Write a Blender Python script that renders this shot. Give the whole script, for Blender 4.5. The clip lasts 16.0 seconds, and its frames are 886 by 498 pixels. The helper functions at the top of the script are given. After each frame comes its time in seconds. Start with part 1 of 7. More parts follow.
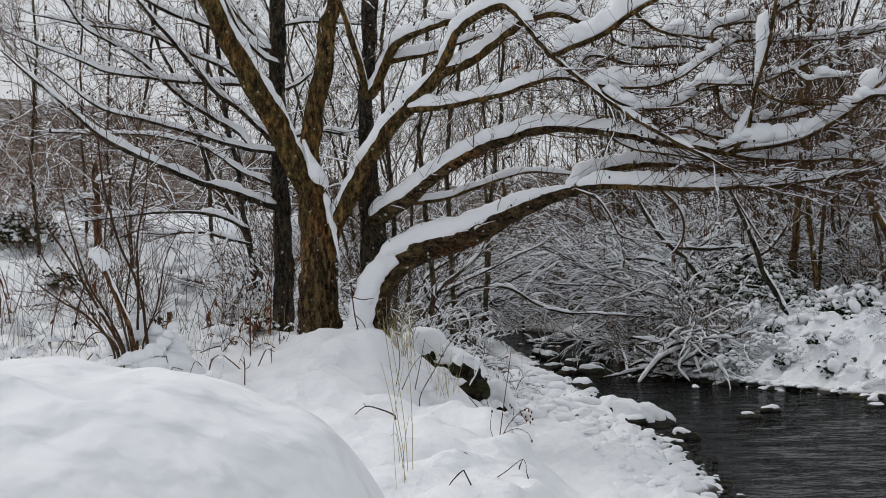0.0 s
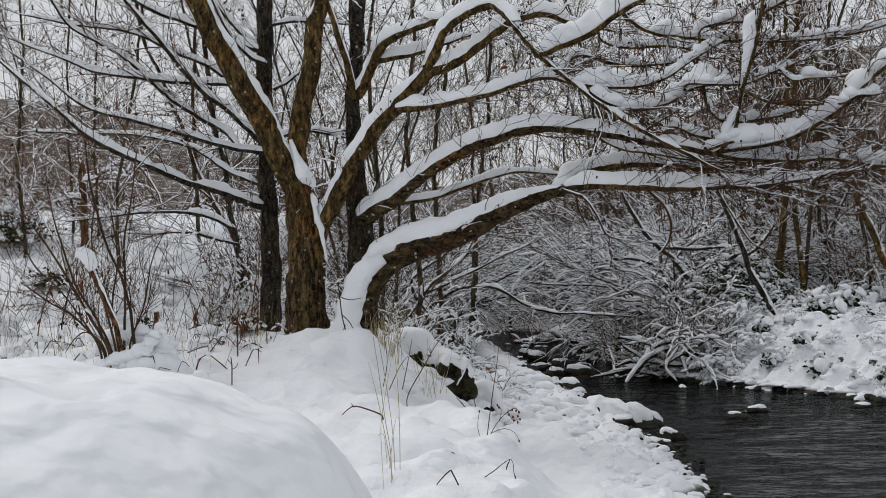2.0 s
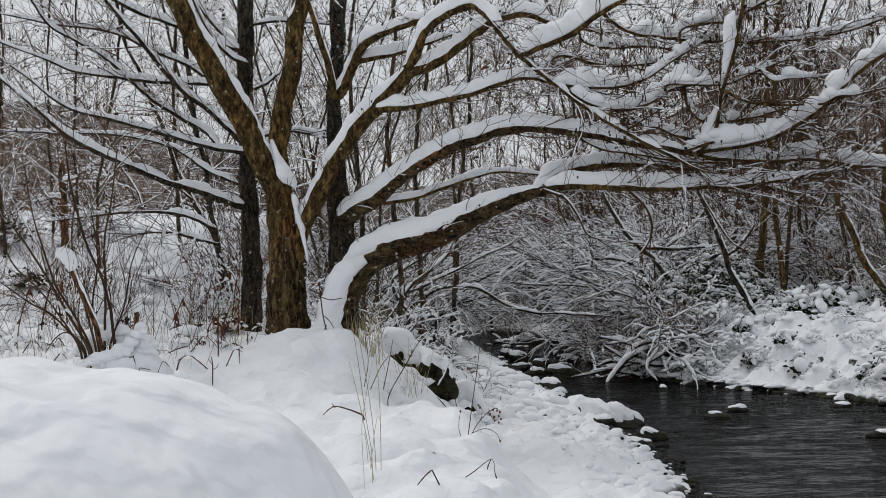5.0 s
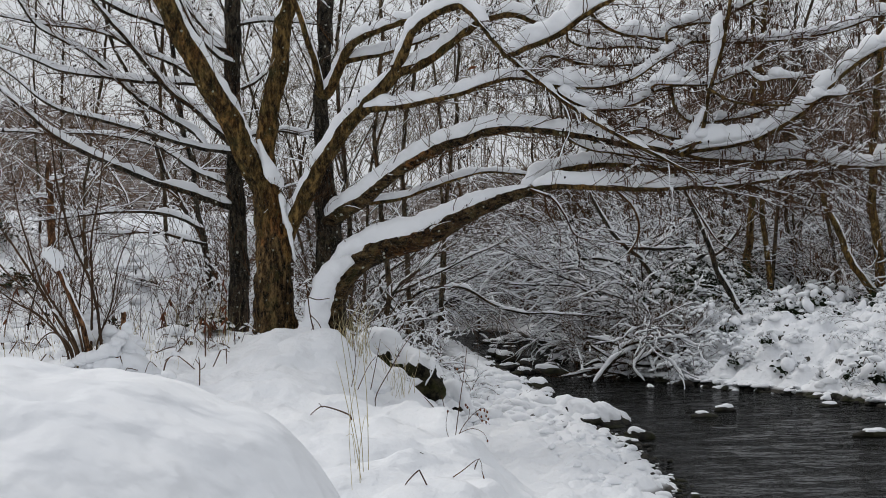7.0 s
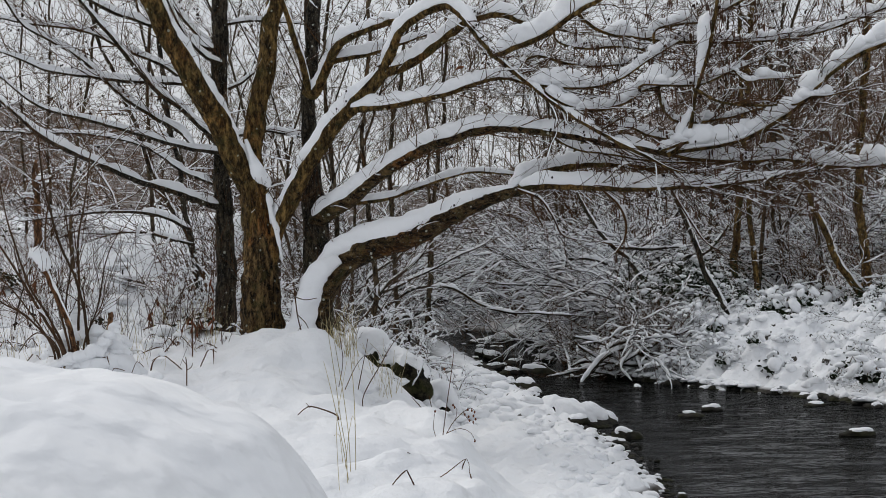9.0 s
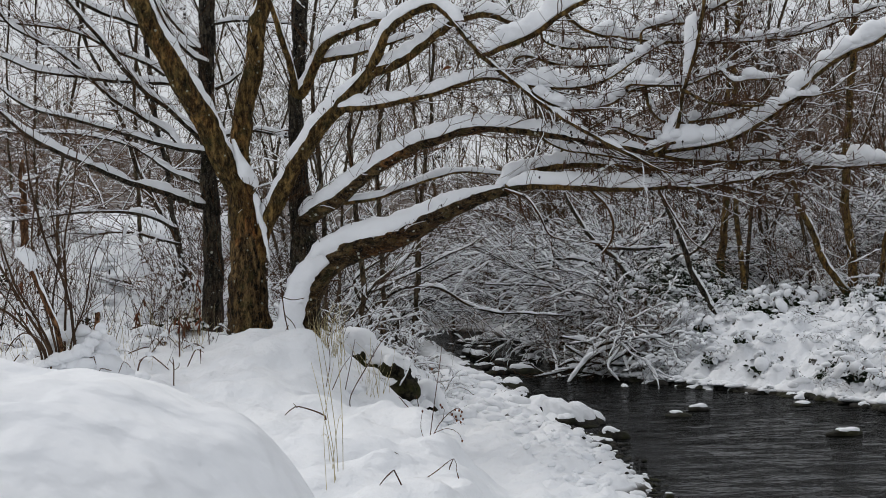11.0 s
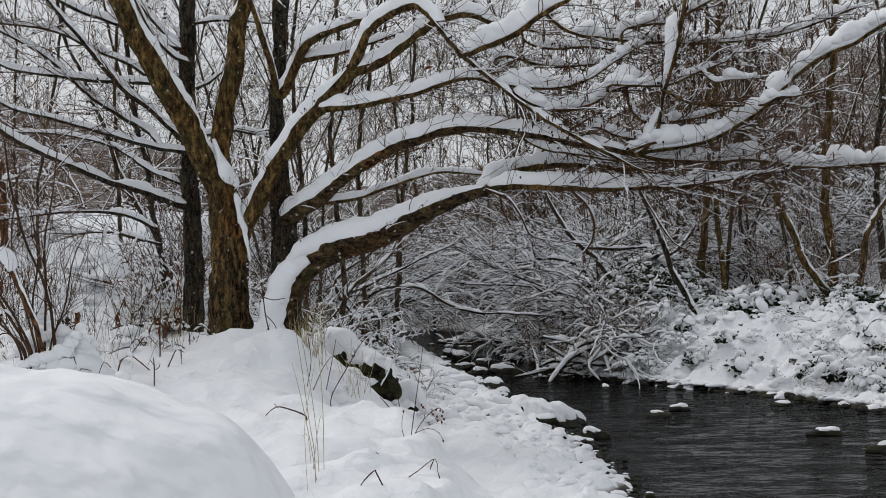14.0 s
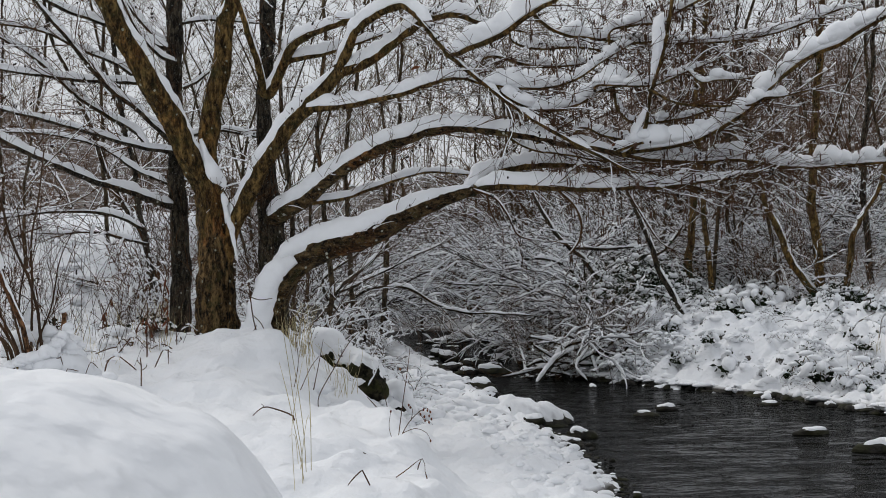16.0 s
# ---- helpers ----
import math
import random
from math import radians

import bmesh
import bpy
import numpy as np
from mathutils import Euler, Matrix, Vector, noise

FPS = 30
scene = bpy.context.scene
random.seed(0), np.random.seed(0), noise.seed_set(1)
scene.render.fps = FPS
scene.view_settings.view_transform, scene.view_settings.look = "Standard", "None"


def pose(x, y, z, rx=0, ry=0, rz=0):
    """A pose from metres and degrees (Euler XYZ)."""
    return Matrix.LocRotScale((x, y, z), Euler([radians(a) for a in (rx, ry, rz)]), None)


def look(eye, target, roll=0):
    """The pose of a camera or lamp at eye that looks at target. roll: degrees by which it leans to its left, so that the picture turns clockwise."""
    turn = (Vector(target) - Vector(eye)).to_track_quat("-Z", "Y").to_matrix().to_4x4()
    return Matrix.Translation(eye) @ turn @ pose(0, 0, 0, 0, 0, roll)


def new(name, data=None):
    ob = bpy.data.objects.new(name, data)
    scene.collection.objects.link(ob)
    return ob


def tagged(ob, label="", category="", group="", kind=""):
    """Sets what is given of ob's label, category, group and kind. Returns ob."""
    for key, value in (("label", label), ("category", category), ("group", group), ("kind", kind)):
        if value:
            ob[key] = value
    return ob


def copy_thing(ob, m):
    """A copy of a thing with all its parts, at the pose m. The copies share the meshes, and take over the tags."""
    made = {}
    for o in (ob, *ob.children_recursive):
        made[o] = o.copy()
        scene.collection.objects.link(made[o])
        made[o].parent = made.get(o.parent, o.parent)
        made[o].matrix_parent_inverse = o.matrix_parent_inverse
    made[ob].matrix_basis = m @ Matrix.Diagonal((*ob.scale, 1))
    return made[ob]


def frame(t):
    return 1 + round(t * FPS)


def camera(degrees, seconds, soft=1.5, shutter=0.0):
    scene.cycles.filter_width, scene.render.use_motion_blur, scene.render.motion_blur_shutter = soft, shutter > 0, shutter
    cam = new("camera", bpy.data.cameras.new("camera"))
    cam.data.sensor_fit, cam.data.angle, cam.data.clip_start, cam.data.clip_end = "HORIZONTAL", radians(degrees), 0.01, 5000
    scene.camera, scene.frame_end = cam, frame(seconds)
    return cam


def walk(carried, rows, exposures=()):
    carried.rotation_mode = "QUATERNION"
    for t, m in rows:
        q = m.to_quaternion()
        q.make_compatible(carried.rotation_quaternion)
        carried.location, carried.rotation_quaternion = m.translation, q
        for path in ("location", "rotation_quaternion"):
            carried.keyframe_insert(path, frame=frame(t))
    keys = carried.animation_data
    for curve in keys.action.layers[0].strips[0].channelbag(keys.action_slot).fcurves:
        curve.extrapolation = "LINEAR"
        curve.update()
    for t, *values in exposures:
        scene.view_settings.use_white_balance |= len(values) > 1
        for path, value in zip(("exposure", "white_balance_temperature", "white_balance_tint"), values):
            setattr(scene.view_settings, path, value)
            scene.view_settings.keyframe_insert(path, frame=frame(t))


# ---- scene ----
# ---------------- camera: it stands still and turns slowly to its right ----------------
cam = camera(30.0, 16.0, soft=0.9)
EYE = 1.7
SWING = 11.2 / 2926
walk(cam, [(t, pose(0, 0, EYE, 90, 0, math.degrees(math.atan((8 - t) * SWING)))) for t in range(0, 17, 2)])

# ---------------- overcast winter light ----------------
world = bpy.data.worlds.new("overcast")
scene.world = world
world.use_nodes = True
wn = world.node_tree
wn.nodes.clear()
sky = wn.nodes.new("ShaderNodeTexSky")
sky.sky_type, sky.sun_disc = "NISHITA", False
sky.sun_elevation, sky.sun_rotation = radians(44.3), radians(310.6)
sky.dust_density, sky.ozone_density = 4.0, 1.0
cloud = wn.nodes.new("ShaderNodeMix")
cloud.data_type = "RGBA"
cloud.inputs[0].default_value = 0.9
cloud.inputs[7].default_value = (6.8, 7.02, 7.38, 1)
bg = wn.nodes.new("ShaderNodeBackground")
bg.inputs[1].default_value = 0.094
wo = wn.nodes.new("ShaderNodeOutputWorld")
wn.links.new(sky.outputs[0], cloud.inputs[6])
wn.links.new(cloud.outputs[2], bg.inputs[0])
wn.links.new(bg.outputs[0], wo.inputs[0])
sun = new("sun", bpy.data.lights.new("sun", "SUN"))
sun.data.energy, sun.data.angle, sun.data.color = 0.92, radians(22), (1, 0.98, 0.95)
sun.matrix_world = look((-7, 10, 9), (0, 4, 0))


# ---------------- materials ----------------
def material(name, rough=0.8, spec=0.3):
    m = bpy.data.materials.new(name)
    m.use_nodes = True
    b = m.node_tree.nodes["Principled BSDF"]
    b.inputs["Roughness"].default_value = rough
    b.inputs["Specular IOR Level"].default_value = spec
    return m, m.node_tree.nodes, m.node_tree.links, b


def noise_node(ns, ln, scale, detail=4.0, rough=0.6, stretch=None):
    geo = ns.new("ShaderNodeNewGeometry")
    n = ns.new("ShaderNodeTexNoise")
    n.inputs["Scale"].default_value, n.inputs["Detail"].default_value, n.inputs["Roughness"].default_value = scale, detail, rough
    if stretch:
        mp = ns.new("ShaderNodeMapping")
        mp.inputs["Scale"].default_value = stretch
        ln.new(geo.outputs["Position"], mp.inputs[0])
        ln.new(mp.outputs[0], n.inputs["Vector"])
    else:
        ln.new(geo.outputs["Position"], n.inputs["Vector"])
    return n.outputs[0]


def ramp(ns, ln, src, stops):
    r = ns.new("ShaderNodeValToRGB")
    while len(r.color_ramp.elements) < len(stops):
        r.color_ramp.elements.new(0.5)
    for e, (p, c) in zip(r.color_ramp.elements, stops):
        e.position, e.color = p, (*c, 1)
    ln.new(src, r.inputs[0])
    return r.outputs[0]


def blend(ns, ln, fac, a, b, mode="MIX"):
    m = ns.new("ShaderNodeMix")
    m.data_type, m.blend_type = "RGBA", mode
    for sock, val in ((m.inputs[0], fac), (m.inputs[6], a), (m.inputs[7], b)):
        if isinstance(val, (float, int)):
            sock.default_value = val
        elif isinstance(val, tuple):
            sock.default_value = (*val, 1)
        else:
            ln.new(val, sock)
    return m.outputs[2]


def bump(ns, ln, b, src, strength, dist):
    bp = ns.new("ShaderNodeBump")
    bp.inputs["Strength"].default_value, bp.inputs["Distance"].default_value = strength, dist
    ln.new(src, bp.inputs["Height"])
    last = b.inputs["Normal"].links
    if last:
        ln.new(last[0].from_socket, bp.inputs["Normal"])
    ln.new(bp.outputs[0], b.inputs["Normal"])


def snow_material(name, fine):
    m, ns, ln, b = material(name, 0.65, 0.25)
    big = noise_node(ns, ln, 1.3, 3)
    ln.new(ramp(ns, ln, big, [(0.3, (0.83, 0.845, 0.87)), (0.7, (0.88, 0.888, 0.9))]), b.inputs["Base Color"])
    bump(ns, ln, b, noise_node(ns, ln, 4.0, 2, 0.4), 0.9, 0.11)
    bump(ns, ln, b, noise_node(ns, ln, 11.0, 2), 0.4, 0.025)
    bump(ns, ln, b, noise_node(ns, ln, fine, 3), 0.15, 0.005)
    return m


def bark_material(name, dark, light, lichen, amount, moss=0.5, red=0.4, grain=(1, 1, 0.45)):
    """Fissured alder bark: fine vertical cracks, blotches, olive moss, pale round lichen discs."""
    m, ns, ln, b = material(name, 0.9, 0.15)
    rough = noise_node(ns, ln, 30.0, 9, 0.78, grain)
    base = ramp(ns, ln, rough, [(0.43, dark), (0.51, light), (0.61, tuple(c * 1.8 for c in light))])
    tone = noise_node(ns, ln, 5.5, 5, 0.65, grain)
    base = blend(ns, ln, 1.0, base, ramp(ns, ln, tone, [(0.34, (0.66, 0.66, 0.66)), (0.52, (0.95, 0.93, 0.9)), (0.7, (1.25, 1.2, 1.08))]), "MULTIPLY")
    crack = ramp(ns, ln, noise_node(ns, ln, 24.0, 8, 0.72, tuple(0.65 * g if g < 1 else g for g in grain)), [(0.43, (0.3, 0.28, 0.26)), (0.48, (0.78, 0.75, 0.75)), (0.53, (1.08, 1.08, 1.08))])
    base = blend(ns, ln, 1.0, base, crack, "MULTIPLY")
    warm = ramp(ns, ln, noise_node(ns, ln, 3.1, 5, 0.65, grain), [(0.53, (0, 0, 0)), (0.66, (red, red, red))])
    base = blend(ns, ln, warm, base, blend(ns, ln, 1.0, base, (1.75, 1.05, 0.62), "MULTIPLY"))
    green = ramp(ns, ln, noise_node(ns, ln, 7.0, 6, 0.7), [(0.52, (0, 0, 0)), (0.68, (moss, moss, moss))])
    base = blend(ns, ln, green, base, blend(ns, ln, rough, (0.02, 0.02, 0.006), (0.105, 0.1, 0.035)))
    geo = ns.new("ShaderNodeNewGeometry")
    cells = ns.new("ShaderNodeTexVoronoi")
    cells.inputs["Scale"].default_value, cells.inputs["Randomness"].default_value = 17.0, 1.0
    ln.new(geo.outputs["Position"], cells.inputs["Vector"])
    pick = ns.new("ShaderNodeSeparateColor")
    ln.new(cells.outputs["Color"], pick.inputs[0])
    wide = ns.new("ShaderNodeMapRange")
    wide.inputs[3].default_value, wide.inputs[4].default_value = 0.07, 0.32
    ln.new(pick.outputs[1], wide.inputs[0])
    far = ns.new("ShaderNodeMath")
    far.operation = "DIVIDE"
    ln.new(cells.outputs["Distance"], far.inputs[0])
    ln.new(wide.outputs[0], far.inputs[1])
    torn = ns.new("ShaderNodeMath")
    torn.operation = "MULTIPLY_ADD"
    ln.new(rough, torn.inputs[0])
    torn.inputs[1].default_value = 0.5
    ln.new(far.outputs[0], torn.inputs[2])
    disc = ramp(ns, ln, torn.outputs[0], [(0.0, (1, 1, 1)), (0.9, (1, 1, 1)), (1.0, (0, 0, 0))])
    disc = ramp(ns, ln, disc, [(0.4, (0, 0, 0)), (0.6, (1, 1, 1))])
    few = ramp(ns, ln, pick.outputs[0], [(0.72 - amount, (0, 0, 0)), (0.74 - amount, (0.95, 0.95, 0.95))])
    flecks = ramp(ns, ln, noise_node(ns, ln, 95.0, 3, 0.6), [(0.65 - 0.1 * amount, (0, 0, 0)), (0.7 - 0.1 * amount, (0.6, 0.6, 0.6))])
    base = blend(ns, ln, flecks, base, tuple(0.7 * c for c in lichen))
    ln.new(blend(ns, ln, blend(ns, ln, 1.0, disc, few, "MULTIPLY"), base, lichen), b.inputs["Base Color"])
    bump(ns, ln, b, crack, 0.9, 0.016)
    bump(ns, ln, b, rough, 1.0, 0.022)
    bump(ns, ln, b, noise_node(ns, ln, 130.0, 3), 0.5, 0.003)
    return m


def twig_material(name, a, c):
    m, ns, ln, b = material(name, 0.85, 0.15)
    info = ns.new("ShaderNodeObjectInfo")
    mix = blend(ns, ln, info.outputs["Random"], a, c)
    tone = ramp(ns, ln, noise_node(ns, ln, 6.0, 3), [(0.3, (0.6, 0.6, 0.6)), (0.7, (1.3, 1.25, 1.15))])
    ln.new(blend(ns, ln, 1.0, mix, tone, "MULTIPLY"), b.inputs["Base Color"])
    return m


SNOW = snow_material("fresh_snow", 60.0)
BARK = bark_material("mossy_alder_bark", (0.042, 0.028, 0.011), (0.155, 0.1, 0.036), (0.4, 0.4, 0.3), 0.04, 0.7, 0.35)
BARK_DARK = bark_material("dark_alder_bark", (0.01, 0.009, 0.008), (0.06, 0.05, 0.036), (0.5, 0.51, 0.45), 0.28, 0.3, 0.5)
BARK_GREY = bark_material("grey_alder_bark", (0.03, 0.024, 0.016), (0.1, 0.078, 0.05), (0.18, 0.18, 0.14), 0.0, 0.3, 0.2)
BARK_WOOD = bark_material("bare_wood", (0.05, 0.025, 0.012), (0.19, 0.1, 0.05), (0.1, 0.07, 0.04), -0.1, 0.0, 0.6)
BARK_OLD = bark_material("old_mossy_alder_bark", (0.01, 0.008, 0.005), (0.155, 0.1, 0.044), (0.34, 0.34, 0.26), 0.03, 0.65, 1.0)
BARK_LIMB = bark_material("mossy_limb_bark", (0.008, 0.006, 0.004), (0.1, 0.066, 0.03), (0.5, 0.5, 0.42), 0.26, 0.65, 0.7, (0.5, 1, 0.9))
TWIG = twig_material("dark_twigs", (0.052, 0.024, 0.011), (0.088, 0.046, 0.02))
TWIG_GREY = twig_material("grey_twigs", (0.04, 0.026, 0.014), (0.07, 0.046, 0.026))
TWIG_RUST = twig_material("rust_twigs", (0.15, 0.09, 0.058), (0.2, 0.125, 0.08))
TWIG_LACE = twig_material("pale_grey_twigs", (0.085, 0.068, 0.05), (0.125, 0.1, 0.074))
# far twigs only: base colour paled to stand in for haze
TWIG_HAZE = twig_material("hazed_grey_twigs", (0.2, 0.176, 0.142), (0.26, 0.232, 0.19))
TWIG_HAZEL = twig_material("grey_brown_shoots", (0.05, 0.031, 0.02), (0.085, 0.053, 0.034))
TWIG_BROWN = twig_material("brown_twigs", (0.08, 0.04, 0.02), (0.14, 0.072, 0.037))
TWIG_BLACK = twig_material("dark_wet_twigs", (0.014, 0.011, 0.009), (0.028, 0.021, 0.016))
STRAW = twig_material("dry_straw", (0.42, 0.36, 0.2), (0.54, 0.47, 0.29))
RUSSET = twig_material("dry_russet_stalks", (0.085, 0.046, 0.032), (0.125, 0.074, 0.05))
LEAF_DRY = twig_material("dry_leaves", (0.13, 0.04, 0.02), (0.19, 0.075, 0.035))
LEAF_GREEN = twig_material("evergreen_leaves", (0.008, 0.013, 0.006), (0.018, 0.028, 0.01))
CONE = twig_material("alder_cones", (0.012, 0.009, 0.007), (0.02, 0.015, 0.012))


def rock_material(name, a, c, moss, spec=0.2):
    m, ns, ln, b = material(name, 0.8, spec)
    base = ramp(ns, ln, noise_node(ns, ln, 14.0, 6, 0.7), [(0.42, a), (0.6, c)])
    green = ramp(ns, ln, noise_node(ns, ln, 4.0, 4), [(0.45, (0, 0, 0)), (0.6, (moss, moss, moss))])
    ln.new(blend(ns, ln, green, base, (0.034, 0.036, 0.008)), b.inputs["Base Color"])
    bump(ns, ln, b, noise_node(ns, ln, 30.0, 6), 0.8, 0.02)
    return m


ROCK = rock_material("wet_stone", (0.007, 0.0065, 0.006), (0.04, 0.036, 0.03), 0.5)
ROCK_MOSS = rock_material("mossy_stone", (0.002, 0.002, 0.0016), (0.04, 0.035, 0.021), 0.7, 0.08)


def ground_material():
    m, ns, ln, b = material("snowy_ground", 0.65, 0.25)
    big = noise_node(ns, ln, 0.9, 3)
    white = ramp(ns, ln, big, [(0.3, (0.83, 0.845, 0.87)), (0.7, (0.88, 0.888, 0.9))])
    soil = ramp(ns, ln, noise_node(ns, ln, 25.0, 5), [(0.3, (0.012, 0.011, 0.009)), (0.7, (0.06, 0.05, 0.035))])
    geo = ns.new("ShaderNodeNewGeometry")
    sep = ns.new("ShaderNodeSeparateXYZ")
    ln.new(geo.outputs["Position"], sep.inputs[0])
    wet = ns.new("ShaderNodeMapRange")
    wet.inputs[1].default_value, wet.inputs[2].default_value = 0.03, 0.065
    ln.new(sep.outputs[2], wet.inputs[0])
    # dark leaves and stems showing between lumps of snow
    att = ns.new("ShaderNodeAttribute")
    att.attribute_name = "litter"
    gaps = ramp(ns, ln, noise_node(ns, ln, 7.0, 3, 0.55, (1, 0.6, 1)), [(0.635, (0, 0, 0)), (0.67, (1, 1, 1))])
    dark = ns.new("ShaderNodeMath")
    dark.operation = "MULTIPLY"
    ln.new(att.outputs["Fac"], dark.inputs[0])
    ln.new(gaps, dark.inputs[1])
    white = blend(ns, ln, dark.outputs[0], white, soil)
    # bare leaf mould under the dense thicket, its soil colour also standing in for shade
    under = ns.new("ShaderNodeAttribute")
    under.attribute_name = "thicket_shade"
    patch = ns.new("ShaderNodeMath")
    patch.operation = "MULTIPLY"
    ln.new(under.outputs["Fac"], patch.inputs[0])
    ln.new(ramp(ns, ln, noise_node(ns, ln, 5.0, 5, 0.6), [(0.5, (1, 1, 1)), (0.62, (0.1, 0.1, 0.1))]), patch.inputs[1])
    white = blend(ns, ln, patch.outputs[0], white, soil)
    col = blend(ns, ln, wet.outputs[0], soil, white)
    # brown leaf litter and bracken between patches of snow on the far hillside
    far = ns.new("ShaderNodeMapRange")
    far.inputs[1].default_value, far.inputs[2].default_value = 31.0, 37.0
    ln.new(sep.outputs[1], far.inputs[0])
    litter = ramp(ns, ln, noise_node(ns, ln, 2.4, 6, 0.7), [(0.35, (0.02, 0.014, 0.01)), (0.5, (0.085, 0.054, 0.036)), (0.64, (0.6, 0.62, 0.65))])
    ln.new(blend(ns, ln, far.outputs[0], col, litter), b.inputs["Base Color"])
    bump(ns, ln, b, noise_node(ns, ln, 4.0, 2, 0.4), 0.9, 0.11)
    bump(ns, ln, b, noise_node(ns, ln, 11.0, 3), 0.7, 0.03)
    bump(ns, ln, b, noise_node(ns, ln, 60.0, 3), 0.22, 0.005)
    return m


GROUND = ground_material()


def water_material():
    m, ns, ln, b = material("brook_water", 0.6, 0.0)
    b.inputs["Base Color"].default_value = (0.002, 0.0022, 0.0018, 1)
    clear = ns.new("ShaderNodeBsdfTransparent")
    clear.inputs[0].default_value = (0.3, 0.27, 0.18, 1)
    deep = ns.new("ShaderNodeMixShader")
    deep.inputs[0].default_value = 0.82
    ln.new(clear.outputs[0], deep.inputs[1])
    ln.new(b.outputs[0], deep.inputs[2])
    gloss = ns.new("ShaderNodeBsdfGlossy")
    gloss.inputs["Roughness"].default_value = 0.04
    fres = ns.new("ShaderNodeFresnel")
    fres.inputs[0].default_value = 1.33
    last = None
    for scale, dist in ((2.6, 0.17), (8.0, 0.05), (26.0, 0.008)):
        bp = ns.new("ShaderNodeBump")
        bp.inputs["Strength"].default_value, bp.inputs["Distance"].default_value = 0.6, dist
        ln.new(noise_node(ns, ln, scale, 3, 0.55, (0.8, 1.0, 1)), bp.inputs["Height"])
        if last:
            ln.new(last, bp.inputs["Normal"])
        last = bp.outputs[0]
    ln.new(last, gloss.inputs["Normal"])
    ln.new(last, fres.inputs["Normal"])
    weak = ns.new("ShaderNodeMath")
    weak.operation = "MULTIPLY"
    weak.inputs[1].default_value = 0.45
    ln.new(fres.outputs[0], weak.inputs[0])
    mix = ns.new("ShaderNodeMixShader")
    ln.new(weak.outputs[0], mix.inputs[0])
    ln.new(deep.outputs[0], mix.inputs[1])
    ln.new(gloss.outputs[0], mix.inputs[2])
    ln.new(mix.outputs[0], ns["Material Output"].inputs[0])
    return m


WATER = water_material()


# ---------------- mesh helpers ----------------
def mesh_object(name, verts, faces, mat, parent=None, smooth=True, label=""):
    me = bpy.data.meshes.new(name)
    me.from_pydata(verts, [], faces)
    me.materials.append(mat)
    me.update()
    if smooth:
        me.shade_smooth()
    ob = new(name, me)
    if parent:
        ob.parent = parent
    return tagged(ob, label)


def thing(name, at, label, category, group="", kind=""):
    ob = new(name)
    ob.empty_display_size = 0.1
    ob.location = at
    return tagged(ob, label, category, group, kind)


def smooth_path(points, step):
    """Catmull-Rom line through points (x, y, z, r), cut into steps."""
    p = np.array(points, float)
    p = np.vstack([2 * p[0] - p[1], p, 2 * p[-1] - p[-2]])
    out = []
    for i in range(1, len(p) - 2):
        a, b, c, d = p[i - 1:i + 3]
        n = max(2, int(np.linalg.norm((c - b)[:3]) / step))
        t = np.linspace(0, 1, n, endpoint=False)[:, None]
        out.append(0.5 * (2 * b + (c - a) * t + (2 * a - 5 * b + 4 * c - d) * t ** 2 + (3 * b - a - 3 * c + d) * t ** 3))
    out.append(p[-2][None])
    return np.vstack(out)


def unit(v):
    return v / np.maximum(np.linalg.norm(v, axis=-1, keepdims=True), 1e-9)


def directions(p):
    return unit(np.gradient(p, axis=0))


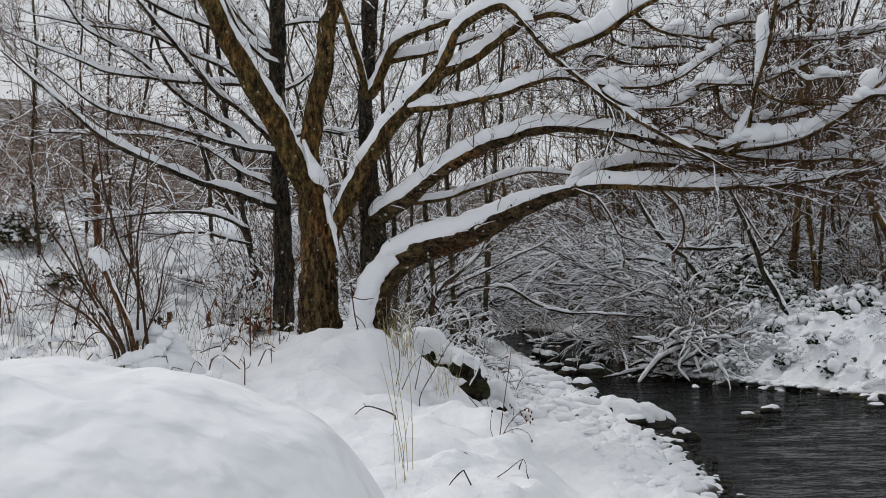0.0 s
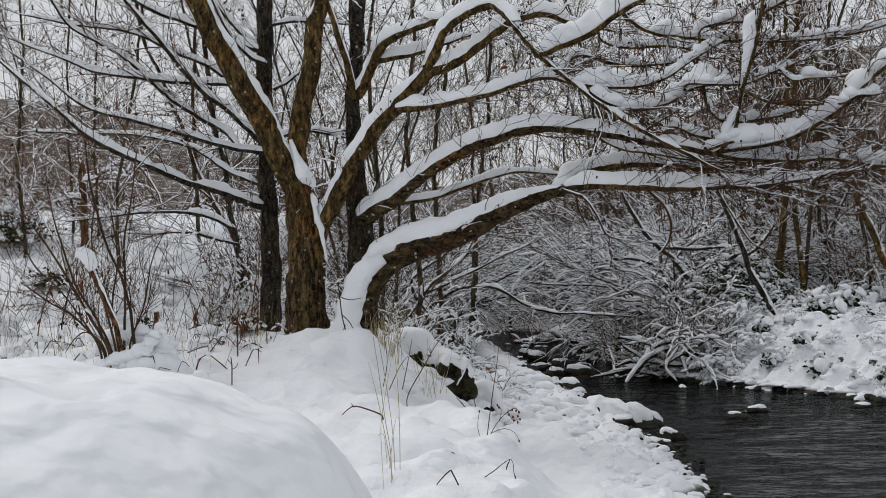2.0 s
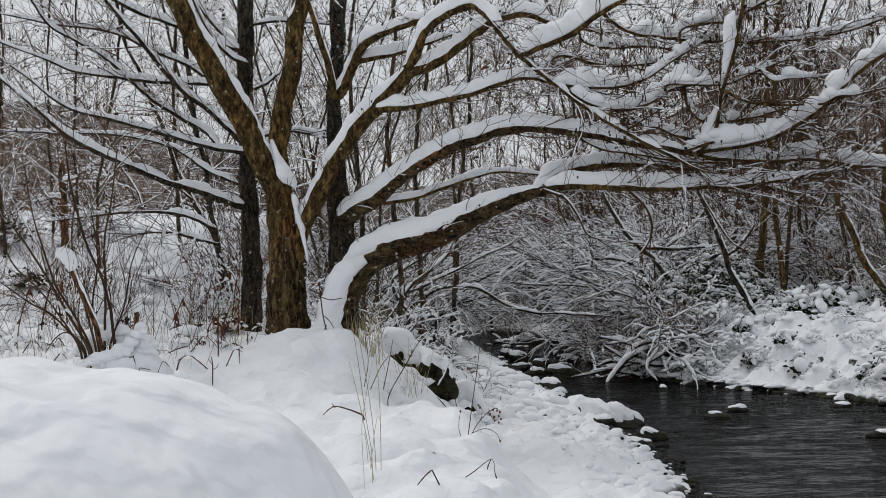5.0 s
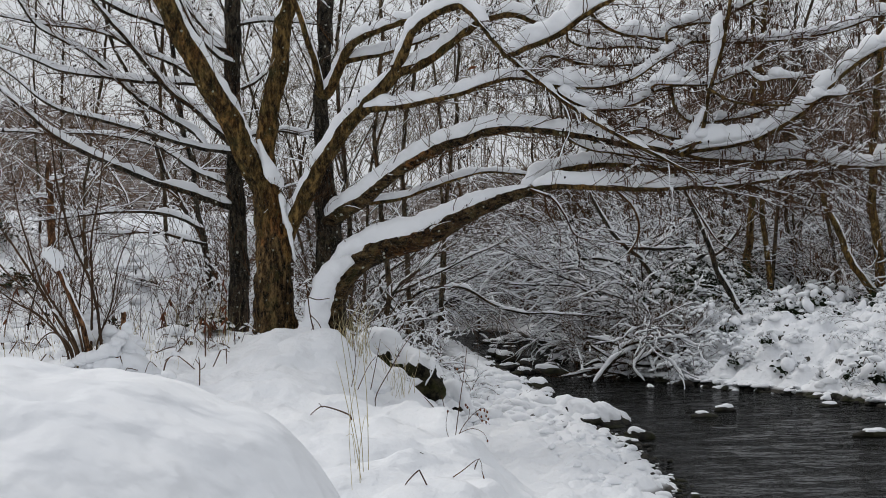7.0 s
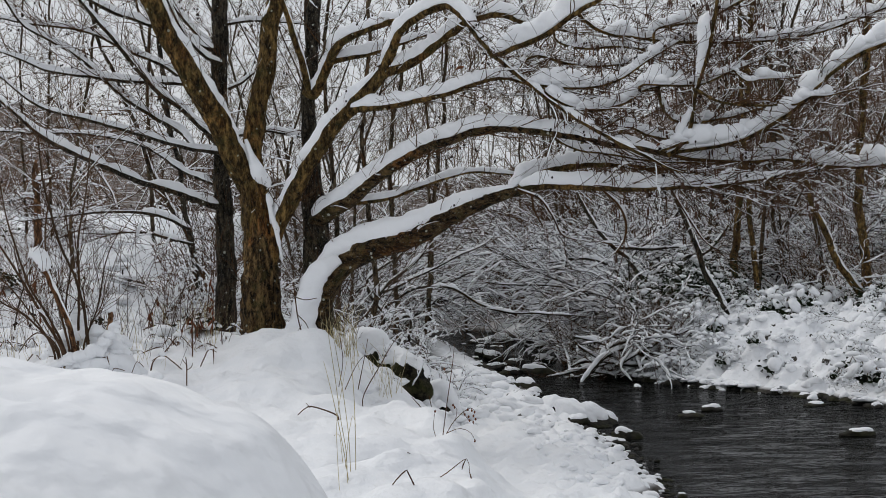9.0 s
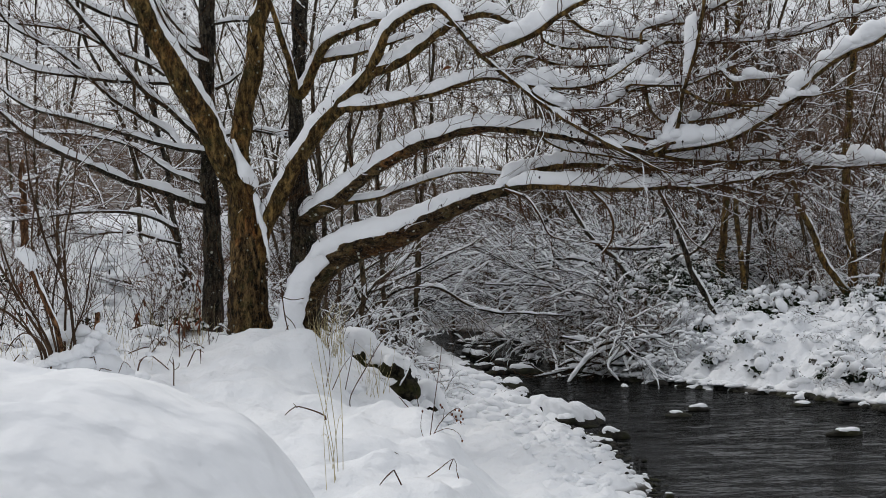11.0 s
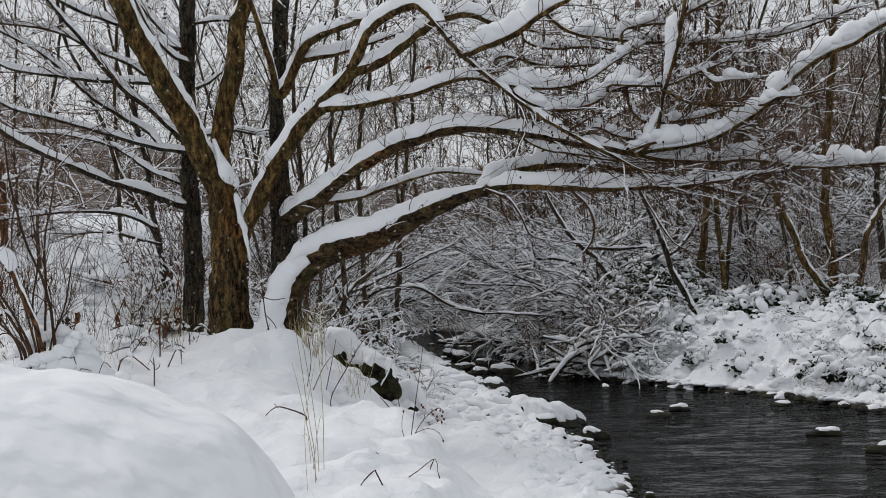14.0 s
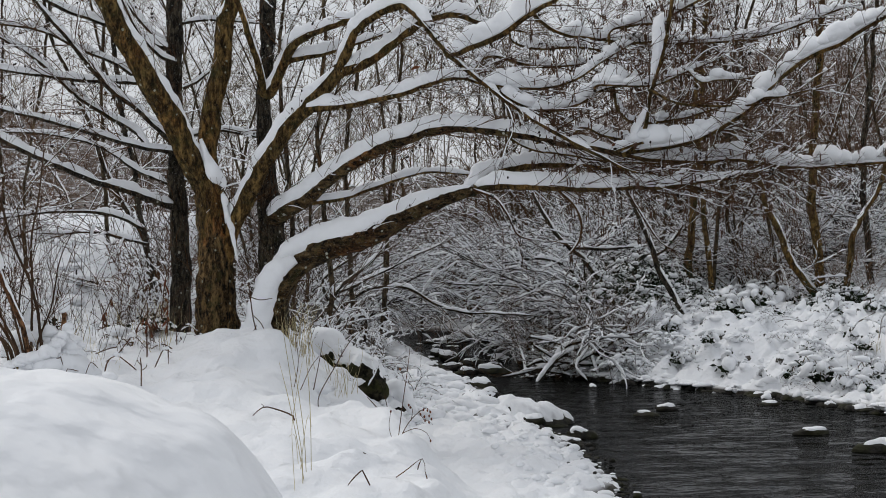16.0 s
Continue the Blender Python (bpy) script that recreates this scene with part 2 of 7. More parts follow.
class Skin:
    """Gathers tubes into one mesh."""

    def __init__(self):
        self.v, self.f, self.n = [], [], 0

    def rings(self, rings, cap=True):
        k, s = rings.shape[:2]
        base = self.n
        self.v.append(rings.reshape(-1, 3))
        idx = base + np.arange(k * s).reshape(k, s)
        a, b = idx[:-1], idx[1:]
        quads = np.stack([a, np.roll(a, -1, 1), np.roll(b, -1, 1), b], -1).reshape(-1, 4)
        self.f.extend(quads.tolist())
        if cap:
            self.f.append(idx[0][::-1].tolist())
            self.f.append(idx[-1].tolist())
        self.n += k * s

    def tube(self, p, r, sides, cap=False):
        d = directions(p)
        mean = np.abs(d.mean(0))
        ref = np.eye(3)[int(np.argmin(mean))]
        s = unit(np.cross(d, ref))
        q = np.cross(d, s)
        a = np.arange(sides) * 2 * math.pi / sides
        self.rings(p[:, None] + (s[:, None] * np.cos(a)[None, :, None] + q[:, None] * np.sin(a)[None, :, None]) * np.asarray(r).reshape(len(p), -1, 1), cap)

    def snow(self, p, r, h, sides=3, wide=1.0, puff=0.14):
        """Snow lying along the upper side of a line p of radius r, h high."""
        d = directions(p)
        flat = np.sqrt(np.maximum(1 - d[:, 2] ** 2, 0))
        n = unit(np.array([0, 0, 1.0]) - d * d[:, 2:3])
        s = np.cross(d, n)
        keep = np.clip((flat - 0.25) / 0.5, 0, 1)
        h = h * keep
        ends = np.ones(len(p))
        ends[0] = ends[-1] = 0.35
        h = h * ends
        if sides == 3:
            w = (r * wide + 0.12 * h) * ends * np.clip(keep * 3, 0.05, 1)
            low = (0.35 * r)[:, None]
            top = (r + h)[:, None]
            ring = np.stack([p - s * w[:, None] + n * low, p + s * w[:, None] + n * low, p + s * w[:, None] * 0.7 + n * top, p - s * w[:, None] * 0.7 + n * top], 1)
        else:
            a = np.linspace(0, 2 * math.pi, sides, endpoint=False)
            ca, sa = np.cos(a), np.sin(a)
            lat = np.sign(ca) * np.abs(ca) ** 0.7
            w = (r * 0.8 * wide + puff * h) * ends * np.clip(keep * 3, 0.05, 1)
            mid = r * 0.7
            height = np.where(sa[None] > 0, np.abs(sa[None]) ** 0.8 * (r * 0.3 + h)[:, None], sa[None] * (r * 0.45 * ends)[:, None])
            edge = np.array([[noise.noise((q[0] * 13 + c, q[1] * 13, q[2] * 13)) + 0.6 * noise.noise((q[0] * 34 + c, q[1] * 34, q[2] * 34)) for c in (0, 7.7)] for q in p])
            height = height + np.where(sa[None] < 0.35, np.where(ca[None] > 0, edge[:, :1], edge[:, 1:]) * (0.42 * r * np.clip(h / 0.02, 0, 1))[:, None] * np.abs(ca[None]), 0)
            ring = p[:, None] + s[:, None] * (lat[None] * w[:, None])[..., None] + n[:, None] * (mid[:, None] + height)[..., None]
        self.rings(ring)

    def pillow(self, c, way, along, side, up, seed, n=7, m=11):
        """A rounded cushion of snow lying along a branch."""
        way = unit(np.array([way[0], way[1], 0.6 * way[2]]) + 1e-5)
        lat = unit(np.cross(way, np.array([0, 0, 1.0])))
        top = np.cross(lat, way)
        th, ph = np.linspace(0.12, math.pi - 0.12, n), np.arange(m) * 2 * math.pi / m
        rings = []
        for a in th:
            row = []
            for q in ph:
                u = (math.cos(a), math.sin(a) * math.cos(q), math.sin(a) * math.sin(q))
                g = 1 + 0.22 * noise.noise((u[0] * 1.4 + seed, u[1] * 1.4, u[2] * 1.4)) + 0.09 * noise.noise((u[0] * 3.5 + seed, u[1] * 3.5, u[2] * 3.5))
                row.append(c + g * (way * (u[0] * along) + lat * (u[1] * side) + top * (u[2] * up * (1 if u[2] > 0 else 0.55))))
            rings.append(row)
        self.rings(np.array(rings))

    def lump(self, c, k, rng, way=None, long=(1.2, 3.2)):
        """A small soft ball of snow caught on a twig, drawn out along it."""
        a = np.arange(4) * math.pi / 2 + rng.uniform(0, 1)
        u, v = np.array([rng.uniform(0.9, 1.5), 0, 0]), np.array([0, rng.uniform(0.9, 1.5), 0])
        if way is not None:
            a = np.arange(4) * math.pi / 2 + math.pi / 4 + rng.uniform(-0.25, 0.25)
            u = way * rng.uniform(*long)
            v = unit(np.array([-way[1], way[0] + 1e-4, 0])) * rng.uniform(0.6, 1.0)
        ring = (np.cos(a)[:, None] * u + np.sin(a)[:, None] * v) * k
        self.rings(np.stack([c + ring * q + np.array([0, 0, z * k]) for q, z in ((0.7, -0.3), (1.0, 0.15), (0.55, 0.62))]))

    def make(self, name, mat, parent=None, label="", smooth=True):
        return mesh_object(name, np.vstack(self.v).tolist() if self.v else [], self.f, mat, parent, smooth, label)


def wobble(p, seed, size, amount):
    return np.array([[noise.noise((q[0] * size + seed + k * 17.3, q[1] * size, q[2] * size)) for k in range(3)] for q in p]) * amount


# ---------------- ground ----------------
def left_shore(y):
    return np.interp(y, [0, 9, 11.3, 13, 14, 16.6, 20.8, 27.8, 31, 40, 70], [1.5, 1.5, 1.6, 1.62, 1.58, 1.42, 1.05, 0.42, 0.1, -1.5, -8])


def right_shore(y):
    return np.interp(y, [0, 11, 17.1, 17.96, 18.84, 19.28, 19.98, 20.55, 21.5, 23, 26.3, 30, 40, 70], [6.2, 5.8, 5.08, 4.68, 4.4, 4.02, 3.59, 3.18, 2.6, 2.45, 2.2, 1.8, 0.2, -6.0])


def step(x, a, b):
    t = np.clip((x - a) / (b - a), 0, 1)
    return t * t * (3 - 2 * t)


def fuzz(x, y, s, seed=0.0):
    return np.array([noise.noise((a * s + seed, b * s, seed)) for a, b in zip(np.ravel(x), np.ravel(y))]).reshape(np.shape(x))


def cobble(x, y):
    """Rounded lumps of snow over stones."""
    out = np.zeros(np.shape(x)).ravel()
    for i, (a, b) in enumerate(zip(np.ravel(x), np.ravel(y))):
        if -4 < a < 8 and 7 < b < 27:
            big = noise.voronoi((a * 3.3, b * 3.3, 0.3))[0][0]
            little = noise.voronoi((a * 7.5, b * 6.5, 5.3))[0][0]
            out[i] = 0.085 * max(0.0, 1 - 2.6 * big * big) + 0.05 * max(0.0, 1 - 2.4 * little * little) - 0.045
    return out.reshape(np.shape(x))


def ground_height(x, y):
    x, y = np.asarray(x, float), np.asarray(y, float)
    near = (y > 2) & (y < 34)
    soft = fuzz(x, y, 0.9, 3.1)
    small = fuzz(x, y, 4.2, 7.7)
    fine = fuzz(x, y, 11.0, 1.7)
    edge = 0.16 * fuzz(x, y, 2.2, 9.0) * near
    dl = left_shore(y) - x + edge
    dr = x - right_shore(y) + edge
    terrace = np.interp(y, [4, 9.5, 11.5, 14, 18, 24, 34], [0.28, 0.42, 0.62, 0.9, 0.8, 0.75, 0.9])
    terrace = terrace + 0.22 * np.exp(-((x + 1.3) ** 2 + (y - 13.5) ** 2) / 0.4)
    slope = np.interp(y, [13, 16, 19, 22, 30], [0, 0.25, 1.0, 1.35, 1.5]) * (1 - step(x, -3.5, -1.9))
    cobbles = cobble(x, y)
    brink = np.interp(y, [9, 10.5, 12, 13, 16, 20, 26], [0.75, 0.85, 1.3, 1.55, 1.6, 1.4, 0.8])
    start = np.interp(y, [8, 11.2, 13], [0.22, 0.15, -0.25])
    width = np.interp(y, [8, 11.2, 13], [0.42, 0.5, 1.2])
    ledge = np.interp(y, [11.4, 12.4, 13.9, 14.6], [0, 1, 1, 0])
    lumps = 0.04 * small + 0.015 * fine
    left = 0.13 * step(dl, -0.05, 0.5) + (terrace - 0.13 + slope) * (step(dl, brink + start, brink + start + width) * (1 - 0.48 * ledge) + 0.48 * ledge * step(dl, 2.12, 2.55)) + (1.3 * lumps + 0.75 * cobbles * (1 - step(dl, brink, brink + 0.6)) + 0.012 * fuzz(x, y, 23.0, 4.9)) * step(dl, 0.0, 0.3) * (1 - 0.45 * step(dl, 1.2, 2.0)) + (0.1 * soft + 0.05 * small + 0.06 * fuzz(x, y, 2.0, 6.1)) * step(dl, brink, brink + 1)
    top = np.interp(y, [10, 18, 22.5, 25.5, 30], [1.05, 1.15, 1.25, 1.9, 2.2]) * np.interp(x, [2.5, 3.6, 4.2, 5.2], [0.5, 0.72, 0.72, 0.7])
    right = 0.1 * step(dr, -0.05, 0.25) + (top - 0.1) * step(dr, 0.05, np.interp(x, [3.2, 4.2, 5.2], [1.2, 1.5, 2.5])) + (2.6 * lumps + 1.35 * cobbles + 0.14 * soft + 0.07 * fuzz(x, y, 2.4, 2.2)) * step(dr, 0.0, 0.3) + 0.5 * step(dr, 3, 9)
    bed = -0.22 + 0.05 * small + 0.03 * fine
    z = np.where(dl > -0.05, left - 0.22 * (1 - step(dl, -0.05, 0.06)), np.where(dr > -0.05, right - 0.22 * (1 - step(dr, -0.05, 0.06)), bed))
    hill = (3.6 + 5.5 * step(x, 4, 18) + 2.6 * step(-x, 9, 20) + 0.5 * fuzz(x, y, 0.12, 4.4)) * step(y, 34, 80) * (1 - 0.4 * step(y, 90, 300))
    # unseen rise behind the camera, added to hold back low sky light
    z = z + (1.6 + 0.6 * soft) * step(-y, 6, 22)
    return np.where(y > 32, z + (np.maximum(z, 0.3) + hill - z) * step(y, 32, 37), z)


def ground_at(x, y):
    return float(ground_height(np.array([x]), np.array([y]))[0])


def stretch(lo, a, b, hi, fine, n):
    far = np.geomspace(1, 1 + hi - b, n) - 1 + b
    back = a - (np.geomspace(1, 1 + a - lo, n) - 1)
    return np.concatenate([back[::-1][:-1], np.arange(a, b, fine), far])


def sheet(name, xs, ys, height, mat, label, category, kind):
    gx, gy = np.meshgrid(xs, ys)
    gz = height(gx, gy)
    v = np.stack([gx, gy, gz], -1).reshape(-1, 3)
    i = np.arange(len(v)).reshape(gx.shape)
    f = np.stack([i[:-1, :-1], i[:-1, 1:], i[1:, 1:], i[1:, :-1]], -1).reshape(-1, 4)
    return tagged(mesh_object(name, v.tolist(), f.tolist(), mat), label, category, "", kind)


east = np.concatenate([stretch(-320, -4.5, -0.2, 0, 0.075, 40)[:-40], np.arange(-0.2, 2.0, 0.036), np.arange(2.0, 3.4, 0.1), stretch(3, 3.4, 7.0, 320, 0.055, 40)[39:]])
ground = sheet("ground", np.unique(np.round(east, 4)), np.concatenate([np.linspace(-60, -3, 40)[:-1], np.arange(-3, 8.5, 0.16), np.arange(8.5, 24, 0.058), stretch(20, 22, 24, 600, 1.0, 50)[51:]]), ground_height, GROUND,
      "snow-covered banks and wooded hillside beside the brook", "ground", "structure")


def litter(x, y):
    right = step(x - right_shore(y), 0.0, 0.3) * (1 - step(x - right_shore(y), 3.5, 6))
    left = 0.85 * step(y, 14.3, 15.5) * step(left_shore(y) - x, 0.1, 0.5) * (1 - step(left_shore(y) - x, 2.0, 2.6))
    field = 0.3 * step(y, 14.0, 15.5) * step(-x, 1.8, 2.6) * (1 - step(y, 18, 22))
    return np.maximum(np.maximum(right, left), field) * step(y, 10, 13)


shown = ground.data.attributes.new("litter", "FLOAT", "POINT")
spot = np.array([v.co[:2] for v in ground.data.vertices])
shown.data.foreach_set("value", litter(spot[:, 0], spot[:, 1]).astype(np.float32))


# where the ground colour is darkened as if shaded by bushes and wood
def thicket_shade(x, y):
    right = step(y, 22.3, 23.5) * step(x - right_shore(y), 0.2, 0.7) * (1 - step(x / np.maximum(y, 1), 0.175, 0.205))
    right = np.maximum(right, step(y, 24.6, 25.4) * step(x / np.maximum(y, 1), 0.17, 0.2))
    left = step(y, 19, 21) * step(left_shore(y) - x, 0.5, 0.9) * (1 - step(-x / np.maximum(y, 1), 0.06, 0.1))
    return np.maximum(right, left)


shown = ground.data.attributes.new("thicket_shade", "FLOAT", "POINT")
shown.data.foreach_set("value", thicket_shade(spot[:, 0], spot[:, 1]).astype(np.float32))


def water_height(x, y):
    return 0.006 * fuzz(x, y, 3.0, 5.5) + 0.003 * fuzz(x, y, 9.0, 2.5)


sheet("water", np.linspace(-3, 7.5, 40), np.linspace(-5, 44, 240), water_height, WATER,
      "dark shallow brook with small ripples", "water", "structure")


# the deep snow heap close to the path
def heap():
    n, m = 56, 72
    v, f = [], []
    for i in range(n + 1):
        q = (i / n) ** 0.7
        for j in range(m):
            a = 2 * math.pi * j / m
            x, y = -1.9 + 1.65 * q * math.cos(a), 6 + 1.7 * q * math.sin(a)
            z = 0.1 + 1.165 * max(1 - q ** 3, 0) ** 0.4
            z += (0.035 * noise.noise((x * 1.5, y * 1.5, 2.2)) + 0.05 * noise.noise((x * 2.6 + y, y * 2.6, 7.2)) + 0.035 * noise.noise((x * 4.2 - y, y * 3, 1.2)) + 0.035 * noise.noise((x * 2.2 + y * 1.2, y * 3.6 - x * 1.4, 4.4)) + 0.02 * noise.noise((x * 5, y * 5, 4.4)) + 0.01 * noise.noise((x * 8, y * 8, 2.2))) * (1 - q ** 4)
            v.append((x, y, z))
    for i in range(n):
        for j in range(m):
            a, b = i * m + j, i * m + (j + 1) % m
            f.append((a, a + m, b + m, b))
    return tagged(mesh_object("snow_mound", v, f, SNOW), "rounded heap of deep smooth fresh snow", "snow heap")


heap()


# ---------------- the old alder at the brook ----------------
class Limbs:
    def __init__(self, tree, bark, seed, crook=0.0):
        self.tree, self.bark, self.rng, self.count, self.crook = tree, bark, random.Random(seed), 0, crook
        self.tasselled = seed == 11
        self.origin = Vector(tree.location)
        self.lines = []

    def joined(self, points):
        """Lead a side limb back to the wood that carries it, and draw its tip out thin."""
        start, after = np.array(points[0][:3]), np.array(points[1][:3])
        way = unit(after - start)
        if self.lines:
            old = np.vstack(self.lines)
            gap = np.linalg.norm(old[:, :3] - start, axis=1)
            if (gap - old[:, 3]).min() > 0.015:
                ahead = (old[:, :3] - start) @ way
                cost = gap + 0.8 * np.maximum(ahead + 0.5 * gap, 0) + 2.0 * (old[:, 3] < 0.7 * points[0][3])
                i = int(np.argmin(cost))
                if gap[i] < 1.4:
                    base, r = old[i, :3], points[0][3]
                    mid = 0.5 * (base + start) + way * (-0.12 * gap[i])
                    points = [(*base, min(old[i, 3], r * 1.35)), *([(*mid, r * 1.1)] if gap[i] > 0.2 else []), *points]
        x, y, z, r = points[-1]
        if r < 0.019:
            d = unit(np.array(points[-1][:3]) - np.array(points[-2][:3]))
            k = 0.2 + 14 * r
            tip = np.array([x, y, z]) + d * k * 0.5
            end = tip + unit(d + np.array([0, 0, 0.25])) * k * 0.5
            points = [*points, (*tip, r * 0.55), (*end, 0.0025)]
        return points

    def __call__(self, points, snow=0.0, twigs=0, name="limb", lump=0.36, wide=1.0, twig_length=0.5, bark=None, gap=-1.0):
        self.count += 1
        k = self.count
        if name == "limb":
            points = self.joined(points)
        path = smooth_path(points, 0.035)
        self.lines.append(path.copy())
        path[:, :3] -= np.array(self.origin)
        p, r = path[:, :3], np.maximum(path[:, 3], 0.0022)
        p = p + wobble(p, k * 3.7, 2.5, 1.0) * (np.minimum(r, 0.03)[:, None] * 0.9 + self.crook) + wobble(p, k * 1.9, 9.0, 1.0) * np.minimum(r, 0.02)[:, None] * 0.35
        sides = 26 if r.max() > 0.09 else 14 if r.max() > 0.03 else 8 if r.max() > 0.012 else 6
        wood = Skin()
        swell = np.array([[1 + 0.16 * noise.noise((q[0] * 7 + j * 0.9, q[1] * 7 + k, q[2] * 5)) + 0.1 * noise.noise((q[0] * 21 + j, q[1] * 21, q[2] * 17)) + (0.07 * noise.noise((j * 1.37 + k, 5.5, q[2] * 1.8)) if sides > 20 else 0) for j in range(sides)] for q in p])
        wood.tube(p, r[:, None] * swell, sides, True)
        limb = wood.make(name, bark or self.bark, self.tree)
        if snow:
            h = snow * np.array([1 + lump * noise.noise((q[0] * 6 + k, q[1] * 6, q[2] * 6)) + lump * noise.noise((q[0] * 17 + k, q[1] * 17, q[2] * 17)) + 0.5 * lump * noise.noise((q[0] * 31 + k, q[1] * 31, q[2] * 31)) for q in p])
            cut = np.array([noise.noise((q[0] * 4 + 2 * k, q[1] * 4, q[2] * 4)) for q in p])
            h = h * np.clip((cut - gap) / 0.3, 0.02, 1) * np.clip(r / (0.55 * r.max()), 0.12, 1)
            i = np.arange(len(p))
            h = h * np.clip((len(p) - 1 - i) / 9, 0.05, 1) * np.clip((i + 1) / 5, 0.2, 1)
            cover = Skin()
            if wide >= 1.4:
                cover.snow(p, r, h * 0.38, 10, 1.3, 0.4)
                d, at, rng, balls = directions(p), 1, random.Random(k * 7 + 1), []
                while at < len(p) - 4:
                    size = h[at] * rng.uniform(0.36, 0.7)
                    flat = 1 - abs(d[at][2]) ** 2
                    if size > 0.008 and flat > 0.3:
                        ball = Skin()
                        balls.append(ball)
                        ball.pillow(p[at] + np.array([0, 0, r[at] + 0.55 * size]), d[at], size * rng.uniform(0.85, 1.4), size * rng.uniform(0.85, 1.15), size, rng.uniform(0, 90))
                    at += max(1, int(size * rng.uniform(1.0, 1.6) / 0.035))
                for ball in balls:
                    ball.make("snow_lump", SNOW, limb)
            else:
                cover.snow(p, r, h, 12, wide)
            cover.make("snow_cap", SNOW, limb, "soft white snow lying along the limb")
        if twigs:
            self.spray(limb, p, r, twigs, twig_length, snow)
        return limb

    def spray(self, limb, p, r, count, length, snow):
        rng = self.rng
        wood, white, cones = Skin(), Skin(), Skin()
        self.catkins = Skin()
        self.dusting = 0.15 if r.max() > 0.06 else 0.72 if snow else 0.3
        for _ in range(int(count * 1.2)):
            i = rng.randrange(len(p) // 6, len(p))
            d = p[min(i + 1, len(p) - 1)] - p[i - 1]
            d = d / (np.linalg.norm(d) + 1e-9)
            way = unit(d * rng.uniform(0.7, 1.7) + np.array([rng.gauss(0, 0.4), rng.gauss(0, 0.5), rng.gauss(0.05, 0.5)]))
            self.twig(wood, white, cones, p[i], way, length * rng.uniform(0.55, 1.8), min(r[i] * 0.45, 0.005), 2)
        tagged(wood.make("twigs", TWIG, limb), kind="stuff")
        if white.n:
            tagged(white.make("twig_snow", SNOW, limb, "thin snow on the twigs"), kind="stuff")
        if self.catkins.n:
            tagged(self.catkins.make("catkins", RUSSET, limb, "red-brown hanging catkins"), kind="stuff")
        if cones.n:
            tagged(cones.make("cones", CONE, limb, "small black alder cones"), kind="stuff")

    def twig(self, wood, white, cones, start, way, length, r, level):
        rng = self.rng
        n = max(5, int(length / 0.065))
        q, d, pts = np.array(start), np.array(way), []
        bend = np.array([rng.gauss(0, 0.035), rng.gauss(0, 0.035), rng.gauss(0.015, 0.04)])
        kink = rng.uniform(0.07, 0.21)
        for _ in range(n):
            pts.append(q)
            d = unit(d + bend + np.array([rng.gauss(0, kink), rng.gauss(0, kink), rng.gauss(0, kink)]))
            q = q + d * (length / n)
        pts = np.array(pts)
        rr = np.linspace(r, max(0.0017, r * 0.35), n)
        wood.tube(pts, rr, 3)
        if rng.random() < (0.4, 0.2, 0.08)[2 - level] * self.dusting:
            a = rng.randrange(0, max(1, n // 2))
            b = min(n, a + rng.randrange(4, n + 4))
            if b - a >= 4:
                h = np.array([rng.uniform(0.001, 0.0075) * (0.6 + 0.25 * level) for _ in range(b - a)])
                white.snow(pts[a:b], rr[a:b], h, 3, 1.15)
                for i in range(a, b - 1):
                    if rng.random() < 0.25 and abs(pts[i + 1][2] - pts[i][2]) < 0.7 * length / n:
                        k = rng.uniform(0.008, 0.015 + 0.004 * level)
                        white.lump(pts[i] + np.array([0, 0, rr[i] + 0.5 * k]), k, rng, unit(pts[i + 1] - pts[i]), (1.1, 2.0))
        if level > 0:
            for _ in range(rng.randrange(2, 5) if level == 2 else rng.randrange(1, 3)):
                i = rng.randrange(1, n)
                w = unit(unit(pts[i] - pts[i - 1]) * 1.1 + np.array([rng.gauss(0, 0.45), rng.gauss(0, 0.45), rng.gauss(0.05, 0.4)]))
                self.twig(wood, white, cones, pts[i], w, length * rng.uniform(0.35, 0.75), rr[i] * 0.72, level - 1)
        elif self.tasselled and pts[-1][0] > 2.2 and rng.random() < 0.3:
            for _ in range(rng.randrange(1, 4)):
                c = pts[-1] + np.array([rng.gauss(0, 0.012), rng.gauss(0, 0.012), 0])
                k = rng.uniform(0.04, 0.08)
                self.catkins.tube(np.array([c, c + [0.002, 0, -k * 0.3], c + [0.004, 0, -k * 0.8], c + [0.005, 0, -k]]), np.array([0.001, 0.0055, 0.0055, 0.001]), 3, True)
        elif rng.random() < 0.15:
            for _ in range(rng.randrange(1, 3)):
                c = pts[-1] + np.array([rng.gauss(0, 0.012), rng.gauss(0, 0.012), rng.gauss(-0.008, 0.01)])
                cones.tube(np.array([c, c + [0, 0, 0.006], c + [0.002, 0, 0.016], c + [0.002, 0, 0.021]]), np.array([0.002, 0.0075, 0.0075, 0.002]), 5, True)


alder = thing("alder_tree", (-1.263, 14, 0.844), "old many-stemmed alder with thick snow along its limbs", "tree")
limb = Limbs(alder, BARK, 11)
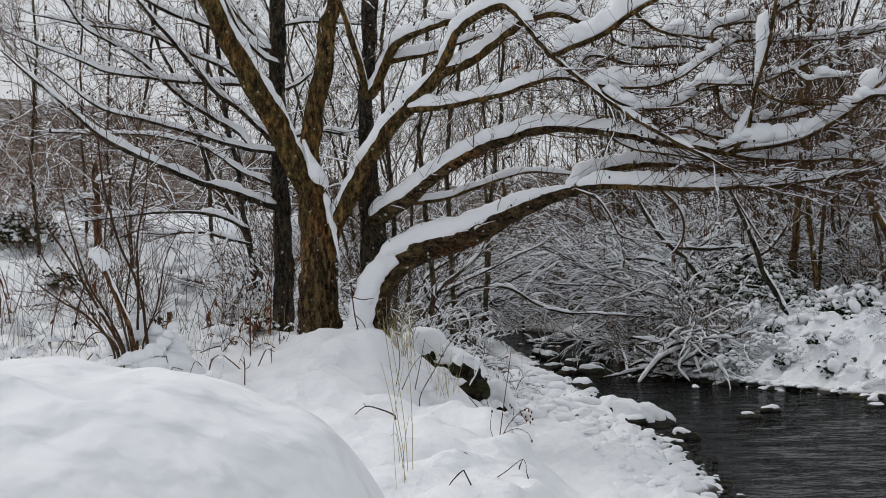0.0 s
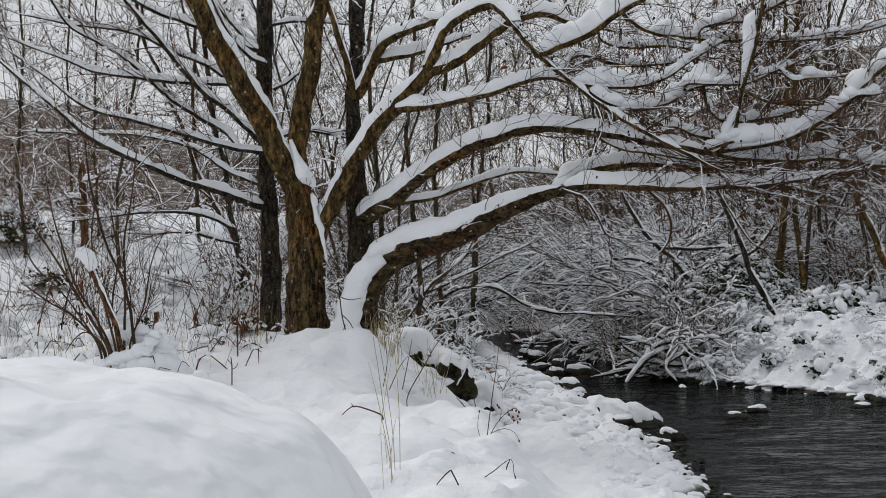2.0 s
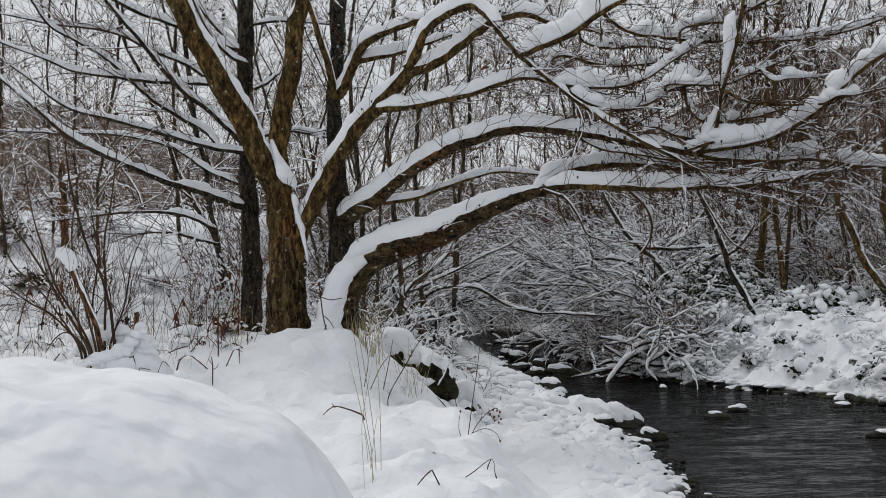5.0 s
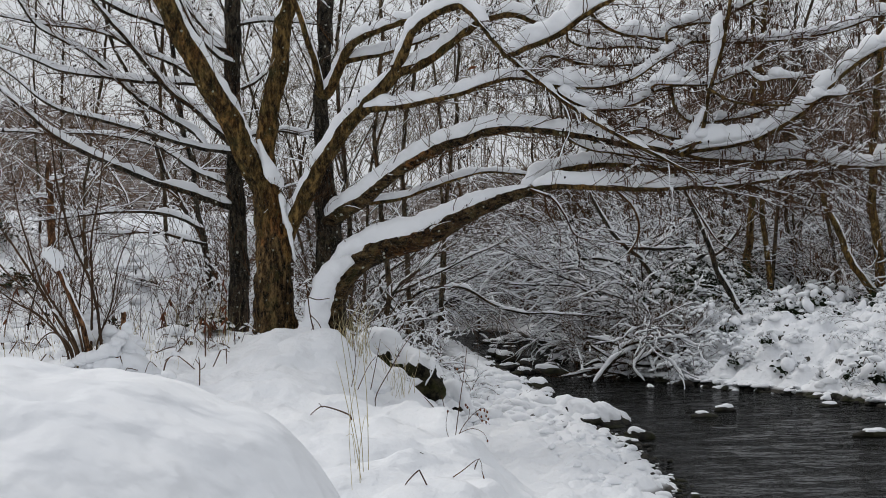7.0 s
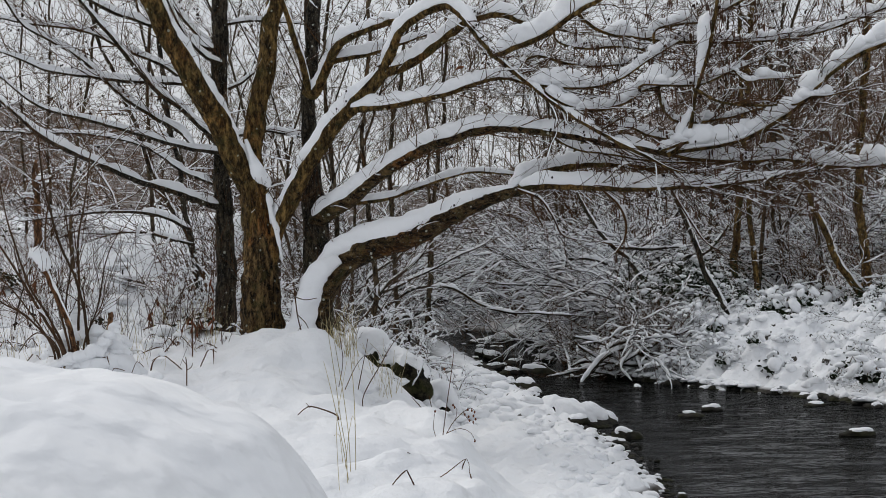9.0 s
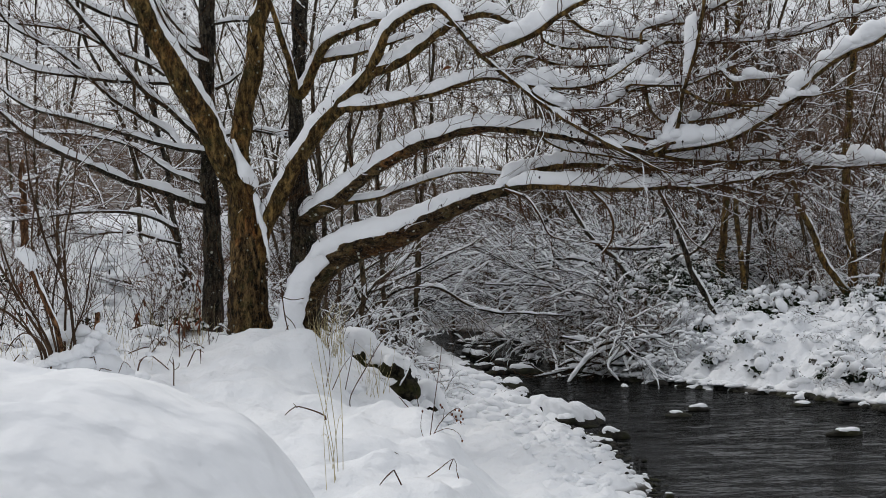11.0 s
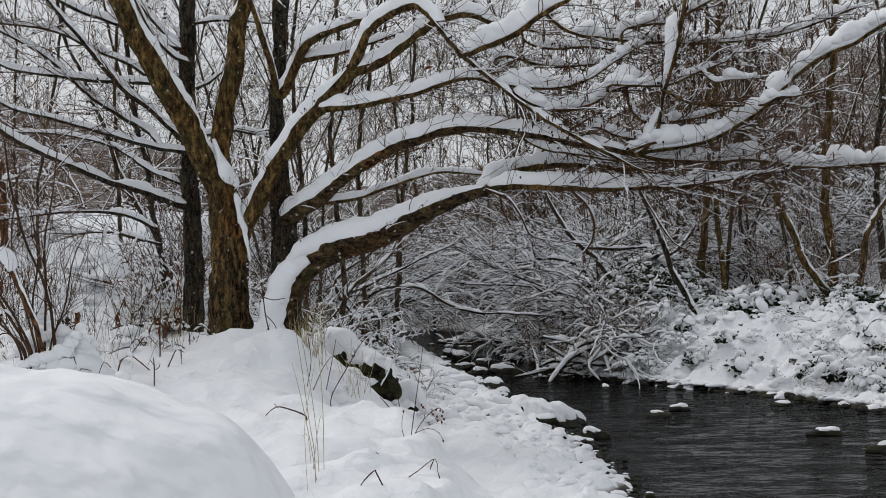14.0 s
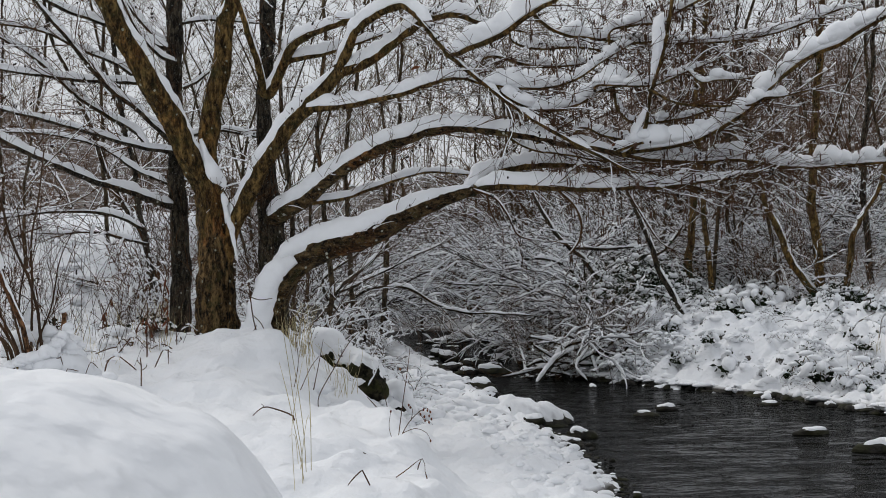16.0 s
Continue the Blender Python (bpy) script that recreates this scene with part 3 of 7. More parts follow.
# leaning stem
limb([(-1.455, 14, 0.748, 0.239), (-1.474, 14, 0.939, 0.205), (-1.493, 14, 1.226, 0.166), (-1.502, 14, 1.657, 0.143), (-1.525, 14, 1.93, 0.122), (-1.56, 13.99, 2.16, 0.1)], 0.0, 8, "trunk", bark=BARK_OLD)
limb([(-1.51, 14, 1.78, 0.1), (-1.531, 14, 1.992, 0.118), (-1.577, 13.98, 2.23, 0.106), (-1.71, 13.9, 2.441, 0.096), (-1.858, 13.8, 2.837, 0.091), (-2.009, 13.7, 3.109, 0.088), (-2.118, 13.65, 3.314, 0.085), (-2.344, 13.5, 3.735, 0.076), (-2.491, 13.4, 4.04, 0.072)], 0.08, 8, "stem", 0.2, 0.62)
# upright stem from its fork
limb([(-1.508, 14.05, 1.801, 0.11), (-1.542, 14.1, 2.139, 0.096), (-1.586, 14.15, 2.575, 0.087), (-1.524, 14.2, 3.039, 0.087), (-1.442, 14.25, 3.507, 0.078), (-1.388, 14.3, 3.855, 0.076), (-1.339, 14.4, 4.215, 0.074)], 0.03, 7, "stem", 0.3, 0.6)
# dark middle stem
limb([(-0.983, 14.1, 0.741, 0.149), (-1.007, 14.1, 1.127, 0.125), (-1.031, 14.1, 1.657, 0.116), (-1.049, 14.15, 1.971, 0.106), (-1.087, 14.2, 2.578, 0.068), (-1.105, 14.3, 3.122, 0.061), (-1.073, 14.4, 3.87, 0.069), (-1.08, 14.5, 4.232, 0.067)], 0.0, 14, "stem", bark=BARK_DARK)
# stem sweeping up over the brook
limb([(-1.407, 14, 1.561, 0.062), (-1.354, 13.95, 1.848, 0.067), (-1.254, 13.9, 2.085, 0.071), (-1.117, 13.85, 2.344, 0.067), (-0.915, 13.8, 2.648, 0.066), (-0.674, 13.7, 2.913, 0.062), (-0.437, 13.6, 3.169, 0.055)], 0.075, 12, "limb", 0.2, 0.95)
limb([(-0.437, 13.6, 3.169, 0.051), (-0.375, 13.55, 3.325, 0.042), (-0.305, 13.5, 3.481, 0.035), (-0.11, 13.4, 3.605, 0.034), (0.073, 13.3, 3.65, 0.032), (0.208, 13.2, 3.532, 0.027), (0.318, 13.1, 3.397, 0.025), (0.449, 13, 3.224, 0.022)], 0.075, 12)
limb([(0.449, 13, 3.224, 0.022), (0.666, 12.9, 3.027, 0.02), (0.901, 12.8, 2.833, 0.017), (1.111, 12.7, 2.681, 0.017), (1.339, 12.6, 2.544, 0.017), (1.606, 12.5, 2.396, 0.015)], 0.03, 22, gap=0.0)
limb([(-0.437, 13.6, 3.155, 0.051), (-0.274, 13.6, 3.201, 0.044), (-0.065, 13.6, 3.341, 0.042), (0.144, 13.6, 3.494, 0.04), (0.284, 13.6, 3.587, 0.035), (0.493, 13.6, 3.634, 0.03), (0.725, 13.6, 3.564, 0.021), (0.957, 13.6, 3.517, 0.012)], 0.07, 22)
limb([(-1.029, 14.2, 3.039, 0.044), (-0.935, 14.1, 3.271, 0.041), (-0.852, 14, 3.427, 0.038), (-0.637, 13.9, 3.529, 0.031), (-0.423, 13.9, 3.614, 0.029), (-0.184, 13.8, 3.676, 0.026), (0.075, 13.8, 3.851, 0.021)], 0.075, 12)
limb([(-0.935, 14.1, 3.271, 0.031), (-0.79, 14.1, 3.314, 0.027), (-0.622, 14.1, 3.353, 0.022), (-0.446, 14.2, 3.423, 0.017), (-0.215, 14.3, 3.513, 0.012)], 0.07, 10)
limb([(-1.087, 14.2, 3.039, 0.032), (-1.137, 14.1, 3.247, 0.027), (-1.206, 14, 3.475, 0.024), (-1.273, 13.9, 3.7, 0.021), (-1.325, 13.9, 3.89, 0.019)], 0.045, 8)
limb([(-0.73, 13.7, 2.838, 0.035), (-0.602, 13.65, 2.857, 0.03), (-0.39, 13.6, 2.876, 0.028), (-0.157, 13.5, 2.913, 0.025), (0.073, 13.4, 2.964, 0.023), (0.3, 13.3, 3.036, 0.02), (0.523, 13.2, 3.067, 0.016), (0.749, 13.2, 3.013, 0.011), (1.012, 13.1, 2.936, 0.009)], 0.08, 24)
# second arch over the water
limb([(-1.031, 14.1, 1.936, 0.072), (-0.88, 14, 2.03, 0.069), (-0.684, 13.9, 2.17, 0.059), (-0.49, 13.8, 2.308, 0.052), (-0.3, 13.7, 2.421, 0.049), (-0.088, 13.6, 2.532, 0.046), (0.097, 13.5, 2.581, 0.042), (0.302, 13.4, 2.653, 0.039), (0.527, 13.3, 2.677, 0.036), (0.749, 13.2, 2.656, 0.034), (0.967, 13.1, 2.622, 0.034), (1.182, 13, 2.571, 0.031), (1.393, 12.9, 2.516, 0.029), (1.601, 12.8, 2.474, 0.026), (1.806, 12.7, 2.434, 0.024)], 0.085, 40, lump=0.2, bark=BARK_LIMB)
limb([(-0.725, 13.95, 2.077, 0.024), (-0.45, 14, 2.126, 0.019), (-0.212, 14.1, 2.206, 0.017), (0.029, 14.2, 2.292, 0.015), (0.323, 14.3, 2.365, 0.012), (0.595, 14.4, 2.355, 0.01)], 0.045, 14)
# lowest great limb
limb([(-0.993, 13.9, 0.731, 0.143), (-1.007, 13.9, 0.992, 0.124), (-0.988, 13.9, 1.253, 0.109), (-0.901, 13.88, 1.458, 0.109), (-0.753, 13.85, 1.601, 0.109), (-0.561, 13.8, 1.705, 0.104), (-0.3, 13.7, 1.78, 0.094), (-0.042, 13.6, 1.881, 0.084), (0.189, 13.5, 2.005, 0.069), (0.44, 13.4, 2.108, 0.055), (0.664, 13.3, 2.173, 0.041)], 0.105, 22, "limb", 0.2, 0.9, bark=BARK_LIMB)
limb([(0.664, 13.3, 2.173, 0.041), (0.839, 13.2, 2.187, 0.032), (1.057, 13.1, 2.192, 0.029), (1.315, 13, 2.193, 0.027), (1.57, 12.9, 2.176, 0.024), (1.82, 12.8, 2.181, 0.02), (2.109, 12.7, 2.186, 0.017), (2.394, 12.6, 2.212, 0.013), (2.653, 12.6, 2.264, 0.009)], 0.09, 44, lump=0.15, wide=1.1)
limb([(0.598, 13.35, 2.161, 0.041), (0.76, 13.4, 2.291, 0.039), (0.943, 13.4, 2.355, 0.037), (1.172, 13.4, 2.387, 0.032), (1.447, 13.4, 2.392, 0.027), (1.722, 13.4, 2.364, 0.023), (2.058, 13.5, 2.332, 0.018), (2.381, 13.5, 2.235, 0.014), (2.588, 13.5, 2.189, 0.009)], 0.09, 40, wide=1.1)
limb([(1.035, 13.4, 2.382, 0.027), (1.135, 13.5, 2.535, 0.023), (1.283, 13.6, 2.634, 0.016), (1.48, 13.7, 2.758, 0.012)], 0.06, 14)
limb([(-0.019, 13.6, 1.96, 0.028), (0.097, 13.55, 2.066, 0.021), (0.258, 13.5, 2.111, 0.014), (0.397, 13.5, 2.129, 0.009)], 0.05, 4)
# right-hand ends of the arch
limb([(1.788, 12.7, 2.434, 0.022), (1.863, 12.65, 2.5, 0.019), (1.938, 12.6, 2.643, 0.017), (1.964, 12.6, 2.824, 0.017), (2.028, 12.6, 3.039, 0.016), (2.084, 12.6, 3.255, 0.015), (2.119, 12.6, 3.47, 0.015), (2.153, 12.6, 3.685, 0.015)], 0.07, 16, wide=1.5)
limb([(1.788, 12.7, 2.434, 0.022), (2.015, 12.65, 2.474, 0.019), (2.265, 12.6, 2.514, 0.019), (2.482, 12.5, 2.618, 0.019), (2.695, 12.4, 2.755, 0.018), (2.85, 12.3, 2.923, 0.017), (2.985, 12.2, 3.047, 0.017), (3.126, 12.1, 3.143, 0.019), (3.306, 12, 3.23, 0.018), (3.481, 11.9, 3.331, 0.016), (3.694, 11.8, 3.458, 0.016)], 0.14, 28, lump=0.35, wide=1.6, gap=-0.5)
limb([(1.726, 12.75, 2.454, 0.02), (2.039, 12.8, 2.391, 0.02), (2.389, 12.8, 2.378, 0.017), (2.695, 12.8, 2.396, 0.017), (2.935, 12.8, 2.369, 0.015), (3.22, 12.8, 2.33, 0.015), (3.57, 12.8, 2.356, 0.013), (3.92, 12.8, 2.382, 0.013)], 0.14, 32, lump=0.35, wide=1.5, gap=-0.5)
limb([(0.48, 13, 3.237, 0.027), (0.582, 13, 3.295, 0.027), (0.735, 12.95, 3.333, 0.027), (0.886, 12.9, 3.397, 0.026), (1.054, 12.8, 3.52, 0.024), (1.263, 12.7, 3.636, 0.022), (1.458, 12.7, 3.744, 0.02)], 0.13, 14, wide=1.1, lump=0.3)
limb([(0.71, 12.9, 3.001, 0.013), (0.952, 12.9, 2.961, 0.013), (1.217, 12.9, 2.961, 0.012), (1.446, 12.9, 3.031, 0.011), (1.614, 12.9, 3.15, 0.009), (1.768, 12.9, 3.247, 0.007)], 0.11, 22, lump=0.4, wide=1.8)
limb([(0.839, 12.85, 2.912, 0.013), (1.011, 12.8, 2.816, 0.014), (1.229, 12.8, 2.772, 0.013), (1.426, 12.8, 2.816, 0.013), (1.601, 12.8, 2.929, 0.011), (1.798, 12.8, 2.973, 0.009)], 0.13, 22, lump=0.5, wide=1.8, gap=-0.45)
limb([(1.358, 13.2, 3.419, 0.014), (1.561, 13.2, 3.392, 0.014), (1.877, 13.2, 3.365, 0.014), (2.192, 13.2, 3.347, 0.014), (2.508, 13.2, 3.356, 0.011), (2.779, 13.2, 3.383, 0.011), (3.095, 13.2, 3.446, 0.01), (3.501, 13.2, 3.599, 0.009)], 0.085, 40, lump=0.4, wide=1.6, gap=-0.4)
limb([(1.702, 12.9, 3.402, 0.011), (1.9, 12.9, 3.455, 0.013), (2.107, 12.9, 3.477, 0.013), (2.231, 12.9, 3.556, 0.013), (2.473, 12.9, 3.688, 0.013)], 0.07, 16, lump=0.4, wide=1.6)
limb([(1.589, 12.7, 2.963, 0.011), (1.806, 12.7, 2.954, 0.011), (2.023, 12.7, 2.963, 0.011), (2.218, 12.7, 3.05, 0.011), (2.348, 12.7, 3.102, 0.007)], 0.06, 20, lump=0.4, wide=1.6)
limb([(1.954, 12.4, 2.891, 0.01), (2.144, 12.4, 2.798, 0.01), (2.399, 12.4, 2.776, 0.01), (2.695, 12.4, 2.802, 0.008), (3.034, 12.4, 2.874, 0.007)], 0.0, 12)
limb([(1.834, 12.9, 2.71, 0.013), (2.01, 12.9, 2.692, 0.013), (2.275, 12.9, 2.727, 0.011), (2.451, 12.9, 2.78, 0.009)], 0.06, 16, lump=0.4, wide=1.5)

limb([(1.748, 12.6, 2.462, 0.015), (1.921, 12.6, 2.527, 0.015), (2.179, 12.6, 2.553, 0.013), (2.386, 12.6, 2.591, 0.011)], 0.085, 12, lump=0.35, wide=1.5)
limb([(2.373, 12.6, 2.983, 0.009), (2.459, 12.6, 2.992, 0.009), (2.575, 12.6, 3, 0.006)], 0.09, 4, lump=0.5, wide=3)
limb([(2.69, 12.3, 2.785, 0.011), (2.783, 12.3, 2.831, 0.011), (2.905, 12.3, 2.839, 0.008), (3.018, 12.3, 2.869, 0.006)], 0.1, 6, lump=0.6, wide=2.5, gap=-0.2)
limb([(1.481, 12.9, 2.652, 0.013), (1.658, 12.9, 2.586, 0.013), (1.834, 12.9, 2.56, 0.011), (2.032, 12.9, 2.586, 0.009)], 0.06, 14, lump=0.4, wide=1.4)
limb([(0.982, 13.3, 2.568, 0.011), (1.186, 13.3, 2.486, 0.011), (1.471, 13.2, 2.444, 0.011), (1.773, 13.1, 2.394, 0.009), (2.07, 13, 2.38, 0.007)], 0.05, 16, lump=0.5, wide=1.5)
limb([(0.806, 13.4, 3.262, 0.014), (1.035, 13.4, 3.207, 0.014), (1.264, 13.4, 3.179, 0.011), (1.539, 13.4, 3.207, 0.009)], 0.07, 16, lump=0.5, wide=1.6, gap=-0.3)
limb([(1.004, 13.6, 3.401, 0.012), (1.236, 13.6, 3.355, 0.012), (1.492, 13.6, 3.369, 0.012), (1.748, 13.6, 3.331, 0.009)], 0.07, 14, lump=0.5, wide=1.6, gap=-0.3)


def plaster(tree, points, label):
    """Lumpy snow stuck to the side of an upright stem."""
    line = smooth_path(points, 0.03)
    p, r = line[:, :3] - np.array(tree.location), line[:, 3]
    ring = np.arange(14) * 2 * math.pi / 14
    swell = np.array([[1 + 0.3 * noise.noise((q[0] * 7 + 1.5 * math.cos(a), q[1] * 7 + 1.5 * math.sin(a), q[2] * 4)) + 0.26 * noise.noise((q[0] * 19 + 4 * math.cos(a), q[1] * 19 + 4 * math.sin(a), q[2] * 19)) + 0.12 * noise.noise((q[0] * 40 + 8 * math.cos(a), q[1] * 40 + 8 * math.sin(a), q[2] * 40)) for a in ring] for q in p])
    s = Skin()
    s.tube(p, r[:, None] * swell, 14, True)
    return s.make("snow_cap", SNOW, tree, label)


plaster(alder, [(-0.807, 13.72, 1.62, 0.047), (-0.977, 13.7, 1.499, 0.088), (-1.06, 13.68, 1.308, 0.1), (-1.115, 13.66, 1.075, 0.118), (-1.15, 13.62, 0.822, 0.19)], "snow plastered on the flare of the trunk")
plaster(alder, [(2.101, 12.6, 3.504, 0.017), (2.041, 12.6, 3.444, 0.039), (2.033, 12.6, 3.298, 0.043), (2.015, 12.6, 3.147, 0.03), (1.989, 12.6, 3.005, 0.013)], "snow stuck to an upright branch")
plaster(alder, [(1.946, 12.6, 2.781, 0.017), (1.912, 12.6, 2.712, 0.026), (1.843, 12.6, 2.587, 0.03), (1.791, 12.6, 2.488, 0.017)], "snow stuck to an upright branch")
plaster(alder, [(-1.6, 13.86, 2.62, 0.014), (-1.545, 13.86, 2.45, 0.036), (-1.49, 13.86, 2.33, 0.062), (-1.43, 13.87, 2.27, 0.042), (-1.4, 13.87, 2.22, 0.016)], "wedge of snow caught in the crotch of the stems")
wedge = random.Random(77)
for i in range(9):
    f = i / 8
    scrap = Skin()
    scrap.pillow(np.array([-1.41 + 0.1 * f + wedge.gauss(0, 0.006), 13.875, 2.1 - 0.44 * f]) - np.array(alder.location), np.array([0.22, 0, -1.7]), wedge.uniform(0.06, 0.085), 0.02, wedge.uniform(0.02, 0.036) * (1.15 - 0.6 * f), 3.0 * i)
    scrap.make("snow_scrap", SNOW, alder)

# dark upright alder close behind
dark = thing("alder_tree", (-1.905, 14.9, 0.839), "upright dark alder with snowy limbs trailing outward", "tree")
limb = Limbs(dark, BARK_DARK, 9)
limb([(-1.894, 14.9, 0.687, 0.117), (-1.899, 14.9, 0.941, 0.097), (-1.905, 14.9, 1.654, 0.084), (-1.93, 14.9, 2.418, 0.074), (-1.945, 14.9, 3.182, 0.071), (-1.95, 14.9, 3.946, 0.071), (-1.955, 14.9, 4.302, 0.069)], 0.0, 10, "trunk")
limb([(-1.949, 14.85, 2.081, 0.036), (-2.231, 14.7, 2.177, 0.03), (-2.547, 14.5, 2.28, 0.027), (-2.805, 14.3, 2.379, 0.024), (-3.055, 14.1, 2.5, 0.022), (-3.297, 13.9, 2.641, 0.019), (-3.438, 13.8, 2.752, 0.014), (-3.647, 13.7, 2.96, 0.012), (-3.969, 13.6, 3.248, 0.009)], 0.047, 19, gap=-0.6)
limb([(-1.968, 14.8, 2.555, 0.025), (-2.231, 14.7, 2.609, 0.02), (-2.515, 14.6, 2.693, 0.017), (-2.795, 14.5, 2.765, 0.015), (-3.046, 14.4, 2.827, 0.015), (-3.343, 14.3, 2.897, 0.012), (-3.514, 14.2, 2.986, 0.01), (-3.73, 14.1, 3.175, 0.007), (-3.943, 14, 3.332, 0.007)], 0.039, 19)
limb([(-1.983, 14.8, 2.666, 0.028), (-2.07, 14.7, 2.75, 0.023), (-2.265, 14.6, 2.942, 0.022), (-2.448, 14.5, 3.073, 0.02), (-2.618, 14.4, 3.27, 0.02), (-2.756, 14.3, 3.464, 0.017), (-2.922, 14.2, 3.665, 0.015), (-3.065, 14.1, 3.849, 0.012), (-3.225, 14, 4.001, 0.012)], 0.043, 18)
limb([(-2.312, 14.9, 2.749, 0.02), (-2.539, 14.8, 2.889, 0.018), (-2.733, 14.7, 3.011, 0.018), (-2.914, 14.6, 3.177, 0.015), (-3.142, 14.5, 3.38, 0.015), (-3.366, 14.4, 3.516, 0.012), (-3.587, 14.3, 3.65, 0.01), (-3.732, 14.2, 3.889, 0.01)], 0.039, 18)
limb([(-1.969, 14.85, 3.177, 0.025), (-2.221, 14.8, 3.172, 0.02), (-2.482, 14.7, 3.177, 0.018), (-2.814, 14.6, 3.192, 0.017), (-3.043, 14.5, 3.211, 0.015), (-3.366, 14.4, 3.25, 0.012), (-3.587, 14.3, 3.337, 0.01), (-3.805, 14.2, 3.413, 0.007), (-4.144, 14.2, 3.549, 0.007)], 0.043, 19)
limb([(-1.982, 14.95, 3.11, 0.023), (-2.261, 14.9, 3.207, 0.018), (-2.499, 14.8, 3.364, 0.015), (-2.733, 14.7, 3.453, 0.015), (-2.964, 14.6, 3.571, 0.012), (-3.191, 14.5, 3.628, 0.012), (-3.563, 14.4, 3.664, 0.01), (-3.88, 14.3, 3.718, 0.007)], 0.039, 19)
limb([(-1.959, 14.85, 3.481, 0.025), (-2.221, 14.8, 3.566, 0.023), (-2.465, 14.6, 3.651, 0.02), (-2.646, 14.5, 3.707, 0.017), (-2.874, 14.4, 3.792, 0.017), (-3.098, 14.3, 3.914, 0.015)], 0.051, 13)
limb([(-1.952, 14.8, 3.374, 0.02), (-2.07, 14.7, 3.423, 0.015), (-2.19, 14.6, 3.551, 0.012), (-2.305, 14.6, 3.751, 0.012), (-2.415, 14.6, 4, 0.01)], 0.039, 9)
limb([(-1.966, 14.9, 3.513, 0.02), (-2.108, 14.9, 3.589, 0.015), (-2.261, 14.9, 3.752, 0.015), (-2.414, 14.9, 3.946, 0.013)], 0.039, 9)
limb([(-1.981, 14.9, 2.265, 0.02), (-2.327, 15, 2.423, 0.015), (-2.653, 15.1, 2.624, 0.013), (-3.086, 15.2, 2.744, 0.01), (-3.629, 15.3, 2.772, 0.01), (-4.1, 15.3, 2.793, 0.008)], 0.031, 16)
limb([(-1.894, 14.9, 3.717, 0.015), (-1.707, 14.95, 3.759, 0.013), (-1.558, 15, 3.766, 0.01), (-1.302, 15, 3.745, 0.008)], 0.031, 7)
limb([(-1.884, 14.9, 3.141, 0.015), (-1.752, 14.9, 3.202, 0.013), (-1.675, 14.9, 3.263, 0.01)], 0.023, 4)
limb([(-1.894, 14.9, 2.698, 0.015), (-1.61, 15, 2.771, 0.015), (-1.353, 15, 2.741, 0.013), (-1.174, 15, 2.705, 0.01)], 0.039, 8)


# ---------------- stones ----------------
def stone(name, at, size, seed, snow, mat, label, group="", tuck=0.3, cover=0.72, fine=1):
    """A rounded stone sunk a little into its bed, with a cap of snow."""
    root = thing(name, at, label, "stone", group)
    n, m = 9 * fine, 16 * fine
    v, f = [], []
    cap_v, cap_f = [], []

    def place(i, j, k):
        th, ph = math.pi * i / k, 2 * math.pi * j / m
        u = Vector((math.sin(th) * math.cos(ph), math.sin(th) * math.sin(ph), math.cos(th)))
        g = 1 + 0.4 * noise.noise(u * 1.3 + Vector((seed, 0, 0))) + 0.09 * noise.noise(u * 3.5 + Vector((seed, 3, 0))) + (0.11 * noise.noise(u * 7 + Vector((seed, 3, 0))) if fine > 1 else 0.05 * noise.noise(u * 6 + Vector((seed, 1, 0))))
        z = u.z * size[2] * (0.85 if u.z > 0 else 1)
        tip = 0.3 * math.sin(seed * 5.1) * u.z
        return u, Vector(((u.x + tip) * size[0] * g, (u.y + 0.2 * math.cos(seed * 3.3) * u.z) * size[1] * g, z * g + size[2] * tuck))

    for i in range(n + 1):
        for j in range(m):
            v.append(place(i, j, n)[1])
    for i in range(n):
        for j in range(m):
            a, b = i * m + j, i * m + (j + 1) % m
            f.append((a, a + m, b + m, b))
    mesh_object("rock", v, f, mat, root)
    if snow:
        k = 5 * fine
        for i in range(k + 1):
            for j in range(m):
                u, q = place(i * (cover + 0.24 * noise.noise((math.cos(2 * math.pi * j / m) * 1.5 + seed, math.sin(2 * math.pi * j / m) * 1.5, 4)) + 0.09 * noise.noise((math.cos(2 * math.pi * j / m) * 4 + seed, math.sin(2 * math.pi * j / m) * 4, 2))), j, n)
                t = i / k
                lift = 0.6 * snow * (1 - t ** 5) * (1 + 0.45 * noise.noise((q.x * 12 + seed, q.y * 12, 1))) - 0.3 * snow * t ** 4
                cap_v.append((q.x * (1 + 0.05 * t - 0.09 * (i == k)), q.y * (1 + 0.05 * t - 0.09 * (i == k)), q.z + lift))
        for i in range(k):
            for j in range(m):
                a, b = i * m + j, i * m + (j + 1) % m
                cap_f.append((a, a + m, b + m, b))
        mesh_object("snow_cap", cap_v, cap_f, SNOW, root, True, "rounded cap of snow")
    return root


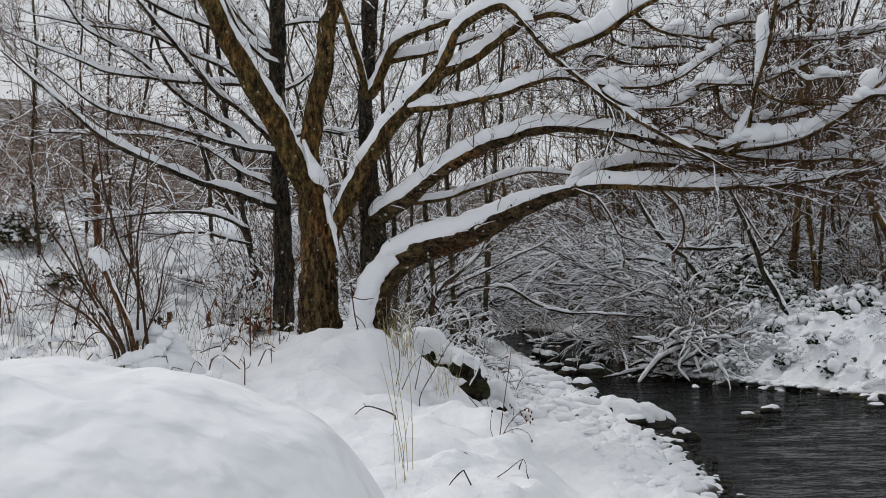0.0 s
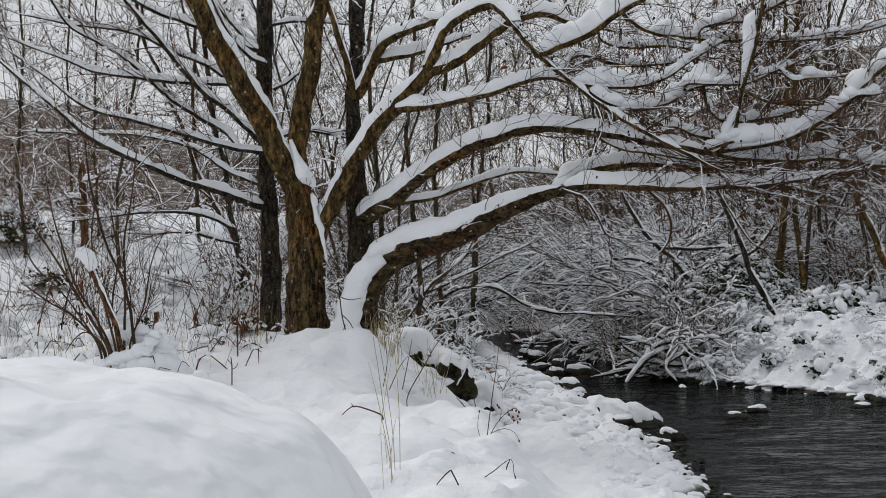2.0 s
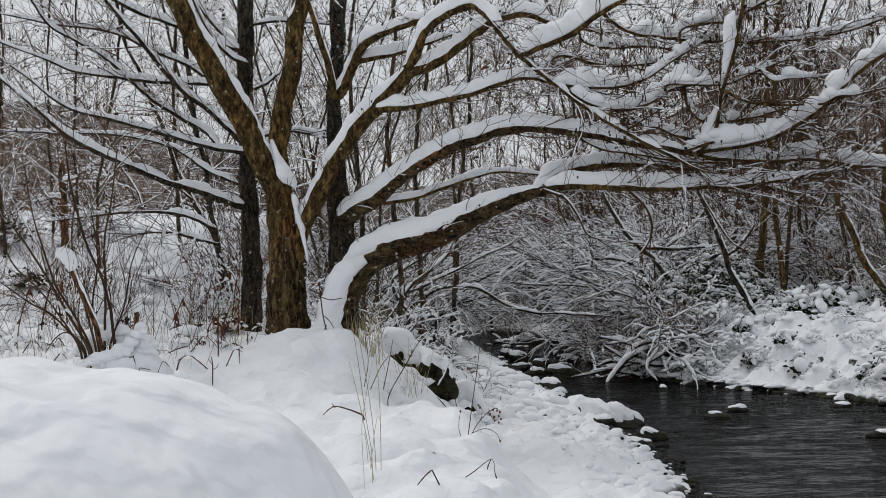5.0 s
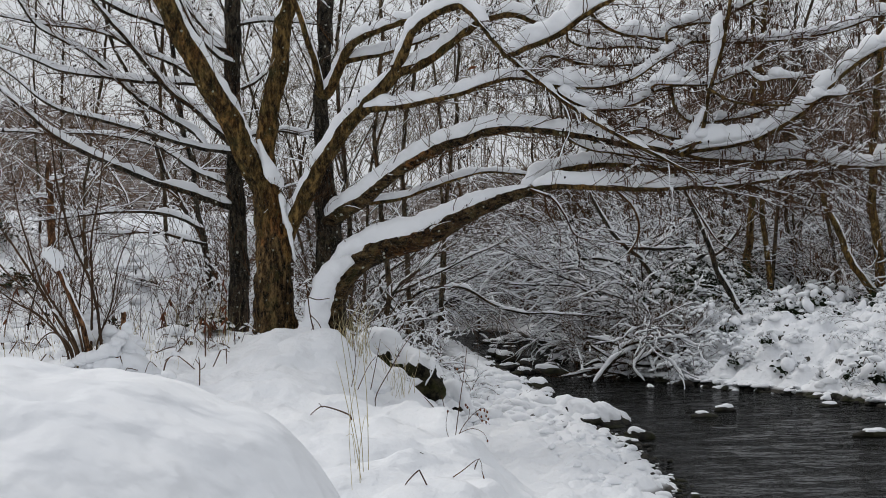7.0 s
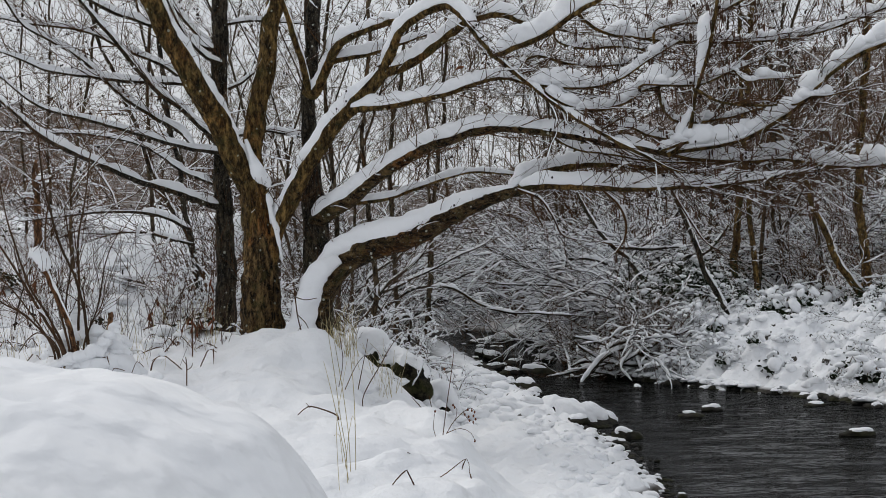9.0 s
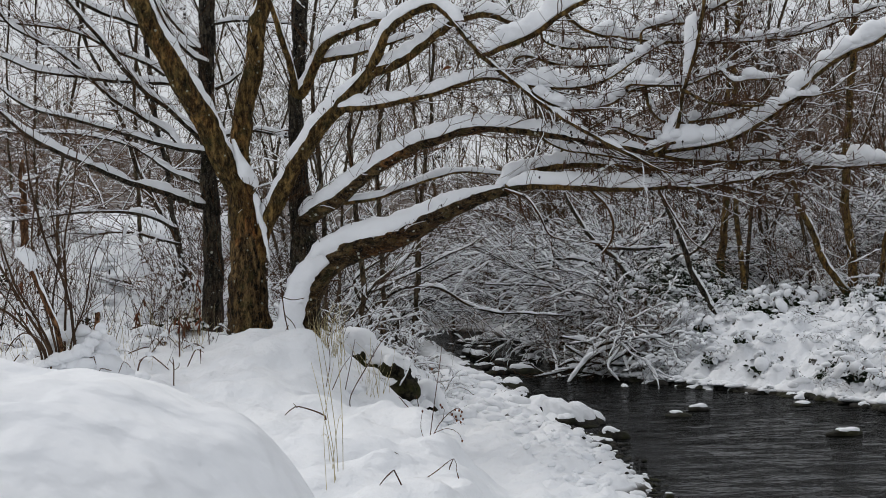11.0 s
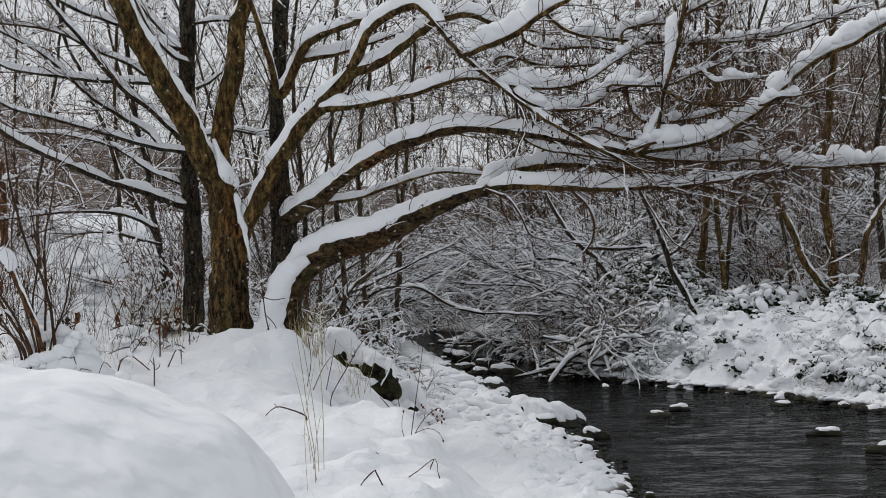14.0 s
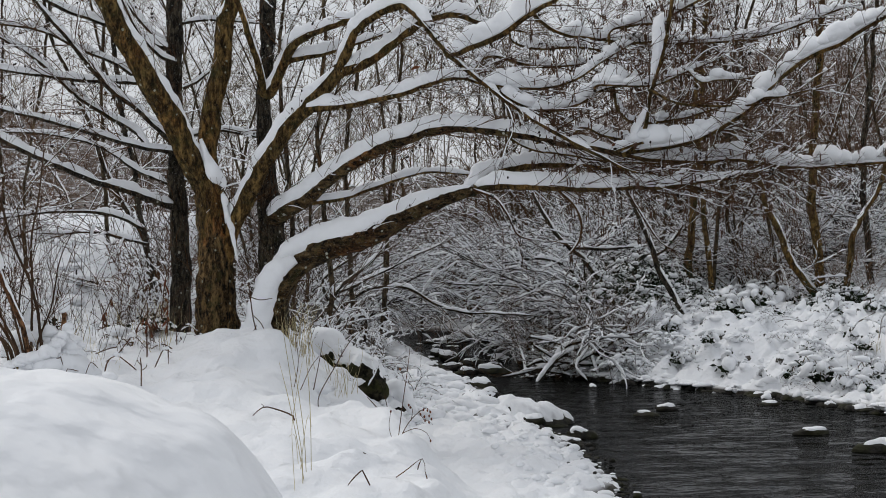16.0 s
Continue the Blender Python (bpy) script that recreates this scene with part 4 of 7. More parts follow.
in_water = "dark wet stone in the brook with a cap of snow"
stone("stone", (1.705, 14.85, 0.005), (0.14, 0.1, 0.075), 1, 0.03, ROCK, in_water, "stones in the brook", 0.2, 0.48)
stone("stone", (2.589, 16.8, 0), (0.12, 0.09, 0.045), 2, 0.03, ROCK, in_water, "stones in the brook", 0.2, 0.48)
stone("stone", (2.89, 17.4, 0.005), (0.12, 0.09, 0.045), 3, 0.035, ROCK, in_water, "stones in the brook", 0.2, 0.48)
stone("stone", (4.093, 17.9, 0.005), (0.12, 0.08, 0.03), 4, 0.025, ROCK, in_water, "stones in the brook", 0.2, 0.48)
stone("stone", (3.85, 15.1, 0.002), (0.16, 0.1, 0.05), 5, 0.02, ROCK, in_water, "stones in the brook", 0.2, 0.48)
stone("stone", (1.404, 22.7, 0.001), (0.24, 0.15, 0.08), 6, 0.05, ROCK, in_water, "stones in the brook", 0.2, 0.48)
stone("stone", (1.632, 25, -0), (0.15, 0.1, 0.06), 7, 0.07, ROCK, in_water, "stones in the brook", 0.2, 0.48)
stone("stone", (1.072, 20.1, 0.003), (0.16, 0.13, 0.09), 8, 0.06, ROCK, in_water, "stones in the brook", 0.2, 0.48)
stone("stone", (0.984, 22.5, 0.001), (0.17, 0.12, 0.07), 9, 0.05, ROCK, in_water, "stones in the brook", 0.2, 0.48)
stone("stone", (4.084, 13.8, 0.007), (0.2, 0.14, 0.07), 10, 0.06, ROCK, in_water, "stones in the brook", 0.2, 0.48)
for (x, y, z), k in (((0.899, 25.3, -0.003), 0.17), ((0.755, 26.3, 0.001), 0.14), ((2.187, 24.8, -0.004), 0.12), ((1.209, 30.5, 0.001), 0.17), ((0.896, 29.8, -0.001), 0.15), ((0.764, 23.3, -0.004), 0.13), ((2.47, 20.3, 0), 0.06), ((1.176, 24.4, -0.001), 0.12)):
    stone("stone", (x, y, -0.03), (k * 1.3, k, k * 0.65), 7 * x + y, 0.25 * k + 0.01, ROCK, in_water, "stones in the brook", 0.45, 0.45)
big_stone = "large dark stone at the waterline under deep snow"
stone("boulder", (1.427, 16, -0.001), (0.3, 0.25, 0.22), 12, 0.07, ROCK, big_stone, "bank boulders", 0.0, fine=2)
stone("boulder", (1.255, 17, -0.008), (0.25, 0.2, 0.12), 21, 0.08, ROCK, big_stone, "bank boulders", fine=2)
stone("boulder", (1.677, 16.3, 0.001), (0.13, 0.1, 0.14), 22, 0.05, ROCK, big_stone, "bank boulders", -0.4, fine=2)
snowy_boulder = "mossy black boulder under deep snow on the bank"


def bank_boulder(x, y, rise, *rest, **more):
    stone("boulder", (x, y, ground_at(x, y) + rise), *rest, **more)


bank_boulder(*(-0.265, 14.90), 0.08, (0.2, 0.17, 0.24), 13, 0.06, ROCK_MOSS, snowy_boulder, "bank boulders", 0.2, 0.35, fine=2)
bank_boulder(*(-0.551, 15.20), -0.08, (0.25, 0.22, 0.24), 14, 0.08, ROCK_MOSS, snowy_boulder, "bank boulders", 0.3, 0.5, fine=2)
bank_boulder(*(0.032, 15.60), 0.0, (0.17, 0.15, 0.16), 15, 0.1, ROCK_MOSS, snowy_boulder, "bank boulders", 0.1, 0.7, fine=2)
bank_boulder(*(-0.345, 16.30), 0.0, (0.3, 0.25, 0.22), 16, 0.14, ROCK_MOSS, snowy_boulder, "bank boulders", 0.1, 0.9, fine=2)
bank_boulder(*(0.356, 18.60), 0.0, (0.22, 0.2, 0.14), 17, 0.1, ROCK, snowy_boulder, "bank boulders", 0.1, 0.8, fine=2)
bank_boulder(*(-0.086, 18.00), 0.0, (0.28, 0.22, 0.18), 18, 0.1, ROCK, snowy_boulder, "bank boulders", 0.1, 0.8, fine=2)


def drift(points, label):
    """Snow draped in one lumpy cushion over stones."""
    line = smooth_path(points, 0.025)
    p, r = line[:, :3], line[:, 3]
    ring = np.arange(18) * 2 * math.pi / 18
    swell = np.array([[1 + 0.35 * noise.noise((q[0] * 5 + math.cos(a), q[1] * 5 + math.sin(a), q[2] * 5)) + 0.2 * noise.noise((q[0] * 13 + 2 * math.cos(a), q[1] * 13 + 2 * math.sin(a), q[2] * 13)) for a in ring] for q in p])
    s = Skin()
    s.tube(p, r[:, None] * swell, 18, True)
    tagged(s.make("snow_drift", SNOW), label, "snow", "snow drifts")


drift([(-1.0, 15.3, 0.55, 0.1), (-0.8, 15.28, 0.74, 0.15), (-0.62, 15.22, 0.82, 0.155), (-0.46, 15.18, 0.76, 0.11)], "deep cushion of snow draped over mossy stones")
drift([(-0.52, 15.16, 0.66, 0.09), (-0.36, 15.06, 0.7, 0.11), (-0.22, 15.0, 0.62, 0.1), (-0.13, 14.95, 0.46, 0.07), (-0.09, 14.9, 0.3, 0.045)], "deep cushion of snow draped over mossy stones")
drift([(-0.9, 14.75, 0.4, 0.1), (-0.7, 14.7, 0.5, 0.125), (-0.55, 14.65, 0.47, 0.1), (-0.44, 14.6, 0.36, 0.06)], "low cushion of snow draped over mossy stones")
drift([(-0.62, 14.92, 0.5, 0.07), (-0.48, 14.87, 0.56, 0.09), (-0.38, 14.82, 0.5, 0.065)], "low cushion of snow draped over mossy stones")
drift([(-0.1, 15.2, 0.3, 0.06), (0.02, 15.15, 0.42, 0.085), (0.12, 15.1, 0.34, 0.06), (0.2, 15.0, 0.2, 0.04)], "low cushion of snow draped over mossy stones")
shore = random.Random(31)


def shore_stones(count, y0, y1, inner, outer, left, lo, hi):
    """Snow-capped stones strewn along one shore."""
    for _ in range(count):
        y = shore.uniform(y0, y1)
        d = shore.uniform(inner, outer)
        x = left_shore(y) - d if left else right_shore(y) + d
        k = shore.uniform(lo, hi)
        stone("stone", (x, y, max(ground_at(x, y), -0.03) - 0.02), (k * shore.uniform(0.9, 1.5), k * shore.uniform(0.8, 1.2), k * shore.uniform(0.5, 0.8)), shore.uniform(0, 99), k * shore.uniform(0.25, 0.5), ROCK, "snow-capped stone at the water's edge", "shore stones", 0.5, 0.55)


shore_stones(44, 10.8, 14.5, -0.14, 0.08, True, 0.018, 0.05)
shore_stones(34, 14.5, 22, -0.12, 0.16, True, 0.035, 0.085)
shore_stones(14, 19, 26, -0.3, 0.4, True, 0.035, 0.09)
shore_stones(26, 15.5, 21, -0.2, 0.02, False, 0.03, 0.09)
shore_stones(10, 22, 31, -0.2, 0.3, False, 0.06, 0.12)
for _ in range(22):
    y = shore.uniform(23.5, 31)
    x = shore.uniform(left_shore(y) + 0.1, right_shore(y) - 0.1)
    k = shore.uniform(0.05, 0.11)
    stone("stone", (x, y, -0.03), (k * 1.5, k, k * 0.6), shore.uniform(0, 99), 0.25 * k, ROCK, in_water, "stones in the brook", 0.45, 0.45)
pebbles = Skin()
for i in range(230):
    left = i < 70
    y = shore.uniform(10.8, 15) if left else shore.uniform(15.5, 22.5)
    d = shore.gauss(-0.03, 0.06)
    x = left_shore(y) - d if left else right_shore(y) + d
    k = shore.uniform(0.014, 0.034) if left else 0.02 + 0.07 * shore.random() ** 2
    pebbles.pillow(np.array([x, y, shore.uniform(-0.02, 0.012)]), np.array([shore.gauss(0, 1), shore.gauss(0, 1), 0]), k * shore.uniform(1.0, 2.0), k, k * shore.uniform(0.5, 0.9), shore.uniform(0, 99), 6, 9)
for _ in range(20):
    y = shore.uniform(10.9, 15.2)
    x = left_shore(y) - shore.uniform(0.0, 0.35)
    k = shore.uniform(0.012, 0.022)
    pebbles.pillow(np.array([x, y, ground_at(x, y) + 0.2 * k]), np.array([shore.gauss(0, 1), shore.gauss(0, 1), 0]), k * shore.uniform(1.0, 2.0), k, k * 0.8, shore.uniform(0, 99), 6, 9)
tagged(pebbles.make("pebbles", ROCK), "dark wet pebbles strewn along the water's edge", "pebbles", "", "stuff")
# flat stones just breaking the surface or lying on the bed
for _ in range(18):
    y = shore.uniform(11, 18)
    x = shore.uniform(left_shore(y) + 0.02, 4.6)
    k = shore.uniform(0.012, 0.03)
    stone("stone", (x, y, shore.uniform(-0.03, -0.008)), (k * 1.5, k, k * 0.5), shore.uniform(0, 99), 0, ROCK, "dark wet stone lying in shallow water", "stones in the brook")


# ---------------- woods: trees and snowy bushes ----------------
def grow(rng, out, start, way, length, r, level, bend, rise, kids, shrink, steps):
    n = max(4, int(steps))
    q, d = np.array(start, float), unit(np.array(way, float))
    curl = np.array([rng.gauss(0, bend * 0.6), rng.gauss(0, bend * 0.6), rise])
    pts = []
    for _ in range(n):
        pts.append(q)
        d = unit(d + curl + np.array([rng.gauss(0, bend), rng.gauss(0, bend), rng.gauss(0, bend)]))
        q = q + d * length / n
    pts = np.array(pts)
    rr = np.linspace(r, r * (0.3 if level else 0.5), n)
    out.append((pts, np.maximum(rr, 0.0028), level))
    if level == 0:
        return
    for _ in range(kids[level]):
        i = rng.randrange(n // 4, n)
        dd = unit(pts[min(i + 1, n - 1)] - pts[i - 1])
        side = unit(np.cross(dd, np.array([rng.gauss(0, 1), rng.gauss(0, 1), rng.gauss(0, 0.5)])))
        w = unit(dd * rng.uniform(0.5, 1.1) + side * rng.uniform(0.4, 0.9))
        grow(rng, out, pts[i], w, length * rng.uniform(0.6, 1.1) * shrink * (1.15 - 0.6 * i / n), rr[i] * (0.55 if length < 4 else 0.36), level - 1, bend * 1.9, rise * 0.7, kids, shrink, steps * 0.66)


def woody(name, lines, at, label, category, group, wood_mat, trunk_mat, snow_amount, share, seed, trunk_level):
    rng = random.Random(seed)
    root = thing(name, at, label, category, group)
    wood, white = Skin(), Skin()
    for pts, rr, level in lines:
        if level >= trunk_level:
            t = Skin()
            t.tube(pts, rr, 8, True)
            t.make("trunk", trunk_mat, root)
        else:
            wood.tube(pts, rr, 3)
        n = len(pts)
        if rng.random() < share * ((0.85 if trunk_level > 5 else 0.7) if level == 0 else 1):
            if level > (0 if trunk_level > 5 else 1):
                h = np.array([max(0.05, rng.gauss(0.7, 0.5)) for _ in range(n)]) * snow_amount * (0.7 + 12 * rr)
                white.snow(pts, rr, h, 3, 1.25)
            for i in rng.sample(range(n - 1), rng.randrange(1, 3) if level == 0 else n // 3 if trunk_level < 5 and level == 1 else 0):
                white.lump((pts[i] + pts[i + 1]) / 2 + np.array([0, 0, 0.004]), snow_amount * rng.uniform(0.45, 0.95), rng, unit(pts[i + 1] - pts[i]))
        if trunk_level > 5 and rng.random() < 0.3 * share:
            i = rng.randrange(1, n)
            white.lump(pts[i], snow_amount * rng.uniform(0.5, 1.2), rng, unit(pts[i] - pts[i - 1]))
    tagged(wood.make("crown", wood_mat, root), kind="stuff")
    tagged(white.make("snow", SNOW, root, "snow lining the branches"), kind="stuff")
    return root


def wood_tree(seed, height, wood_mat, label, snow, share=0.6, kids=(0, 2, 5, 16), lean=0.05, group="trees in the wood", girth=0.0034):
    rng = random.Random(seed)
    out = []
    grow(rng, out, (0, 0, -0.15), (rng.gauss(0, lean), rng.gauss(0, lean), 1), height, height * girth, 3, 0.07, 0.03, kids, 0.34, 16)
    return woody("bare_tree", out, (0, 0, 0), label, "tree", group, wood_mat, BARK_GREY, snow, share, seed, 3)


def snowy_bush(seed, height, stems, wood_mat, label, snow, rise=-0.06, kids=(0, 3, 6), group="snowy bushes", share=0.8, r=0.0095, name="bush"):
    rng = random.Random(seed)
    out = []
    for _ in range(stems):
        a = rng.uniform(0, 2 * math.pi)
        k = rng.uniform(0.3, 1.2)
        grow(rng, out, (rng.gauss(0, 0.2), rng.gauss(0, 0.2), -0.12), (math.cos(a) * k, math.sin(a) * k, rng.uniform(0.5, 1.1)), height * rng.uniform(0.8, 1.6), r, 2, 0.06, rise, kids, 0.55, 11)
    return woody(name, out, (0, 0, 0), label, name, group, wood_mat, wood_mat, snow, share, seed, 9)


def sprig(rng, out, start, way, length, r, level):
    """A crooked bough that flattens out as it reaches, its side twigs fanning sideways."""
    n = max(5, int(length / (0.085 if level < 2 else 0.11)))
    q, d, pts = np.array(start, float), unit(np.array(way, float)), []
    swing = np.array([rng.gauss(0, 0.03), rng.gauss(0, 0.05), rng.gauss(-0.02, 0.02)])
    kink = (0.26, 0.22, 0.15)[level]
    for _ in range(n):
        pts.append(q)
        d = unit((d + swing + np.array([rng.gauss(0, kink), rng.gauss(0, kink), rng.gauss(0, 0.85 * kink)])) * np.array([1, 1, 0.94]))
        q = q + d * length / n
    pts = np.array(pts)
    rr = np.linspace(r, max(r * 0.4, 0.0045), n)
    out.append((pts, rr, level))
    for _ in range((0, 4, 10)[level]):
        i = rng.randrange(n // 5, n)
        ahead = unit(pts[min(i + 1, n - 1)] - pts[i - 1])
        side = np.array([-ahead[1], ahead[0], 0]) * rng.choice((-1, 1))
        w = ahead * rng.uniform(0.5, 1.1) + side * rng.uniform(0.3, 0.9) + np.array([0, 0, rng.gauss(0.02, 0.35)])
        sprig(rng, out, pts[i], w, length * rng.uniform(0.3, 0.6), rr[i] * 0.65, level - 1)


def bough_bush(seed, length, stems, label, snow, wood_mat, rise=(0.2, 0.9)):
    """A bush whose boughs all lean the same way, towards the water, each lined with snow."""
    rng = random.Random(seed)
    root = thing("leaning_bush", (0, 0, 0), label, "bush", "leaning snowy bushes")
    lines, white, wood = [], Skin(), Skin()
    for _ in range(stems):
        a = rng.gauss(0, 0.75)
        sprig(rng, lines, (rng.gauss(0, 0.3), rng.gauss(0, 0.3), -0.1), (math.cos(a), math.sin(a), rng.uniform(*rise)), length * rng.uniform(0.6, 1.3), 0.017, 2)
    for pts, rr, level in lines:
        wood.tube(pts, rr, 3)
        if rng.random() < 0.85:
            h = np.array([max(0.0, rng.gauss(0.75, 0.6)) for _ in pts]) * snow * (0.7, 0.85, 1.0)[level]
            white.snow(pts, rr * 0.9, h, 3, 1.05)
    tagged(wood.make("boughs", wood_mat, root), kind="stuff")
    tagged(white.make("snow", SNOW, root, "snow lining every bough"), kind="stuff")
    return root


def leaves(parent, count, spread, size, seed, mat=None):
    rng = random.Random(seed)
    v, f = [], []
    for _ in range(count):
        c = Vector((rng.gauss(0, spread), rng.gauss(0, spread), abs(rng.gauss(0, spread * 0.7))))
        e = Euler((rng.uniform(-0.9, 0.9), rng.uniform(-0.9, 0.9), rng.uniform(0, 6.28))).to_matrix()
        k = size * rng.uniform(0.6, 1.3)
        i = len(v)
        for q in ((0, -1, 0), (0.5, -0.2, 0.15), (0.4, 0.5, 0.12), (0, 1, -0.15), (-0.4, 0.5, 0.12), (-0.5, -0.2, 0.15)):
            v.append(c + e @ Vector(q) * k)
        f += [(i, i + 1, i + 2, i + 3), (i, i + 3, i + 4, i + 5)]
    return tagged(mesh_object("leaves", v, f, mat or LEAF_GREEN, parent, False), kind="stuff")


def plant(proto, first, x, y, turn, size, sink=0.0):
    m = pose(x, y, ground_at(x, y) - sink, 0, 0, turn) @ Matrix.Scale(size, 4)
    if first:
        proto.matrix_basis = m
        return proto
    return copy_thing(proto, m)


def scatter(protos, places, rng, lo, hi):
    for i, (x, y) in enumerate(places):
        k = i % len(protos)
        plant(protos[k], i < len(protos), x, y, rng.uniform(0, 360), rng.uniform(lo, hi))


def spots(rng, count, u0, u1, y0, y1, keep=None):
    """Places inside a wedge that opens away from the path: u is the share of the distance sideways."""
    out = []
    while len(out) < count:
        y = rng.uniform(y0, y1)
        x = rng.uniform(u0, u1) * y
        if keep is None or keep(x, y):
            out.append((x, y))
    return out


rng = random.Random(5)


def dry(x, y):
    return x < left_shore(y) - 0.5 or x > right_shore(y) + 0.4


def right_bank(x, y):
    return x > right_shore(y) + 0.15


def left_bank(x, y):
    return x < left_shore(y) - 0.3


tall = [wood_tree(100 + i, 7.0 + 0.6 * i, TWIG_GREY, "slender leafless alder with snow on fine branches", 0.014, 0.6, kids=(0, 3, 5, 18)) for i in range(5)]
scatter(tall, spots(rng, 3, -0.32, -0.06, 22, 30) + spots(rng, 8, 0.16, 0.32, 23.5, 30, dry) + spots(rng, 7, 0.0, 0.085, 33, 39) + spots(rng, 5, -0.32, 0.3, 36, 55, dry), rng, 0.8, 1.15)
lace = [wood_tree(160 + i, 7.2 + i, TWIG_LACE, "slender tree with a fine lace of bare twigs", 0.009, 0.45, kids=(0, 2, 6, 20), girth=0.003) for i in range(2)]
scatter(lace, spots(rng, 9, -0.1, 0.0, 24, 34, dry) + spots(rng, 6, 0.0, 0.09, 26, 34, dry) + spots(rng, 3, -0.32, -0.1, 24, 34), rng, 0.85, 1.15)
brown = [wood_tree(140 + i, 7 + i, TWIG_BROWN, "leafless brown tree with little snow", 0.016, 0.6, kids=(0, 3, 6, 22), girth=0.0033) for i in range(3)]
scatter(brown, spots(rng, 18, 0.13, 0.33, 24.5, 42, dry) + spots(rng, 4, -0.34, 0.3, 45, 80) + spots(rng, 3, 0.24, 0.33, 25.5, 30, dry) + spots(rng, 3, 0.2, 0.33, 27, 33, dry), rng, 0.75, 1.15)
low = [snowy_bush(200 + i, 1.5 + 0.2 * i, 10, TWIG_GREY, "arching leafless bush lined with snow", 0.02) for i in range(3)]
scatter(low, spots(rng, 6, -0.05, 0.14, 31.5, 39) + spots(rng, 4, -0.1, -0.02, 20, 34, lambda x, y: x < left_shore(y) - 0.9) + spots(rng, 2, -0.32, -0.16, 22.5, 26), rng, 0.7, 1.15)
lean = [bough_bush(600 + i, 1.6 + 0.25 * i, 8, "leafless bush leaning over the brook, lined with snow", 0.025, TWIG_BLACK, ((0.5, 1.1), (0.6, 1.4), (0.9, 2.2), (0.7, 1.6))[i]) for i in range(4)]
reach = [(x, y, 180) for x, y in spots(rng, 4, 0.1, 0.135, 22.8, 25, lambda x, y: right_shore(y) + 0.2 < x < right_shore(y) + 1.8)] \
    + [(x, y, 185) for x, y in spots(rng, 15, 0.04, 0.15, 25, 31, lambda x, y: right_shore(y) + 0.5 < x < right_shore(y) + 2.6)] \
    + [(x, y, 215) for x, y in spots(random.Random(33), 16, 0.17, 0.33, 23.9, 27.5)] \
    + [(x, y, 190) for x, y in spots(rng, 12, -0.03, 0.14, 31.5, 37, lambda x, y: x > right_shore(y) + 0.4)] \
    + [(x, y, -10) for x, y in spots(rng, 6, -0.09, 0.0, 25.5, 33, lambda x, y: left_shore(y) - 2.6 < x < left_shore(y) - 1.2)]
for i, (x, y, turn) in enumerate(reach):
    plant(lean[i % 4], i < 4, x, y, turn + rng.gauss(0, 32), rng.uniform(0.75, 1.15))
hem = [snowy_bush(220 + i, 0.8, 10, TWIG, "low twiggy bush thick with snow at the waterline", 0.025, -0.05, (0, 3, 6), "low snowy bushes", 0.9, 0.007) for i in range(2)]
scatter(hem, spots(rng, 2, 0.13, 0.175, 21.4, 22.8, right_bank) + spots(rng, 4, -0.06, -0.02, 17, 24, lambda x, y: x < left_shore(y) - 1.0) + spots(rng, 4, -0.31, -0.22, 17.5, 21.5) + [(-2.314, 15.9), (-2.126, 16.6), (-2.5, 16.4)], rng, 0.7, 1.1)
scrub = [snowy_bush(240 + i, 1.6 + 0.5 * i, 12, TWIG, "dense dark brown leafless scrub", 0.01, 0.01, (0, 3, 5), "dark scrub", 0.3, 0.011) for i in range(3)]
scatter(scrub, spots(rng, 9, 0.0, 0.14, 27, 36, right_bank) + spots(rng, 12, 0.15, 0.34, 26, 34, right_bank) + spots(rng, 4, -0.34, -0.08, 24, 42, left_bank) + spots(rng, 3, -0.1, 0.1, 34, 46), rng, 0.8, 1.4)

rust = [snowy_bush(280 + i, 1.7, 10, TWIG_RUST, "rust-brown leafless brush below the hillside", 0.012, 0.03, (0, 3, 5), "rust-brown brush", 0.3, 0.007) for i in range(2)]
scatter(rust, spots(rng, 10, -0.34, -0.2, 22.5, 30), rng, 0.9, 1.4)
for x, y, k in ((6.0, 22.4, 0.5), (6.3, 22.2, 0.55), (5.5, 23.2, 0.6), (6.6, 22.8, 0.6)):
    plant(rust[0], False, x, y, 90 * x, k)
for x, y, k in ((5.7, 23.4, 0.65), (6.2, 23.2, 0.7), (5.2, 23.8, 0.7)):
    plant(scrub[1], False, x, y, 70 * x, k)
brake = [snowy_bush(270 + i, 0.8, 10, TWIG_BROWN, "low brown brake of bare stems in snow", 0.01, 0.02, (0, 3, 4), "low brake", 0.25, 0.006) for i in range(2)]
scatter(brake, [(-2.436, 16.50), (-2.376, 17.00), (-2.251, 16.80), (-2.656, 17.50)] + spots(rng, 5, -0.33, -0.22, 15, 20), rng, 0.7, 1.2)
thorn = [snowy_bush(290 + i, 1.5, 9, TWIG_HAZEL, "brown leafless thorn bush with traces of snow", 0.009, 0.02, (0, 3, 6), "brown thorn bushes", 0.2, 0.009) for i in range(2)]
scatter(thorn, [(-2.568, 18.60), (-2.559, 19.20), (-1.052, 17.20), (-0.958, 18.20), (-1.246, 18.80)] + spots(rng, 3, 0.27, 0.33, 25.5, 28, dry) + spots(rng, 7, 0.2, 0.33, 27, 33, dry) + spots(rng, 6, 0.22, 0.34, 36, 60), rng, 0.75, 1.3)
